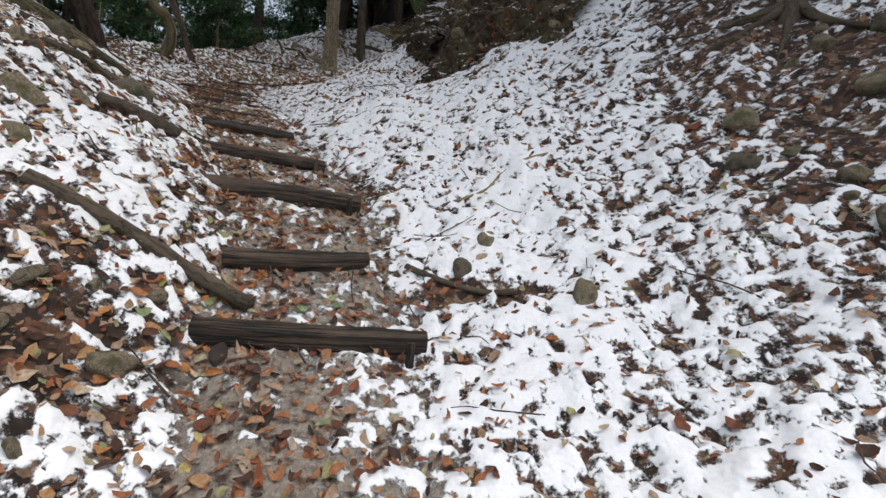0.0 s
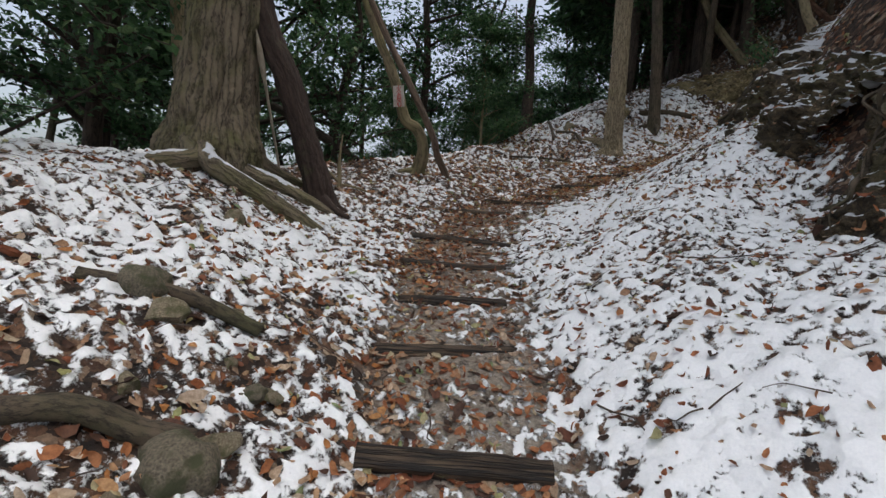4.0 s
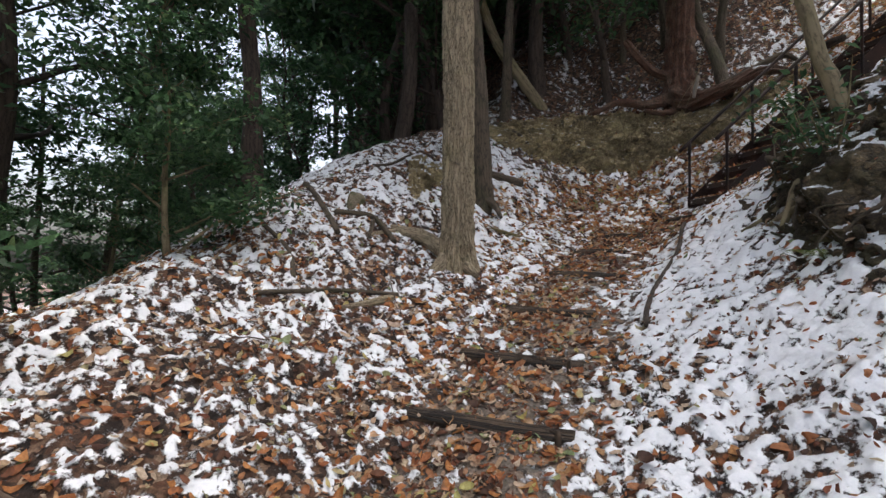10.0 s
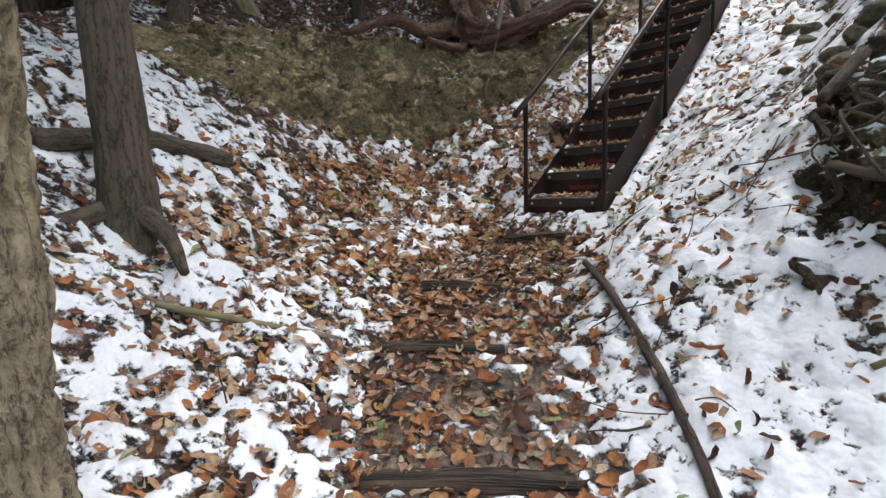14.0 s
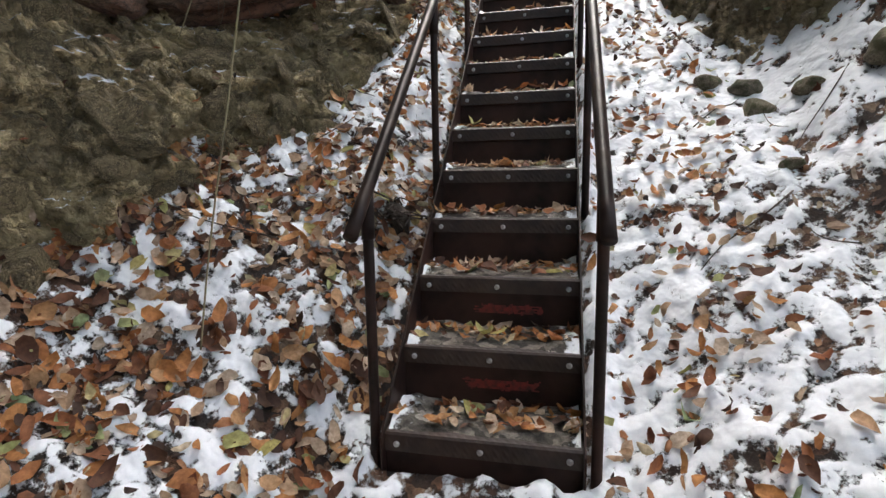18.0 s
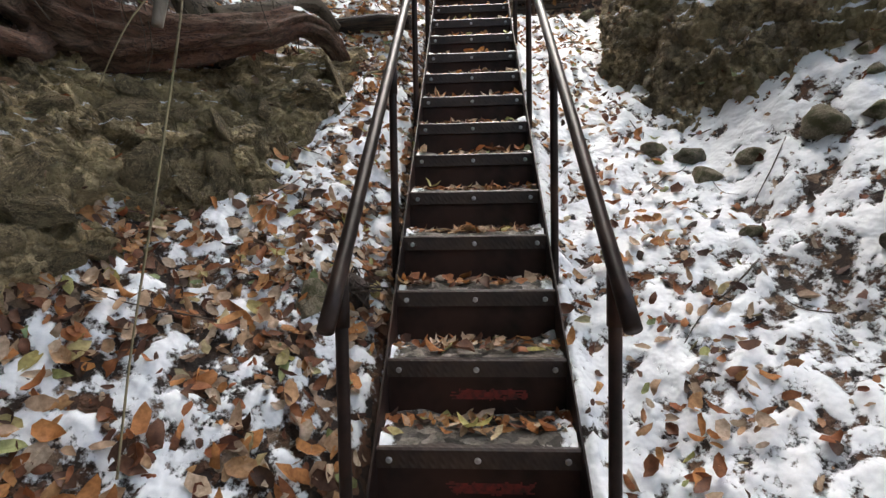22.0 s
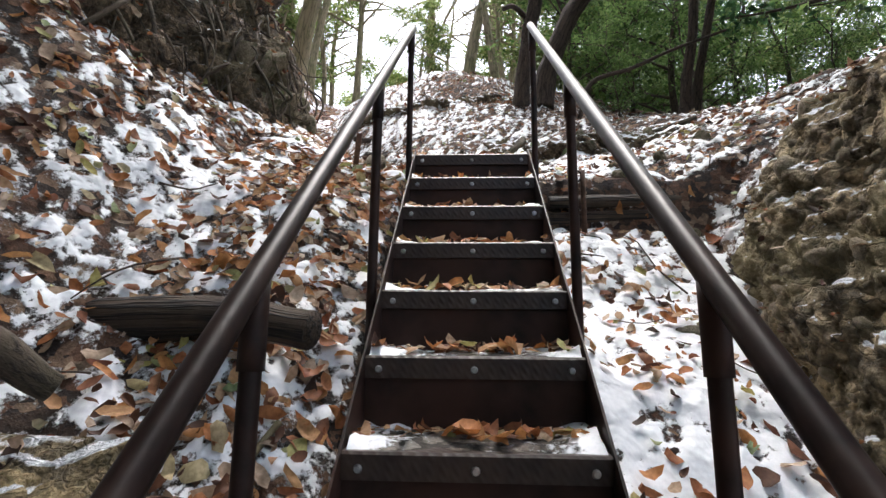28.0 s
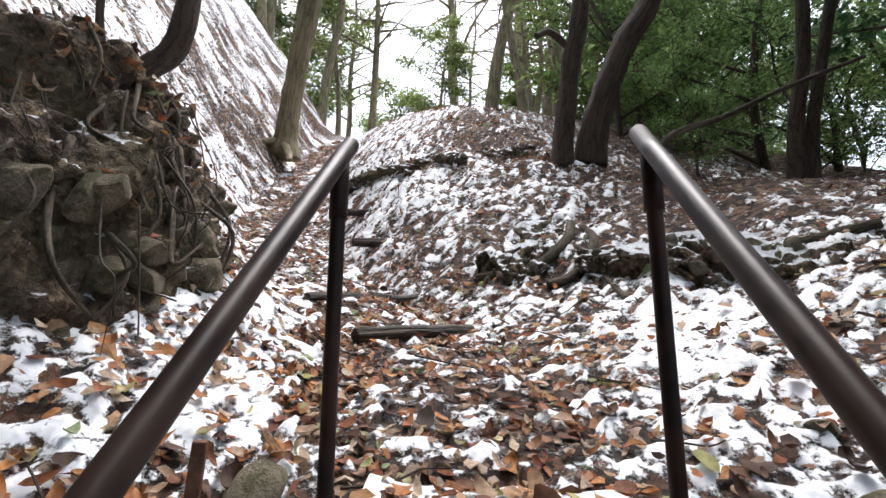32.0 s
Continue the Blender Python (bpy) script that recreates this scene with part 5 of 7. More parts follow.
    branch_thing("thin_tree", "thin brown trunk leaning across a crooked tree", "tree",
                 [("trunk", [(dx - 0.01, dy, dz - 0.1, 0.07), (dx, dy, dz + 0.05, 0.056), (3.85, -5.15, -1.4, 0.05), (4.02, -5.14, -1.2, 0.05), (4.2, -5.27, -0.82, 0.049), (4.38, -5.53, -0.28, 0.047), (4.56, -5.85, 0.35, 0.044), (4.85, -6.4, 1.6, 0.036)]),
                  ("root", [(dx, dy, dz + 0.04, 0.035), (dx - 0.12, dy + 0.1, dz - 0.02, 0.022), (dx - 0.22, dy + 0.2, dz - 0.05, 0.01)])],
                 bark("brown_thin_bark", (0.05, 0.035, 0.026), (0.17, 0.12, 0.085), None, 14.0), 0.06, 18, 60, 0.06, 7.0)
    # main grey tree beside the trail
    ex, ey = 0.69, -3.15
    ez = ground_z(ex, ey)
    branch_thing("grey_tree", "straight grey-brown tree with furrowed bark and spreading roots beside the trail", "tree",
                 [("trunk", [(ex, ey, ez - 0.25, 0.235), (ex, ey, ez + 0.02, 0.205), (ex, ey, ez + 0.2, 0.175), (ex, ey, ez + 0.6, 0.16), (ex + 0.01, ey, ez + 1.4, 0.153), (ex + 0.02, ey - 0.02, ez + 3, 0.15), (ex + 0.05, ey - 0.05, ez + 7, 0.11)]),
                  ("root", [(ex - 0.05, ey - 0.1, ez + 0.12, 0.08), (0.42, -3.45, -0.52, 0.075), (0.25, -3.68, -0.45, 0.06), (0.12, -3.9, -0.40, 0.05), (0.0, -4.2, -0.3, 0.035), (-0.1, -4.5, -0.18, 0.02)]),
                  ("root", [(0.24, -3.68, -0.45, 0.04), (0.4, -3.95, -0.5, 0.035), (0.5, -4.15, -0.58, 0.02)]),
                  ("root", [(ex + 0.05, ey - 0.12, ez + 0.05, 0.08), (0.95, -3.55, -1.0, 0.055), (1.25, -3.85, -1.08, 0.04), (1.5, -4.2, -1.12, 0.02)]),
                  ("root", [(ex + 0.1, ey + 0.05, ez + 0.0, 0.07), (ex + 0.32, ey + 0.12, ez - 0.08, 0.03)]),
                  ("limb", [(ex, ey, ez + 5, 0.06), (ex + 0.8, ey - 0.3, ez + 5.8, 0.045), (ex + 1.8, ey - 0.6, ez + 6.8, 0.025)])], BARK_GREY, 0.05, 130, 420, 0.07, 5.0, 12.0, (25.0, 0.022))
    # companion trunk behind it
    gx, gy = -0.70, -2.58
    gz = ground_z(gx, gy)
    branch_thing("mossy_tree", "smooth brown-green trunk with exposed roots behind the grey tree", "tree",
                 [("trunk", [(gx, gy, gz - 0.2, 0.17), (gx, gy, gz + 0.1, 0.13), (gx, gy - 0.02, gz + 0.6, 0.11), (gx - 0.05, gy - 0.1, gz + 2, 0.1), (gx - 0.3, gy - 0.4, gz + 5.5, 0.07)]),
                  ("root", [(gx, gy, gz + 0.1, 0.06), (gx + 0.25, gy + 0.1, gz - 0.05, 0.04), (gx + 0.5, gy + 0.1, gz - 0.2, 0.02)]),
                  ("root", [(gx, gy, gz + 0.1, 0.06), (gx + 0.1, gy - 0.3, gz + 0.02, 0.04), (gx + 0.3, gy - 0.55, gz + 0.0, 0.02)])], ROOT, 0.08, 22, 70, 0.12, 6.0, 6.0)


close_trees()


def stump_and_roots():
    # red-brown rotten stump on the brow of the rock wall, with the root that runs down toward the stair
    sx, sy, sz = -1.92, 0.95, 1.62
    branch_thing("rotten_stump", "red-brown rotten tree stump overhanging the rock wall with thick roots", "stump",
                 [("trunk", [(-2.05, 1.08, 4.3, 0.15), (-1.99, 1.0, 3.0, 0.2), (-1.96, 0.95, 2.35, 0.22), (-1.86, 0.9, 1.97, 0.225), (-1.64, 0.86, 1.74, 0.165), (-1.35, 0.98, 1.73, 0.11), (-1.08, 1.2, 1.83, 0.085),
                             (-0.94, 1.5, 2.0, 0.07), (-0.86, 1.78, 2.02, 0.058), (-0.78, 2.05, 1.86, 0.04)]),
                  ("root", [(sx - 0.05, sy - 0.1, sz + 0.35, 0.10), (sx + 0.05, sy - 0.4, sz + 0.18, 0.085), (sx + 0.12, sy - 0.75, sz + 0.1, 0.07), (sx + 0.1, sy - 1.1, sz + 0.12, 0.05), (sx, sy - 1.5, sz - 0.05, 0.03)]),
                  ("root", [(sx + 0.05, sy - 0.05, sz + 0.2, 0.08), (sx + 0.25, sy - 0.3, sz - 0.02, 0.05), (sx + 0.32, sy - 0.55, sz - 0.08, 0.04), (sx + 0.3, sy - 0.8, sz - 0.05, 0.025)]),
                  ("root", [(sx, sy - 0.1, sz + 0.6, 0.07), (sx - 0.05, sy - 0.5, sz + 0.75, 0.06), (sx - 0.1, sy - 0.9, sz + 1.2, 0.05)])], REDWOOD, 0.12, 70, 200, 0.45, 6.0, 3.0, (22.0, 0.012))
    snow_strip("root_snow", [(-1.0, 1.36, 1.92, 0.075), (-0.94, 1.5, 2.0, 0.07), (-0.88, 1.72, 2.03, 0.06)], 0.045, "snow on an arched root beside the stair")
    branch_thing("live_trunk", "dark brown leaning trunk rising from the brow above the wall", "tree",
                 [("trunk", [(-1.28, 1.28, 1.75, 0.095), (-1.42, 1.33, 2.05, 0.1), (-1.62, 1.35, 2.51, 0.088), (-1.9, 1.38, 3.0, 0.08), (-2.1, 1.4, 3.36, 0.075), (-2.6, 1.5, 4.8, 0.06)]),
                  ("trunk", [(-1.98, 1.72, 2.3, 0.09), (-1.95, 1.7, 3.01, 0.075), (-1.91, 1.7, 3.33, 0.07), (-1.86, 1.72, 3.7, 0.065), (-1.7, 1.8, 5.0, 0.05)]),
                  ("root", [(-1.3, 1.27, 1.95, 0.05), (-1.12, 1.6, 2.12, 0.045), (-1.0, 1.95, 2.3, 0.045), (-0.88, 2.1, 2.2, 0.03)])], ROOT, 0.08, 18, 50, 0.12, 6.0, 5.0)
    branch_thing("snag", "broken grey root hanging from the brow", "root", [("root", [(-1.22, 0.78, 2.0, 0.02), (-1.2, 0.72, 1.85, 0.028), (-1.22, 0.7, 1.68, 0.022)])], WEATHERED, 0.15, 10, 20)
    branch_thing("vine", "thin pale vine hanging in front of the rock wall", "vine",
                 [("stem", [(-1.25, 0.95, 2.75, 0.004), (-1.05, 0.62, 1.9, 0.004), (-0.95, 0.3, 1.2, 0.004), (-0.9, 0.05, 0.62, 0.003), (-0.85, -0.1, 0.3, 0.003)]),
                  ("shoot", [(-1.05, 0.62, 1.9, 0.003), (-1.15, 0.45, 1.6, 0.003), (-1.2, 0.35, 1.35, 0.002)])], BARK_PALE, 0.0, 6, 40, 0.0)
    # fallen log on the left of the stair, half way
    branch_thing("fallen_log", "dark rotten log wedged into the slope beside the stair", "log",
                 [("log", [(-1.6, 2.5, 2.32, 0.06), (-1.1, 2.48, 2.35, 0.065), (-0.7, 2.42, 2.36, 0.06), (-0.42, 2.36, 2.33, 0.05)])], LOGWOOD, 0.12, 14, 40, 0.15, 6.0, 2.0)
    # long dark half-buried root on the right edge of the trail below the stair
    branch_thing("edge_root", "black half-buried root snaking through snow along the trail edge", "root",
                 [("root", [(x, y, on_ground(x, y, 0.038), r) for x, y, r in ((0.62, -0.66, 0.018), (0.82, -0.84, 0.021), (1.0, -0.99, 0.018), (1.32, -1.24, 0.021), (1.57, -1.5, 0.017), (1.76, -1.72, 0.018), (2.03, -1.96, 0.021), (2.25, -2.1, 0.015))])], BARK_DARK, 0.2, 10, 60, 0.2, 10.0, 2.0)
    # roots and sticks on the left slope
    for k, (pts, r, nm, lab) in enumerate([([(11.02, -2.62), (10.94, -2.4), (10.9, -2.2), (10.88, -1.98), (10.95, -1.68)], 0.036, "root", "mossy root running down the bank to the trail"),
                                     ([(10.06, -2.9), (9.93, -2.82), (9.82, -2.68), (9.77, -2.56)], 0.045, "root", "dark mossy root in the bank"),
                                     ([(9.73, -3.47), (9.53, -3.37), (9.37, -3.25), (9.26, -3.14)], 0.045, "root", "dark mossy root in the bank"),
                                     ([(9.2, -4.0), (8.9, -3.75), (8.65, -3.5)], 0.035, "root", "dark mossy root in the bank"),
                                     ([(1.55, -4.85), (1.35, -4.25), (1.2, -3.75)], 0.018, "stick", "snow-dusted stick lying on the slope"),
                                     ([(-1.0, -2.9), (-1.2, -2.4), (-1.25, -1.9)], 0.06, "log", "dark fallen log with snow on it below the wall"),
                                     ([(-0.35, -2.9), (-0.15, -2.4), (-0.1, -2.1)], 0.012, "stick", "thin stick among fallen leaves"),
                                     ([(-0.2, -2.6), (0.05, -2.0), (0.1, -1.9)], 0.014, "stick", "thin stick among fallen leaves")] + [
                                     ([(0.5, -5.0), (0.9, -4.7), (1.3, -4.6)], 0.02, "stick", "bare stick lying on the slope"),
                                     ([(-0.55, -4.75), (-0.2, -4.6), (0.3, -4.4), (0.6, -4.3)], 0.03, "root", "exposed root on the ridge"),
                                     ([(4.2, -2.2), (4.7, -2.45), (5.1, -2.5)], 0.008, "twig", "thin twig lying on snow"),
                                     ([(0.95, -0.1), (1.1, 0.0), (1.32, 0.05)], 0.004, "twig", "thin twig lying on snow"),
                                     ([(0.62, 0.5), (0.85, 0.62), (1.0, 0.6)], 0.003, "twig", "thin twig lying on snow"),
                                     ([(-0.75, 3.0), (-0.5, 3.4), (-0.38, 3.58)], 0.013, "stick", "stick leaning beside the stair head")] + [
                                     ([(0.35, 5.9), (0.55, 5.95), (0.72, 6.2), (0.7, 6.5)], 0.035, "root", "exposed root in the mound"),
                                     ([(0.72, 5.4), (0.7, 5.8), (0.6, 6.2)], 0.018, "root", "exposed root in the mound"),
                                     ([(0.16, -4.36), (0.19, -4.16), (0.25, -3.96), (0.42, -3.81), (0.56, -3.76)], 0.03, "root", "long bare root snaking over the snowy ridge"),
                                     ([(0.27, -3.95), (0.48, -4.01), (0.64, -4.10)], 0.022, "root", "long bare root snaking over the snowy ridge"),
                                     ([(-1.04, -4.19), (-0.98, -3.78), (-1.26, -3.47), (-1.49, -3.11)], 0.02, "root", "thin root along the crest of the ridge"),
                                     ([(1.0, 5.6), (1.5, 5.5), (2.0, 5.3)], 0.03, "root", "exposed root in the mound"),
                                     ([(9.86, -0.76), (9.81, -0.47), (9.67, -0.34), (9.67, -0.19), (9.6, 0.0)], 0.014, "branch", "bent bare branch lying on the snowy bank"),
                                     ([(-2.63, -1.95), (-2.3, -1.61), (-2.07, -1.25)], 0.05, "log", "black fallen log with snow on the slope below the wall"),
                                     ([(-0.64, 1.78), (-0.67, 1.96), (-0.57, 2.08), (-0.49, 2.35)], 0.009, "stick", "pale bent stick lying beside the stair"),
                                     ([(-1.12, -1.64), (-1.08, -1.5), (-1.03, -1.36), (-0.96, -1.24)], 0.018, "stick", "dark stick lying in the leaf drift"),
                                     ([(10.42, -0.98), (10.58, -0.74), (10.7, -0.56), (10.76, -0.42)], 0.018, "root", "dark bare root across a hole in the snowy bank"),
                                     ([(-0.14, 6.12), (0.27, 6.12), (0.53, 6.28), (0.62, 6.6)], 0.04, "root", "bent root standing out of the snowy hump")]):
        kn = [(x, y, on_ground(x, y, r * 0.5 + 0.01), r) for x, y in pts]
        branch_thing(nm, lab, nm, [(nm if nm == "log" else "stem", kn)], ROOT if r > 0.015 else BARK_PALE, 0.12, 10, 36, 0.15, 9.0, k * 1.7)


stump_and_roots()


def mound_roots():
    r = np.random.default_rng(77)
    g = MOUND_P.reshape(-1, 92, 3)
    tubes = [("root", [(-1.72, 4.5, 4.6, 0.04), (-1.6, 4.5, 4.4, 0.035), (-1.45, 4.55, 4.22, 0.035), (-1.36, 4.6, 4.05, 0.03), (-1.26, 4.66, 3.9, 0.035)])]
    for k in range(80):
        i, j = r.integers(36, 155), r.integers(30, 82)
        p = g[i, j] + np.array([0.03, -0.03, 0.0])
        d = np.array([0.25 * r.random(), -0.2 * r.random(), -0.25 - 0.5 * r.random()])
        s = 0.004 + 0.012 * r.random() ** 2
        tubes.append(("root", [(*p, s), (*(p + d * 0.4 + r.normal(size=3) * 0.05), s * 0.8), (*(p + d * 0.75 + r.normal(size=3) * 0.07), s * 0.6), (*(p + d + r.normal(size=3) * 0.05), s * 0.3)]))
    branch_thing("exposed_roots", "tangle of bare roots hanging from an earth mound", "roots", tubes, ROOT, 0.1, 7, 16, 0.1)
    branch_thing("mound_tree", "dark crooked trunk leaning out from the earth mound", "tree",
                 [("trunk", [(-1.95, 4.75, 4.68, 0.07), (-1.88, 4.72, 4.88, 0.065), (-1.76, 4.7, 5.0, 0.06), (-1.62, 4.69, 5.1, 0.06), (-1.54, 4.66, 5.35, 0.055), (-1.5, 4.7, 6.2, 0.045), (-1.3, 4.9, 7.6, 0.03)]),
                  ("branch", [(-1.85, 4.7, 4.9, 0.025), (-1.9, 4.55, 5.1, 0.02), (-1.8, 4.4, 5.4, 0.015), (-1.75, 4.3, 6.0, 0.008)]),
                  ("branch", [(-1.95, 4.6, 4.75, 0.02), (-2.1, 4.4, 4.85, 0.02), (-2.15, 4.2, 5.2, 0.015), (-2.1, 4.1, 5.8, 0.008)])], BARK_DARK, 0.1, 14, 50, 0.1)
    # trees round the stair head
    branch_thing("pale_tree", "pale slanting tree with spread roots above the gully", "tree",
                 [("trunk", [(-3.5, 10.05, 6.6, 0.28), (-3.45, 10.0, 7.05, 0.19), (-3.28, 9.85, 8.0, 0.165), (-2.95, 9.6, 9.3, 0.15), (-2.3, 9.4, 12.5, 0.1)]),
                  ("root", [(-3.5, 10.0, 6.85, 0.09), (-3.2, 9.6, 6.45, 0.06), (-3.0, 9.2, 6.2, 0.03)]), ("root", [(-3.5, 10.0, 6.85, 0.09), (-3.8, 9.6, 6.7, 0.06), (-4.0, 9.3, 6.6, 0.03)])], BARK_PALE, 0.08, 20, 50, 0.12, lift=0.15)
    branch_thing("twin_tree", "two dark trunks rising from one foot at the wood edge", "tree",
                 [("trunk", [(0.72, 7.6, 5.2, 0.14), (0.73, 7.55, 5.5, 0.11), (0.82, 7.4, 6.2, 0.10), (0.97, 7.25, 7.2, 0.09), (1.1, 7.2, 10, 0.06)]),
                  ("trunk", [(1.0, 7.6, 5.2, 0.17), (1.08, 7.52, 5.7, 0.14), (1.36, 7.4, 6.4, 0.12), (1.78, 7.3, 7.2, 0.11), (2.6, 7.2, 10, 0.07)]),
                  ("limb", [(0.85, 7.4, 6.4, 0.04), (0.6, 7.2, 6.5, 0.035), (0.45, 7.1, 6.4, 0.03)])], BARK_DARK, 0.1, 18, 50, 0.14, lift=0.3)
    branch_thing("slim_tree", "slim brown trunks leaning together at the wood edge", "tree",
                 [("trunk", [(2.82, 7.35, 4.6, 0.10), (2.87, 7.3, 5.3, 0.07), (2.94, 7.15, 6.0, 0.06), (2.92, 7.0, 6.9, 0.055), (2.8, 6.9, 9, 0.04)]),
                  ("trunk", [(2.95, 7.35, 4.6, 0.09), (3.02, 7.3, 5.3, 0.06), (3.15, 7.15, 6.1, 0.055), (3.26, 7.0, 6.95, 0.05), (3.4, 6.9, 9, 0.035)])], BARK_DARK, 0.08, 14, 50, 0.1, lift=0.42)
    branch_thing("bent_branch", "long bare bent branch reaching out of the undergrowth", "branch",
                 [("stem", [(1.3, 6.7, 4.7, 0.03), (1.45, 6.62, 5.12, 0.028), (1.9, 6.6, 5.28, 0.024), (2.42, 6.6, 5.52, 0.02), (3.05, 6.6, 5.76, 0.015)])], BARK_DARK, 0.1, 8, 30, lift=0.22)
    # right-hand bank above the trail bend
    branch_thing("bank_tree", "brown trunk leaning out of the rocky bank", "tree",
                 [("trunk", [(2.2, -0.25, 0.0, 0.09), (2.13, -0.34, 0.3, 0.07), (2.09, -0.46, 0.68, 0.065), (2.05, -0.58, 1.05, 0.06), (2.0, -0.9, 2.6, 0.05), (2.2, -1.0, 5.0, 0.035)])], BARK_PALE, 0.08, 14, 40, 0.1)
    branch_thing("brow_tree", "pale trunk leaning over the rock wall", "tree",
                 [("trunk", [(-3.2, -0.8, 1.7, 0.14), (-3.27, -0.95, 2.1, 0.11), (-3.4, -1.39, 2.8, 0.10), (-3.52, -1.8, 3.55, 0.09), (-3.7, -2.4, 5.5, 0.07)])], BARK_PALE, 0.08, 14, 40, 0.1)
    branch_thing("pale_tree", "pale slim trunk standing behind the old tree", "tree",
                 [("trunk", [(5.9, -7.7, -2.4, 0.13), (5.91, -7.75, -1.5, 0.10), (5.94, -7.92, -0.86, 0.095), (5.97, -8.1, -0.3, 0.09), (6.1, -8.4, 3.0, 0.07)])], BARK_PALE, 0.08, 14, 40, 0.1)


mound_roots()


def bank_roots():
    """Knotted roots that hang down the rocky bank, and thin ones down the brown bank."""
    r = np.random.default_rng(91)
    for owner, g, cols, n, big in ((rbank, RB_P.reshape(-1, 72, 3), (60, 250), 26, 0.02), (ebank, EB_P.reshape(-1, 102, 3), (10, 200), 18, 0.025)):
        tubes = []
        for k in range(n):
            i, j = r.integers(*cols), r.integers(18, 46)
            s = 0.006 + big * r.random() ** 2
            pts = [g[i + int(3 * q + 6 * r.normal()), max(j - 4 * q, 1)] for q in range(5) if 3 <= i + 3 * q]
            out = np.array([-0.02, -0.05, 0.03])
            tubes.append(("root", [(*(p + out + r.normal(size=3) * 0.025), s * (1.1 - 0.18 * q)) for q, p in enumerate(pts)]))
        branch_thing("exposed_roots", "tangled bare roots hanging over the brown bank", "roots", tubes, ROOT, 0.15, 8, 20, 0.15)


    branch_thing("gnarled_root", "pale gnarled root bent down over the rocky bank", "root",
                 [("stem", [(2.3, -0.72, 0.12, 0.03), (2.24, -0.8, -0.06, 0.04), (2.28, -0.94, -0.2, 0.038), (2.34, -1.06, -0.36, 0.032), (2.36, -1.14, -0.5, 0.02)]),
                  ("shoot", [(2.46, -0.98, -0.3, 0.022), (2.38, -1.06, -0.37, 0.024), (2.29, -1.1, -0.42, 0.02), (2.18, -1.08, -0.47, 0.012)]),
                  ("shoot", [(2.26, -0.86, -0.12, 0.018), (2.1, -0.98, -0.36, 0.016), (1.9, -1.08, -0.5, 0.012)])], BARK_PALE, 0.15, 14, 40, 0.2, 8.0)


def root_mass():
    """A torn mass of wiry black roots at the side of the stair."""
    r = np.random.default_rng(23)
    c = np.array([-0.47, 0.72, ground_z(-0.47, 0.72)])
    tubes = [("stub", [(c[0], c[1] + 0.04, c[2] - 0.05, 0.06), (c[0], c[1], c[2] + 0.04, 0.055), (c[0] - 0.02, c[1] - 0.04, c[2] + 0.09, 0.03)])]
    for k in range(46):
        a, ln = r.random() * 6.283, 0.06 + 0.09 * r.random()
        d = np.array([math.cos(a) * 0.9, math.sin(a) * 0.9 - 0.25, 0.35 * r.random() - 0.1]) * ln
        p = c + np.array([0, 0, 0.05]) + r.normal(size=3) * np.array([0.035, 0.03, 0.025])
        s = 0.003 + 0.004 * r.random()
        tubes.append(("root", [(*p, s), (*(p + d * 0.5 + r.normal(size=3) * 0.015), s * 0.8), (*(p + d + r.normal(size=3) * 0.02), s * 0.4)]))
    branch_thing("root_mass", "torn black mass of wiry roots dusted with snow beside the stair", "roots", tubes, BARK_DARK, 0.12, 6, 10, 0.1)


root_mass()
bank_roots()


def rootlets():
    """Thin rootlets hanging from the brow of the rock wall and from the upper bank."""
    r = np.random.default_rng(55)
    tubes = []
    for k in range(60):
        f = r.random()
        p = np.array([-1.95, -0.9, 1.75]) * (1 - f) + np.array([-1.05, 1.7, 2.2]) * f + r.normal(size=3) * np.array([0.12, 0.1, 0.12])
        ln = 0.15 + 0.35 * r.random()
        q = p + np.array([0.1 * r.random(), -0.08 * r.random(), -ln])
        m = (p + q) / 2 + r.normal(size=3) * 0.05
        s = 0.002 + 0.003 * r.random() ** 2
        tubes.append(tube([(*p, s), (*m, s * 0.8), (*q, s * 0.4)], 7, 5))
    tagged(new("rootlets", tube_mesh("rootlets", tubes, ROOT)), "thin bare rootlets hanging under the brow of the rock wall", "roots", kind="stuff")
    x0, y0 = 9.3, 2.0
    z0 = ground_z(x0, y0)
    branch_thing("bank_stump", "dark stump with roots spreading down the bare bank", "stump",
                 [("trunk", [(x0, y0, z0 - 0.2, 0.13), (x0, y0, z0 + 0.1, 0.085), (x0 - 0.02, y0 + 0.03, z0 + 0.6, 0.07), (x0 - 0.1, y0 + 0.1, z0 + 2.5, 0.06)])]
                 + [("root", [(x0, y0, z0 + 0.08, 0.05)] + [(x0 + dx * f, y0 + dy * f, ground_z(x0 + dx * f, y0 + dy * f) + 0.01 + 0.02 * math.sin(9 * f + dx), 0.045 * (1.1 - f)) for f in (0.25, 0.5, 0.75, 1.0)])
                    for dx, dy in ((-0.7, -0.75), (-0.2, -0.7), (0.35, -0.35), (0.9, 0.1))], ROOT, 0.12, 14, 40, 0.25, 6.0, 9.0)


rootlets()
branch_thing("fallen_tree", "black fallen trunk lying down the valley side below the ridge", "tree",
             [("trunk", [(3.6, -9.9, 0.0, 0.05), (3.5, -9.5, -0.18, 0.06), (3.21, -8.51, -0.62, 0.08), (2.97, -7.68, -1.12, 0.09), (2.8, -7.1, -1.5, 0.09)]),
              ("branch", [(3.3, -8.8, -0.5, 0.03), (3.6, -8.4, -0.2, 0.02), (3.9, -8.3, 0.2, 0.01)])], BARK_DARK, 0.1, 14, 40, 0.12)


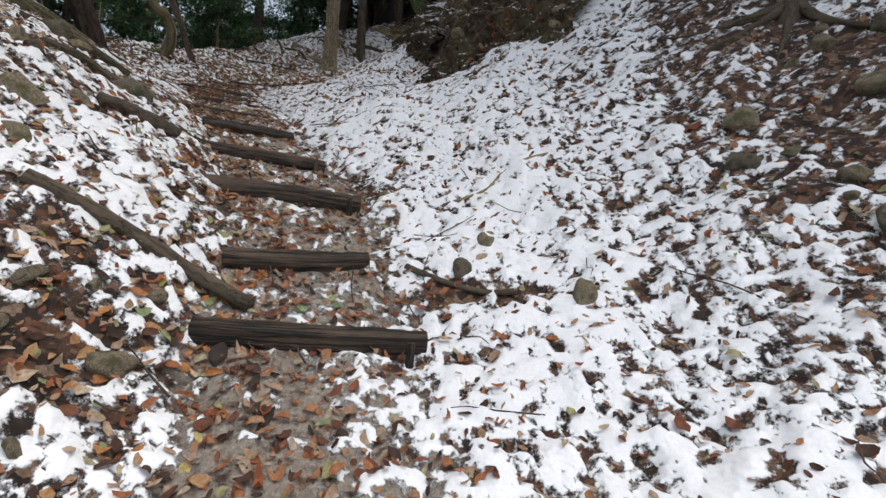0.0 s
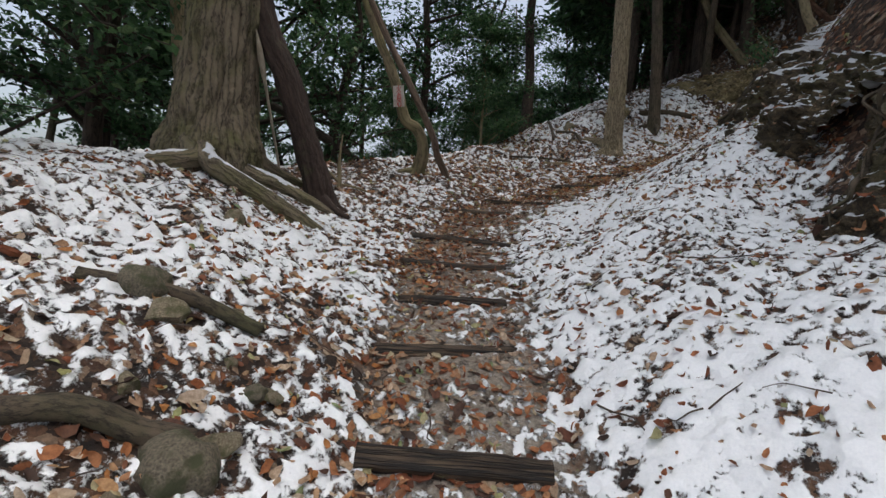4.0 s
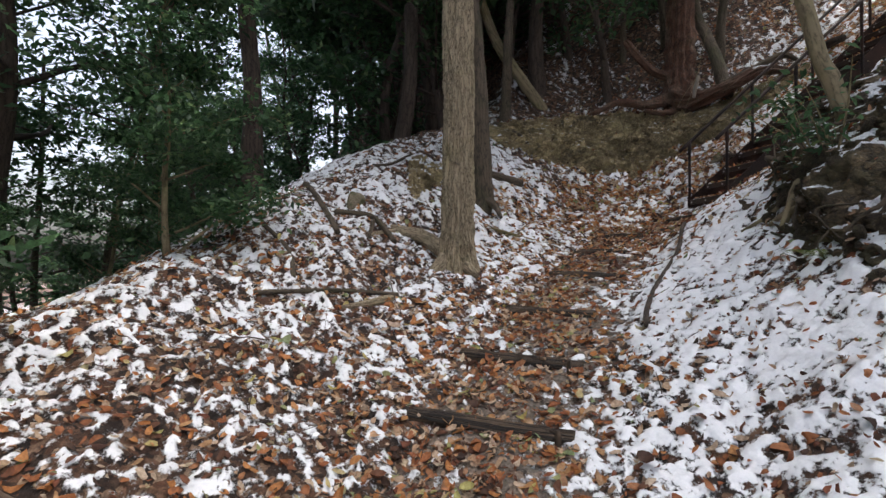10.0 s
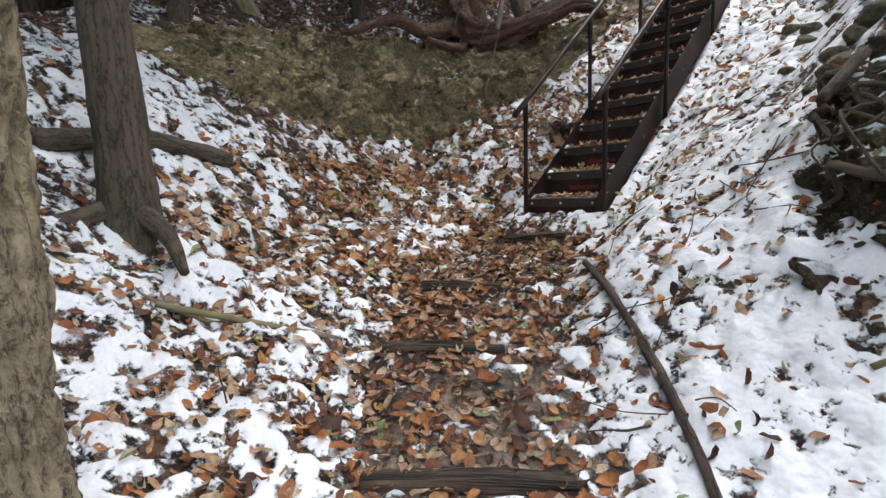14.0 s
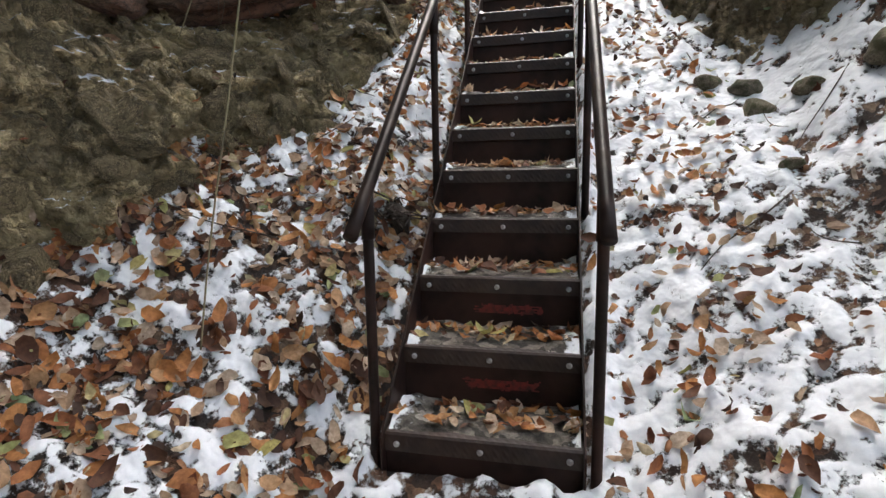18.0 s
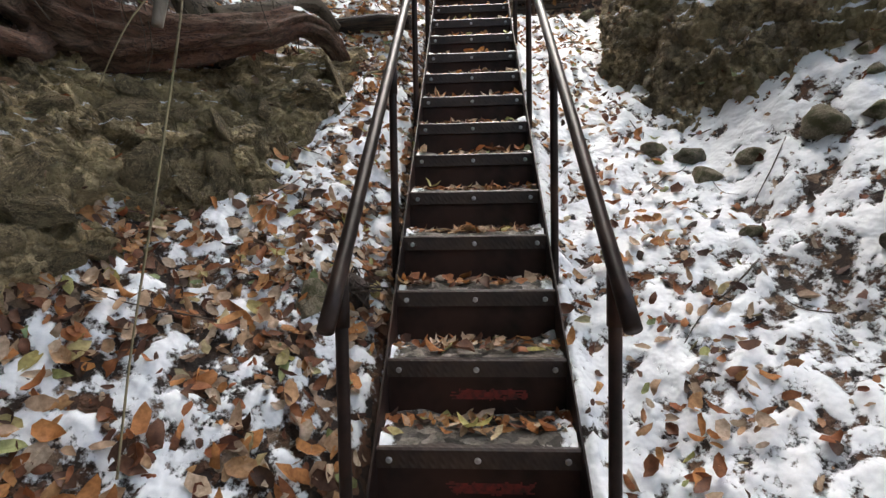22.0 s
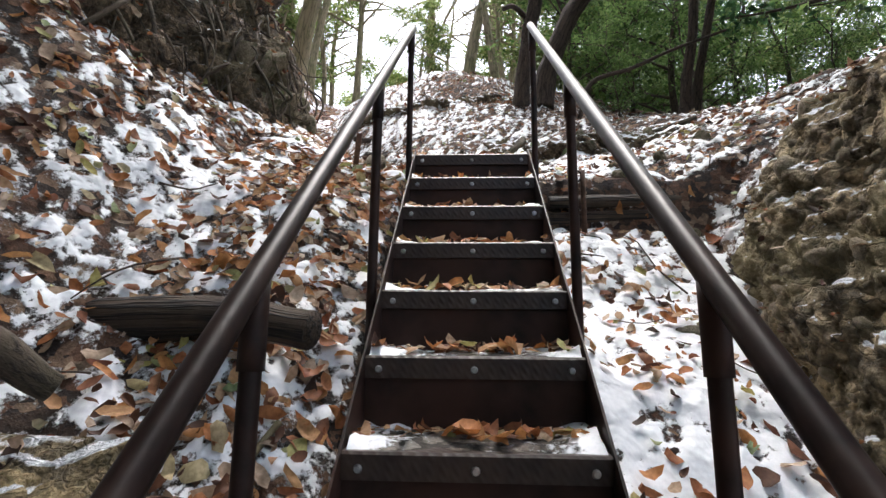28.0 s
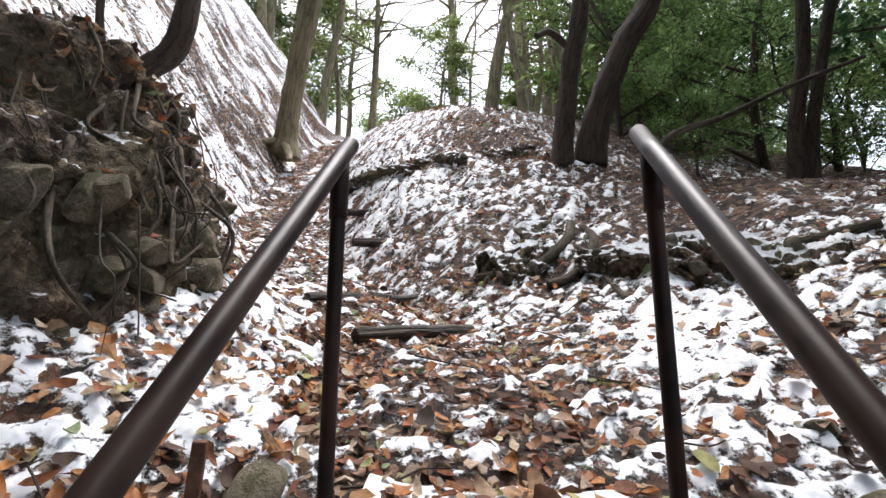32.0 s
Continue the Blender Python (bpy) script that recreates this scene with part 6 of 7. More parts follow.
# ---- retaining boards and pegs at the stair head ----
def stair_head():
    y = 3.72
    t = thing("retaining_log", (0.42, y, 3.0), "dark retaining logs holding the earth beside the stair head", "log")
    for k, (z, r) in enumerate(((0.05, 0.036), (-0.04, 0.04))):
        part("log", tube_mesh("log", [tube([(0.0, 0.02 * k, z, r), (0.5, 0.05, z + 0.02, r), (1.0, 0.12, z + 0.05, r * 0.9)], 30, 14, 0.12, 7.0, k, True, 0.15)], LOGWOOD), None, t)
    part("stake", tube_mesh("stake", [tube([(0.17, -0.08, -0.25, 0.014), (0.17, -0.08, 0.2, 0.014)], 6, 10)], simple("rusty_iron", (0.05, 0.025, 0.015), (0.14, 0.075, 0.045), 50, 0.8)), None, t, "rusty iron stake")
    ring = [(0.135 + 0.03 * math.cos(a), -0.085, 0.17 + 0.03 * math.sin(a), 0.005) for a in np.linspace(0, 2 * math.pi, 17)]
    part("ring", tube_mesh("ring", [tube(ring, 34, 8, cap=False)], STEEL), None, t, "iron ring")
    p = thing("wooden_peg", (-0.62, 3.6, ground_z(-0.62, 3.6)), "short rust-brown wooden peg beside the stair head", "peg")
    part("stem", box_bm(0.028, 0.028, 0.24, (0, 0, 0.09), 0.003, pose(0, 0, 0, 3, 4, 20)), PEGWOOD, p)


stair_head()


# ---- notice board ----
def notice():
    tl, tr, br = Vector((4.40, -5.66, -0.51)), Vector((4.45, -5.455, -0.53)), Vector((4.36, -5.50, -0.82))
    u = (tr - tl)
    w = u.length
    u.normalize()
    v = (br - tr)
    v = (v - u * v.dot(u)).normalized()
    h = 0.285
    n = u.cross(v)
    to_eye = Vector((6.3, -3.8, -1.0)) - tl
    if n.dot(to_eye) < 0:
        n = -n
    m = Matrix((u, -v, n)).transposed().to_4x4()
    m.translation = tl + u * (w / 2) + v * (h / 2)
    sign = thing("notice_board", (0, 0, 0), "small weathered white notice board with red hand-painted characters", "sign")
    sign.matrix_basis = m
    bm = box_bm(w, h, 0.008, (0, 0, 0), 0.0015)
    part("board", bm, BOARD, sign)
    for text, y, s in (("\u706b", 0.092, 0.105), ("\u306e", 0.034, 0.055), ("\u7528", -0.03, 0.11), ("\u5fc3", -0.105, 0.105)):
        cu = bpy.data.curves.new("character", "FONT")
        cu.body = text
        cu.size = s
        cu.align_x, cu.align_y = "CENTER", "CENTER"
        cu.extrude = 0.0008
        cu.offset = 0.0015
        ob = new("character", cu)
        ob.data.materials.append(RED)
        ob.parent = sign
        ob.location = (0.012, y, 0.0052)
    for k in range(7):
        part("small_writing", box_bm(0.01, 0.008, 0.0012, (-0.075, 0.03 - 0.017 * k, 0.0047), 0), BARK_DARK, sign)


notice()


# ---- forest ----
def leaf_cloud(points, size, rnd, flat=0.5, aspect=0.48):
    """Corners and quads of pointed leaves set at the points, with random turns."""
    n = len(points)
    nrm = rnd.normal(size=(n, 3)) * (1 - flat) + np.array([0, 0, 1.0]) * flat
    nrm /= np.linalg.norm(nrm, axis=1)[:, None]
    d = np.cross(nrm, rnd.normal(size=(n, 3)))
    d /= np.linalg.norm(d, axis=1)[:, None] + 1e-9
    s = np.cross(nrm, d)
    L = size * (0.6 + 0.8 * rnd.random(n))[:, None]
    a = points
    v = np.stack([a, a + d * L * 0.5 + s * L * aspect * 0.5 + nrm * L * 0.08, a + d * L - nrm * L * 0.1, a + d * L * 0.5 - s * L * aspect * 0.5 + nrm * L * 0.08], 1).reshape(-1, 3)
    return v, np.arange(4 * n).reshape(-1, 4)


def tree_variant(k, height, radius, limbs, per_limb, leaf, low, reach, bark_mat, leaf_mat, label, clump=0.3):
    """A slender woodland tree: bent trunk, limbs, twigs and a broken crown."""
    rnd = np.random.default_rng(100 + k)
    t = thing("tree", (0, 0, -200), label, "tree", "forest trees")
    lean = rnd.normal(size=2) * (0.2 if k == 9 else 0.09) * height
    kn = [(lean[0] * f ** 1.5 + rnd.normal() * 0.08 * (f > 0), lean[1] * f ** 1.5 + rnd.normal() * 0.08 * (f > 0), -0.3 + (height + 0.3) * f, radius * (1.25 if f == 0 else 1) * (1 - 0.8 * f)) for f in np.linspace(0, 1, 7)]
    line = curve_through(kn, 60)
    part("trunk", tube_mesh("trunk", [tube(kn, 36, 10, 0.08, 4.0, k * 3.0, True, 0.12)], bark_mat), None, t)
    tubes, pts = [], []
    for i in range(limbs):
        f = low + (0.97 - low) * (i + rnd.random()) / limbs
        p = line[int(f * 59)]
        a = rnd.random() * 6.283
        ln = reach * (1.15 - 0.7 * f) * (0.6 + 0.7 * rnd.random())
        d = np.array([math.cos(a), math.sin(a), 0.25 + 0.5 * rnd.random()])
        q = [p[:3], p[:3] + d * ln * 0.5 + rnd.normal(size=3) * 0.1, p[:3] + d * ln * np.array([1, 1, 0.8]) + rnd.normal(size=3) * 0.15]
        r0 = max(p[3] * 0.5, 0.012)
        tubes.append(tube([(*q[0], r0), (*q[1], r0 * 0.6), (*q[2], r0 * 0.25)], 8, 6))
        lim = curve_through(q, 20)
        for s in range(3):
            o = lim[rnd.integers(6, 19)]
            e = o + rnd.normal(size=3) * np.array([0.5, 0.5, 0.25]) * reach * 0.45
            tubes.append(tube([(*o, r0 * 0.35), (*((o + e) / 2 + rnd.normal(size=3) * 0.05), r0 * 0.25), (*e, r0 * 0.12)], 5, 5))
            if per_limb:
                m = per_limb // 5
                along = rnd.random((m, 1)) ** 0.7
                pts.append(o + (e - o) * along + rnd.normal(size=(m, 3)) * clump * np.array([0.75, 0.75, 0.2]))
        if per_limb:
            for c in range(2):
                m = per_limb // 5
                pts.append(lim[rnd.integers(8, 20)] + rnd.normal(size=(m, 3)) * clump * np.array([0.8, 0.8, 0.2]))
    part("branch_work", tube_mesh("branch_work", tubes, bark_mat), None, t)
    if per_limb:
        v, f = leaf_cloud(np.vstack(pts), leaf * 1.1, rnd, 0.6)
        part("crown", mesh_of("crown", v, f, leaf_mat, False), None, t)
    return t


def forest():
    dark = "slender evergreen woodland tree with dark glossy leaves"
    var = [tree_variant(0, 9.5, 0.11, 20, 240, 0.115, 0.16, 2.0, BARK_DARK, EVERGREEN, dark),
           tree_variant(1, 11.0, 0.13, 22, 240, 0.115, 0.22, 2.3, BARK_DARK, EVERGREEN, dark),
           tree_variant(2, 7.0, 0.07, 17, 260, 0.11, 0.10, 1.7, BARK_DARK, EVERGREEN, dark),
           tree_variant(3, 5.0, 0.05, 16, 480, 0.10, 0.05, 1.4, BARK_PALE, EVERGREEN, "young evergreen tree with glossy leaves"),
           tree_variant(4, 13.0, 0.16, 26, 0, 0.1, 0.35, 2.6, BARK_PALE, EVERGREEN, "tall bare pale tree"),
           tree_variant(5, 4.0, 0.035, 16, 480, 0.09, 0.05, 1.3, BARK_PALE, PALEGREEN, "young yellow-green understorey tree", 0.25),
           tree_variant(6, 10.0, 0.10, 16, 200, 0.11, 0.4, 2.2, ROOT, EVERGREEN, "brown leaning woodland tree with thin crown"),
           tree_variant(7, 5.5, 0.05, 16, 230, 0.085, 0.06, 1.7, BARK_DARK, LITGREEN, "young evergreen tree with leaves coloured as if lit", 0.35),
           tree_variant(8, 11.0, 0.13, 26, 520, 0.3, 0.45, 2.8, BARK_DARK, EVERGREEN, "tall evergreen with a high dense crown, added for shade", 0.45),
           tree_variant(9, 8.5, 0.065, 14, 200, 0.11, 0.5, 2.0, ROOT, EVERGREEN, "thin brown leaning woodland tree", 0.4),
           tree_variant(10, 11.0, 0.15, 24, 420, 0.28, 0.5, 4.4, BARK_DARK, EVERGREEN, "evergreen oak with a broad crown, added to shade the hollow", 0.7)]
    rnd = np.random.default_rng(42)
    spots = []
    # oaks added so that their broad crowns shade the hollow
    for x, y, turn, s in ((-3.5, -0.9, 10, 1.0), (-3.6, 1.6, 130, 1.0), (-4.2, -2.9, 250, 1.05), (4.4, 1.4, 60, 0.95), (-1.6, -5.6, 200, 0.95), (-4.4, 4.2, 300, 1.0), (-5.6, 0.2, 20, 1.1), (-6.0, -3.0, 90, 1.1)):
        spots.append((x, y))
        ob = copy_thing(var[10], pose(x, y, land([x], [y])[0][0] - 0.05, 0, 0, turn) @ Matrix.Diagonal((s, s, s, 1)))
        ob.scale = (s, s, s)

    def scatter(n, x0, x1, y0, y1, kinds, gap=1.1, lo=0.85, hi=1.25):
        made = tries = 0
        while made < n and tries < n * 30:
            tries += 1
            x, y = x0 + (x1 - x0) * rnd.random(), y0 + (y1 - y0) * rnd.random()
            h, o = land([x], [y])
            if abs(o[0]) < 2.6 or any((x - a) ** 2 + (y - b) ** 2 < gap * gap for a, b in spots):
                continue
            spots.append((x, y))
            k = kinds[rnd.integers(0, len(kinds))]
            s = lo + (hi - lo) * rnd.random()
            ob = copy_thing(var[k], pose(x, y, h[0] - 0.05, rnd.normal() * 4, rnd.normal() * 4, rnd.random() * 360) @ Matrix.Diagonal((s, s, s, 1)))
            ob.scale = (s, s, s)
            made += 1

    # below the ridge on the valley side
    scatter(24, -6, 9, -13, -7.2, [0, 0, 1, 2, 2, 6], 1.1)
    scatter(30, -14, 12, -24, -13, [0, 1, 1, 2], 1.5, 1.0, 1.5)
    # up the valley behind the ridge
    scatter(26, -12, -2.0, -9, -3.0, [0, 9, 9, 2, 6, 9], 0.7)
    scatter(18, -26, -10, -16, 4, [0, 1, 1], 1.8, 1.1, 1.6)
    scatter(18, -9, 2, -11, -5.6, [3], 0.75, 0.3, 0.6)
    # slope above the rock wall
    scatter(24, -9, -2.7, -3.2, 3, [6, 2, 0, 2, 6], 0.9)
    scatter(7, -9, -3.2, 3, 8, [6, 4, 2], 1.2)
    # high canopy, mostly out of view, added to shade the dim hillside and the hill inside the bend
    scatter(32, -10, -2.9, -4, 5, [8, 8, 2], 0.9, 1.0, 1.4)
    scatter(12, -8, -2.8, -2.5, 2.5, [9, 2, 9], 0.6, 0.6, 1.0)
    scatter(5, 7.0, 11, 3.0, 8, [8], 1.6)
    scatter(16, -8, -2.9, -4, 3.5, [8], 0.7, 0.9, 1.2)
    # beyond the stair head: bright gap in the middle, green on the right
    scatter(17, 2.4, 11, 8.4, 15, [7, 7, 5, 7], 0.9)
    scatter(4, 1.6, 3.2, 9.5, 15, [7, 5], 0.8)
    scatter(18, 3, 14, 13, 26, [7, 1, 7, 5], 1.2, 1.0, 1.6)
    scatter(5, -5.5, -2.8, 10.8, 13.5, [5], 0.7)
    # far trees in pale bark and leaf colours, in place of haze
    scatter(22, -14, 3, 14, 34, [4, 4, 4, 4, 5], 1.2)
    scatter(16, -9, 4, 17, 34, [5, 4, 5], 1.0, 1.3, 2.3)
    scatter(10, -9, -4.2, 7, 13, [4, 6, 5, 9], 0.9, 0.7, 1.0)
    scatter(12, -10, -3.4, 8, 20, [4, 6, 5, 4], 1.3)
    scatter(12, 2, 10, 7.4, 10.5, [7], 0.7, 0.3, 0.5)
    # hill inside the bend
    scatter(10, 4.0, 12, 3.5, 7.5, [7, 2, 7, 6], 1.2)
    scatter(8, 9, 16, -8, -4.5, [0, 2, 6], 1.3)
    for v in var:
        for o in (v, *v.children_recursive):
            bpy.data.objects.remove(o)


forest()


def shrub():
    rnd = np.random.default_rng(5)
    x, y = 2.35, -0.75
    z = ground_z(x, y)
    t = thing("shrub", (x, y, z), "small evergreen shrub leaning over the snowy bank", "shrub")
    stems, pts = [], []
    for k in range(9):
        e = np.array([rnd.normal() * 0.22, -0.25 - 0.3 * rnd.random(), 0.30 + 0.35 * rnd.random()])
        stems.append(tube([(0, 0, -0.05, 0.008), (*(e * 0.5 + rnd.normal(size=3) * 0.04), 0.006), (*e, 0.002)], 8, 6))
        pts.append(e * (0.55 + 0.5 * rnd.random((26, 1))) + rnd.normal(size=(26, 3)) * 0.06)
    part("stem", tube_mesh("stem", stems, BARK_PALE), None, t)
    v, f = leaf_cloud(np.vstack(pts), 0.075, rnd, 0.6, 0.4)
    part("foliage", mesh_of("foliage", v, f, EVERGREEN, False), None, t)
    x, y = 2.75, -1.28
    t = thing("fern", (x, y, ground_z(x, y)), "small bright green fern in the rocky bank", "fern")
    for k in range(7):
        a = k * 0.9 + 0.3
        ln = 0.2 + 0.08 * rnd.random()
        s = np.linspace(0.1, 1, 14)
        rib = np.stack([np.cos(a) * ln * s, np.sin(a) * ln * s, 0.16 * s - 0.17 * s ** 2.4 + 0.02], 1)
        side = np.array([-math.sin(a), math.cos(a), 0])
        v = []
        for p, q in zip(rib, s):
            w = 0.055 * (1 - q) ** 0.6 + 0.004
            for sg in (-1, 1):
                o = p + side * sg * w
                v += [p, p + (o - p) * 0.5 + np.array([0, 0, 0.004]) + rib[-1] * 0.03, o, p + (o - p) * 0.5 - rib[-1] * 0.03]
        part("frond", mesh_of("frond", np.array(v), np.arange(len(v)).reshape(-1, 4), PALEGREEN, False), None, t)


shrub()


# ---- fallen leaves ----
def lie_on(x, y, rnd, on_snow):
    """Which of the spots keep their leaf, and the surface under them: on bare litter all, on snow a share."""
    e = 0.03
    h, o = land(x, y)
    hx = (land(x + e, y)[0] - h) / e
    hy = (land(x, y + e)[0] - h) / e
    s = snow_depth(x, y, o, np.hypot(hx, hy))
    keep = rnd.random(len(x)) < on_snow + (1 - on_snow) * smooth(0.58, 0.42, s)
    z = h + relief(x, y, o) + snow_lift(x, y, s)
    nrm = np.stack([-hx, -hy, np.ones(len(x))], 1)
    nrm /= np.linalg.norm(nrm, axis=1)[:, None]
    return keep, np.stack([x, y, z], 1), nrm


def litter(name, count, seed, density, label, size=0.075, on_snow=0.2, mat=None, tilt=0.2):
    """Fallen leaves lying on ground and snow, placed by how thickly they fall at a spot."""
    rnd = np.random.default_rng(seed)
    m = count * 3
    i = rnd.integers(0, len(_t) - 1, m)
    f = rnd.random((m, 1))
    c = _t[i, :2] + (_t[i + 1, :2] - _t[i, :2]) * f
    off, side = density(rnd, m)
    xy = c + _nor[i] * off[:, None] + rnd.normal(size=(m, 2)) * 0.05
    keep = (np.abs(xy[:, 0]) > 0.36) | (xy[:, 1] < -0.12) | (xy[:, 1] > 3.62)
    clump = 0.5 + 0.5 * fbm(np.stack([xy[:, 0], xy[:, 1], np.full(len(xy), seed * 3.3)], 1) * 1.6, 2)
    keep &= rnd.random(len(xy)) < np.clip(clump + 0.25, 0.12, 1)
    seg = _len[i]
    keep &= rnd.random(len(xy)) < seg / seg.max()
    xy = xy[keep]
    keep, at, nrm = lie_on(xy[:, 0], xy[:, 1], rnd, on_snow)
    at, nrm = at[keep][:count], nrm[keep][:count]
    at = at + nrm * (0.004 + 0.014 * rnd.random((len(at), 1)) ** 2)
    place_leaves(name, at, nrm, rnd, size, label, tilt, mat)


def place_leaves(name, at, nrm, rnd, size, label, tilt=0.3, mat=None):
    """Oval leaves with a midrib, gently folded and curled, some torn or toothed."""
    n = len(at)
    nrm = nrm + rnd.normal(size=(n, 3)) * tilt
    nrm /= np.linalg.norm(nrm, axis=1)[:, None]
    d = np.cross(nrm, rnd.normal(size=(n, 3)))
    d /= np.linalg.norm(d, axis=1)[:, None] + 1e-9
    s = np.cross(nrm, d)
    L = (size * (0.5 + 0.8 * rnd.random(n)))[:, None]
    Wd = L * (0.3 + 0.42 * rnd.random(n))[:, None]
    curl = (rnd.normal(size=n) * 0.2 + 0.06)[:, None]
    fold = (rnd.normal(size=n) * 0.2 + 0.08)[:, None]
    torn = 1 - 0.5 * rnd.random((n, 2)) ** 3
    fat = (rnd.random(n) * 0.16 - 0.08)[:, None]
    rows = []
    for along, wide in ((-0.5, 0.0), (-0.3, 0.78), (0.04, 1.0), (0.34, 0.66), (0.5, 0.0)):
        c = at + d * L * (along + (fat if 0 < wide < 1 else 0)) + nrm * L * curl * (4 * along * along)
        if wide == 0:
            rows.append(c)
        else:
            w = s * Wd * 0.5 * wide
            up = nrm * Wd * fold * wide
            rows += [c - w * torn[:, :1] + up, c, c + w * torn[:, 1:] + up]
    v = np.stack(rows, 1) + rnd.normal(size=(n, 11, 3)) * (0.032 * L)[:, :, None]
    v = v.reshape(-1, 3)
    tri = np.array([(0, 2, 1), (0, 3, 2), (1, 2, 5), (1, 5, 4), (2, 3, 6), (2, 6, 5), (4, 5, 8), (4, 8, 7), (5, 6, 9), (5, 9, 8), (7, 8, 10), (8, 9, 10)])
    f = (np.arange(n)[:, None, None] * 11 + tri[None]).reshape(-1, 3)
    me = mesh_of(name, v, f, mat or LITTER)
    return tagged(new(name, me), label, "leaves", kind="stuff")


def area_litter(name, x0, x1, y0, y1, count, seed, label, size=0.064, on_snow=0.35):
    """Leaves drifted over one piece of ground."""
    rnd = np.random.default_rng(seed)
    x, y = x0 + (x1 - x0) * rnd.random(count), y0 + (y1 - y0) * rnd.random(count)
    k = 0.5 + 0.5 * fbm(np.stack([x, y, np.full(count, seed * 1.7)], 1) * 2.2, 2)
    keep = rnd.random(count) < np.clip(k + 0.35, 0.1, 1)
    x, y = x[keep], y[keep]
    keep, at, nrm = lie_on(x, y, rnd, on_snow)
    at, nrm = at[keep], nrm[keep]
    at = at + nrm * (0.005 + 0.02 * rnd.random((len(at), 1)))
    place_leaves(name, at, nrm, rnd, size, label, 0.25, AUTUMN)


def leaves_everywhere():
    litter("trail_leaves", 24000, 1, lambda r, n: (r.normal(size=n) * 0.38 + 0.12, 0), "brown and orange fallen leaves trodden into the trail", 0.062, 0.3, None, 0.15)
    litter("bank_leaves", 60000, 2, lambda r, n: ((r.random(n) - 0.5) * 6.4, 0), "scattered brown and tan leaves on snow", 0.057, 0.36, None, 0.38)
    litter("hollow_leaves", 20000, 3, lambda r, n: (0.2 + np.abs(r.normal(size=n)) * 1.1, 0), "drifts of orange and brown leaves", 0.060, 0.2, AUTUMN, 0.32)
    litter("slope_leaves", 12000, 4, lambda r, n: ((r.random(n) - 0.5) * 13, 0), "sparse fallen leaves on the slopes", 0.09, 0.15)
    litter("leaf_crumbs", 40000, 5, lambda r, n: ((r.random(n) - 0.5) * 5.4, 0), "small dark crumbs of leaves on the snow", 0.036, 0.6)
    area_litter("drifted_leaves", -1.5, -0.36, -2.4, 1.0, 4300, 21, "deep drift of tan and orange leaves below the rock wall", 0.074, 0.12)
    area_litter("drifted_leaves", -0.95, -0.35, 0.6, 3.6, 1700, 22, "leaves caught along the side of the stair", 0.068, 0.5)
    area_litter("drifted_leaves", 0.34, 1.0, -0.2, 3.6, 900, 23, "leaves caught along the side of the stair", 0.066, 0.5)
    area_litter("drifted_leaves", -2.2, -0.5, 2.4, 4.6, 1900, 24, "leaves scattered over the snow by the stair head", 0.068, 0.25)
    area_litter("drifted_leaves", -0.5, 1.6, -2.9, -0.3, 2600, 25, "deep leaves on the trail below the stair", 0.064, 0.08)
    area_litter("drifted_leaves", 1.2, 3.4, -3.9, -2.2, 1900, 28, "orange leaves heaped along the trail by the grey tree", 0.066, 0.06)
    area_litter("drifted_leaves", 0.0, 3.6, -6.4, -3.9, 2200, 29, "rust-brown leaves strewn over the snowy slope by the grey tree", 0.066, 0.3)
    area_litter("drifted_leaves", -1.9, -1.1, -1.2, 0.6, 900, 30, "orange leaves gathered at the foot of the rock wall", 0.07, 0.5)
    area_litter("drifted_leaves", -0.8, 0.6, 3.75, 6.2, 700, 26, "leaves trodden into the trail above the stair")
    area_litter("drifted_leaves", 0.4, 2.2, 3.5, 5.2, 500, 27, "leaves scattered over the snowy ledge beside the stair head")


def twigs():
    """Thin fallen twigs strewn over the ground beside the trail."""
    r = np.random.default_rng(61)
    tubes = []
    for k in range(420):
        i = r.integers(0, len(_t))
        c = _t[i, :2] + _nor[i] * r.normal() * 1.6
        if abs(c[0]) < 0.5 and -0.3 < c[1] < 3.8:
            continue
        a, ln = r.random() * 6.283, 0.12 + 0.35 * r.random() ** 2
        d = np.array([math.cos(a), math.sin(a)]) * ln
        s = 0.002 + 0.003 * r.random()
        pts = [c + d * f + r.normal(size=2) * 0.012 for f in (-0.5, -0.1, 0.25, 0.5)]
        tubes.append(tube([(p[0], p[1], ground_z(p[0], p[1]) + 0.03 + 0.02 * r.random(), s * (1.1 - 0.2 * m)) for m, p in enumerate(pts)], 7, 5))
    tagged(new("fallen_twigs", tube_mesh("fallen_twigs", tubes, BARK_DARK)), "thin dark twigs strewn over snow and leaves", "twigs", kind="stuff")


twigs()
leaves_everywhere()


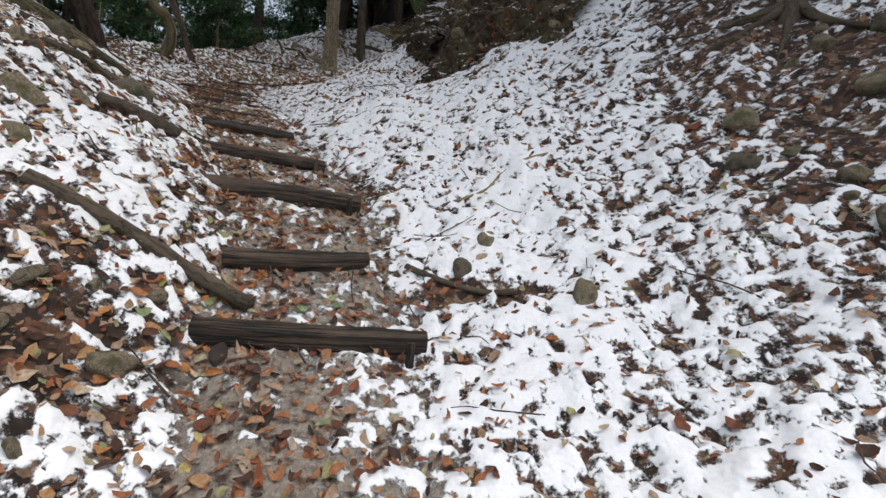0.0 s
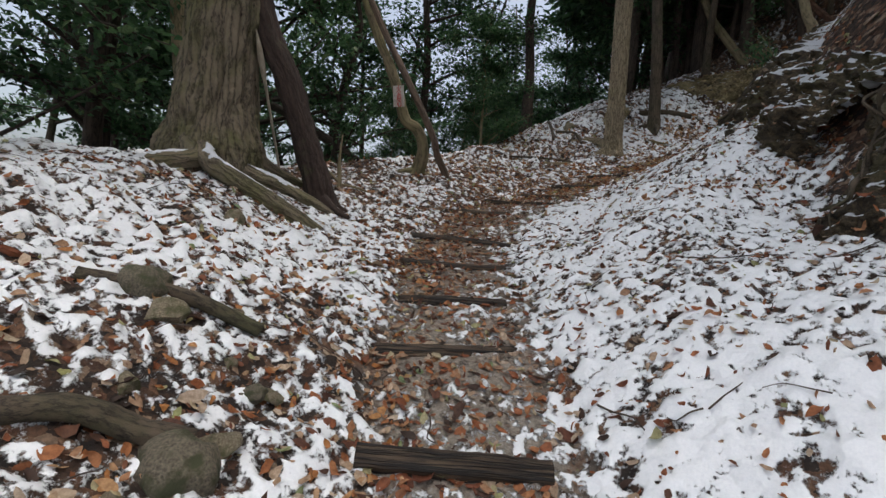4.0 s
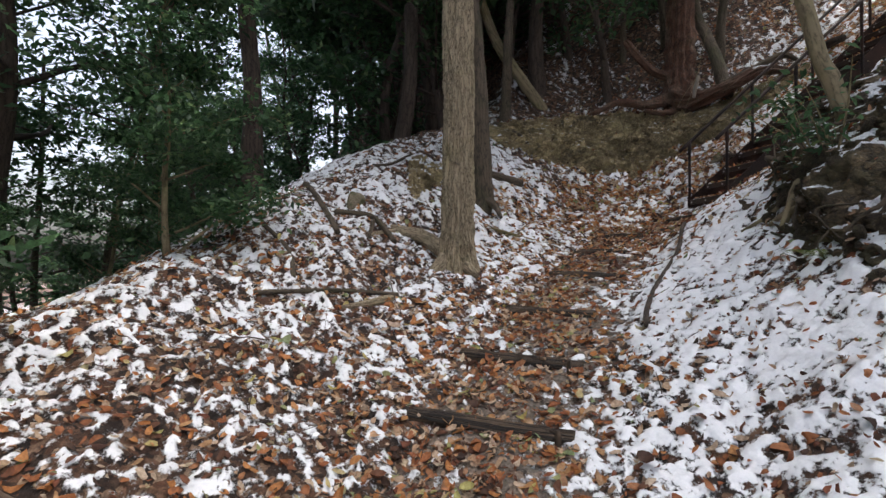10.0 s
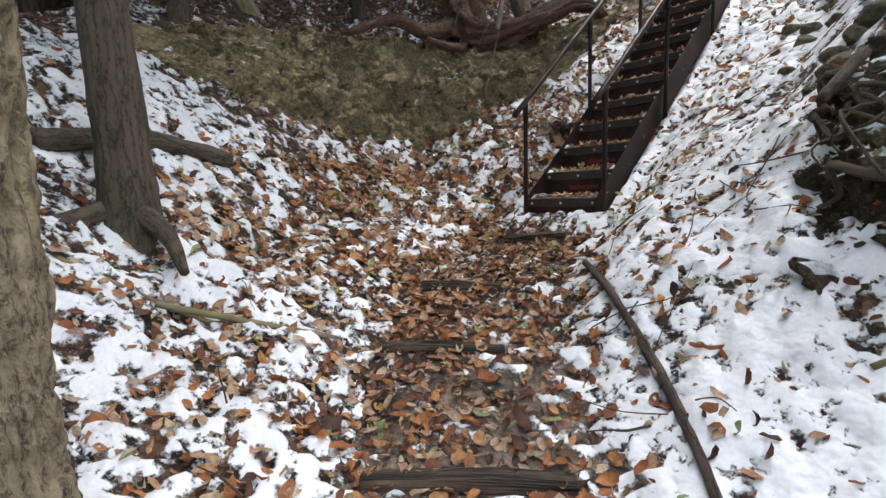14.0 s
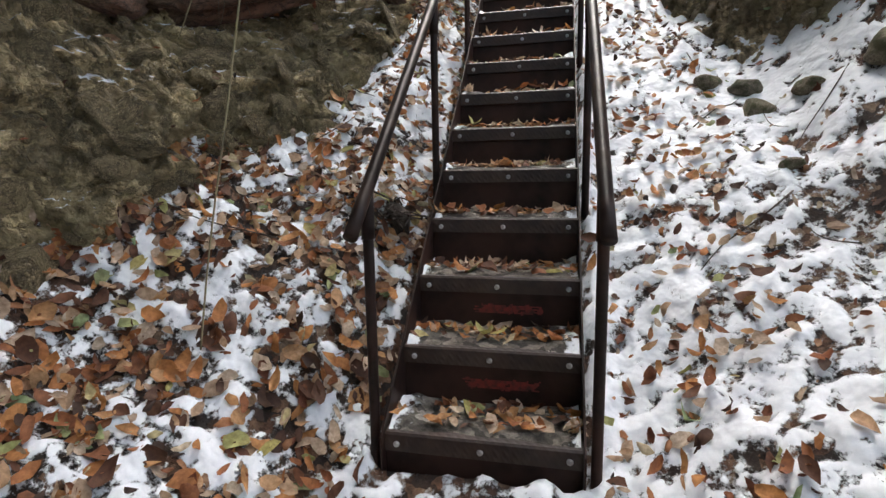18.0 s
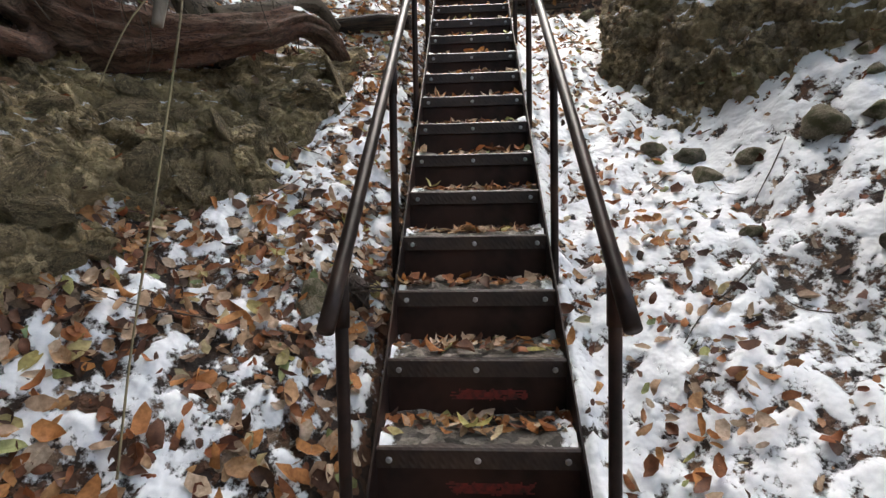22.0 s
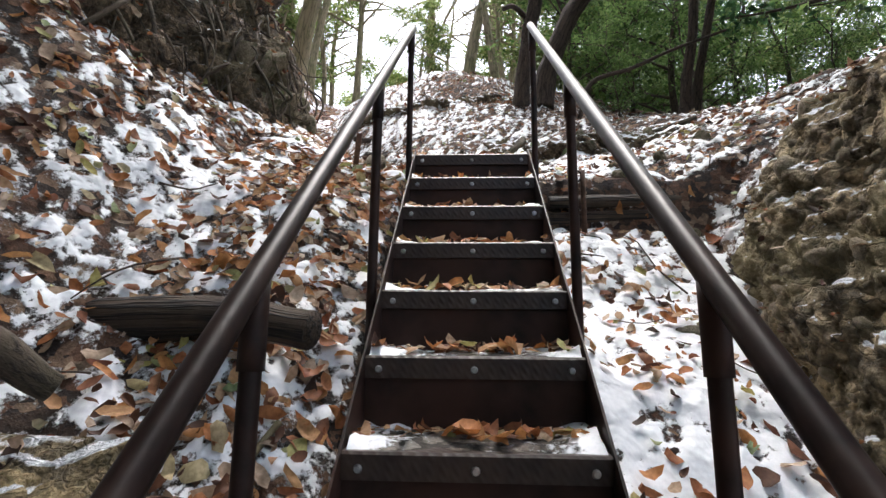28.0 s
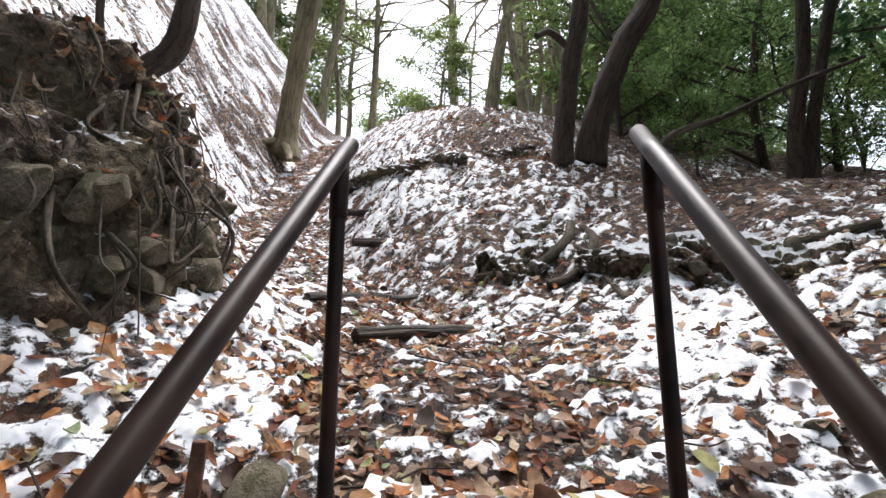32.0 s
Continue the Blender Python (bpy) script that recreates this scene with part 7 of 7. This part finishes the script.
def brow_leaves():
    """Leaves lodged on ledges and brows of the rock and earth faces."""
    rnd = np.random.default_rng(71)
    for pts, n, size, lab in ((OUT_P.reshape(-1, _rows, 3)[:, 94:110], 420, 0.06, "brown leaves lying on the brow of the outcrop"),
                              (OUT_P.reshape(-1, _rows, 3)[:, 5:94], 160, 0.05, "leaves caught on ledges of the outcrop"),
                              (_cl[:, 96:111], 500, 0.07, "brown leaves lying on the brow of the rock wall"),
                              (_cl[:, 4:90], 130, 0.055, "leaves caught on ledges of the rock wall"),
                              (RB_P.reshape(-1, 72, 3)[:, 4:70], 700, 0.06, "brown leaves caught among the stones of the bank"),
                              (EB_P.reshape(-1, 102, 3)[:, 2:100], 1100, 0.075, "brown leaves lying over the earth bank"),
                              (MOUND_P.reshape(-1, 92, 3)[:, 60:90], 420, 0.07, "brown leaves lying on the earth mound"),
                              (MOUND_P.reshape(-1, 92, 3)[:, 2:60], 220, 0.055, "brown leaves lodged in the side of the earth mound")):
        q = pts.reshape(-1, 3)
        at = q[rnd.integers(0, len(q), n)] + np.array([0, 0, 0.012]) + rnd.normal(size=(n, 3)) * 0.01
        place_leaves("brow_leaves", at, np.tile([0.0, -0.25, 0.9], (n, 1)), rnd, size, lab, 0.4)


brow_leaves()


def stair_litter():
    """Ice, snow and leaves lying on each tread."""
    rnd = np.random.default_rng(9)
    for k in range(STEPS):
        z = k * RISE + 0.037
        y0, y1 = k * RUN + 0.012, k * RUN + RUN + 0.006
        nx, ny = 40, 14
        X, Y = np.meshgrid(np.linspace(-0.292, 0.292, nx), np.linspace(y0, y1, ny), indexing="ij")
        p = np.stack([X.ravel(), Y.ravel(), np.full(X.size, k * 2.7)], 1)
        back = (p[:, 1] - y0) / (y1 - y0)
        edge = np.abs(p[:, 0]) / 0.292
        lump = 0.5 + 0.5 * fbm(p * 9, 2)
        d = (0.012 + 0.035 * edge ** 3 + 0.012 * back) * lump * smooth(0, 0.18, back)
        i = np.arange(nx - 1)[:, None] * ny
        j = np.arange(ny - 1)[None, :]
        f = np.stack([i + j, i + ny + j, i + ny + j + 1, i + j + 1], -1).reshape(-1, 4)
        me = mesh_of("tread_snow", np.stack([p[:, 0], p[:, 1], z - 0.003 + d], 1), f, TREADSNOW)
        float_layer(me, "snow", 0.10 + 0.55 * edge ** 4 + 0.25 * (lump - 0.5) + 0.05 * back + 0.42 * float(smooth(6, 13, k)))
        tagged(new("tread_snow", me), "grey ice, grit and snow lying on a steel tread", "snow", "tread snow")
    n = 1150
    k = np.minimum((STEPS * rnd.random(n) ** 1.15).astype(int), STEPS - 1)
    x = np.clip(rnd.normal(size=n) * 0.2, -0.28, 0.28)
    yy = 0.05 + 0.16 * rnd.random(n)
    at = np.stack([x, k * RUN + yy, k * RISE + 0.052 + 0.012 * rnd.random(n)], 1)
    place_leaves("tread_leaves", at, np.tile([0, -0.1, 1.0], (n, 1)), rnd, 0.066, "curled brown leaves gathered on the stair treads", 0.3, AUTUMN)


TREADSNOW = ground_material(((0.07, 0.062, 0.052), (0.15, 0.135, 0.115), (0.25, 0.22, 0.185), (0.36, 0.32, 0.27), (0.5, 0.46, 0.42)))
TREADSNOW.name = "tread_snow_and_grit"
stair_litter()
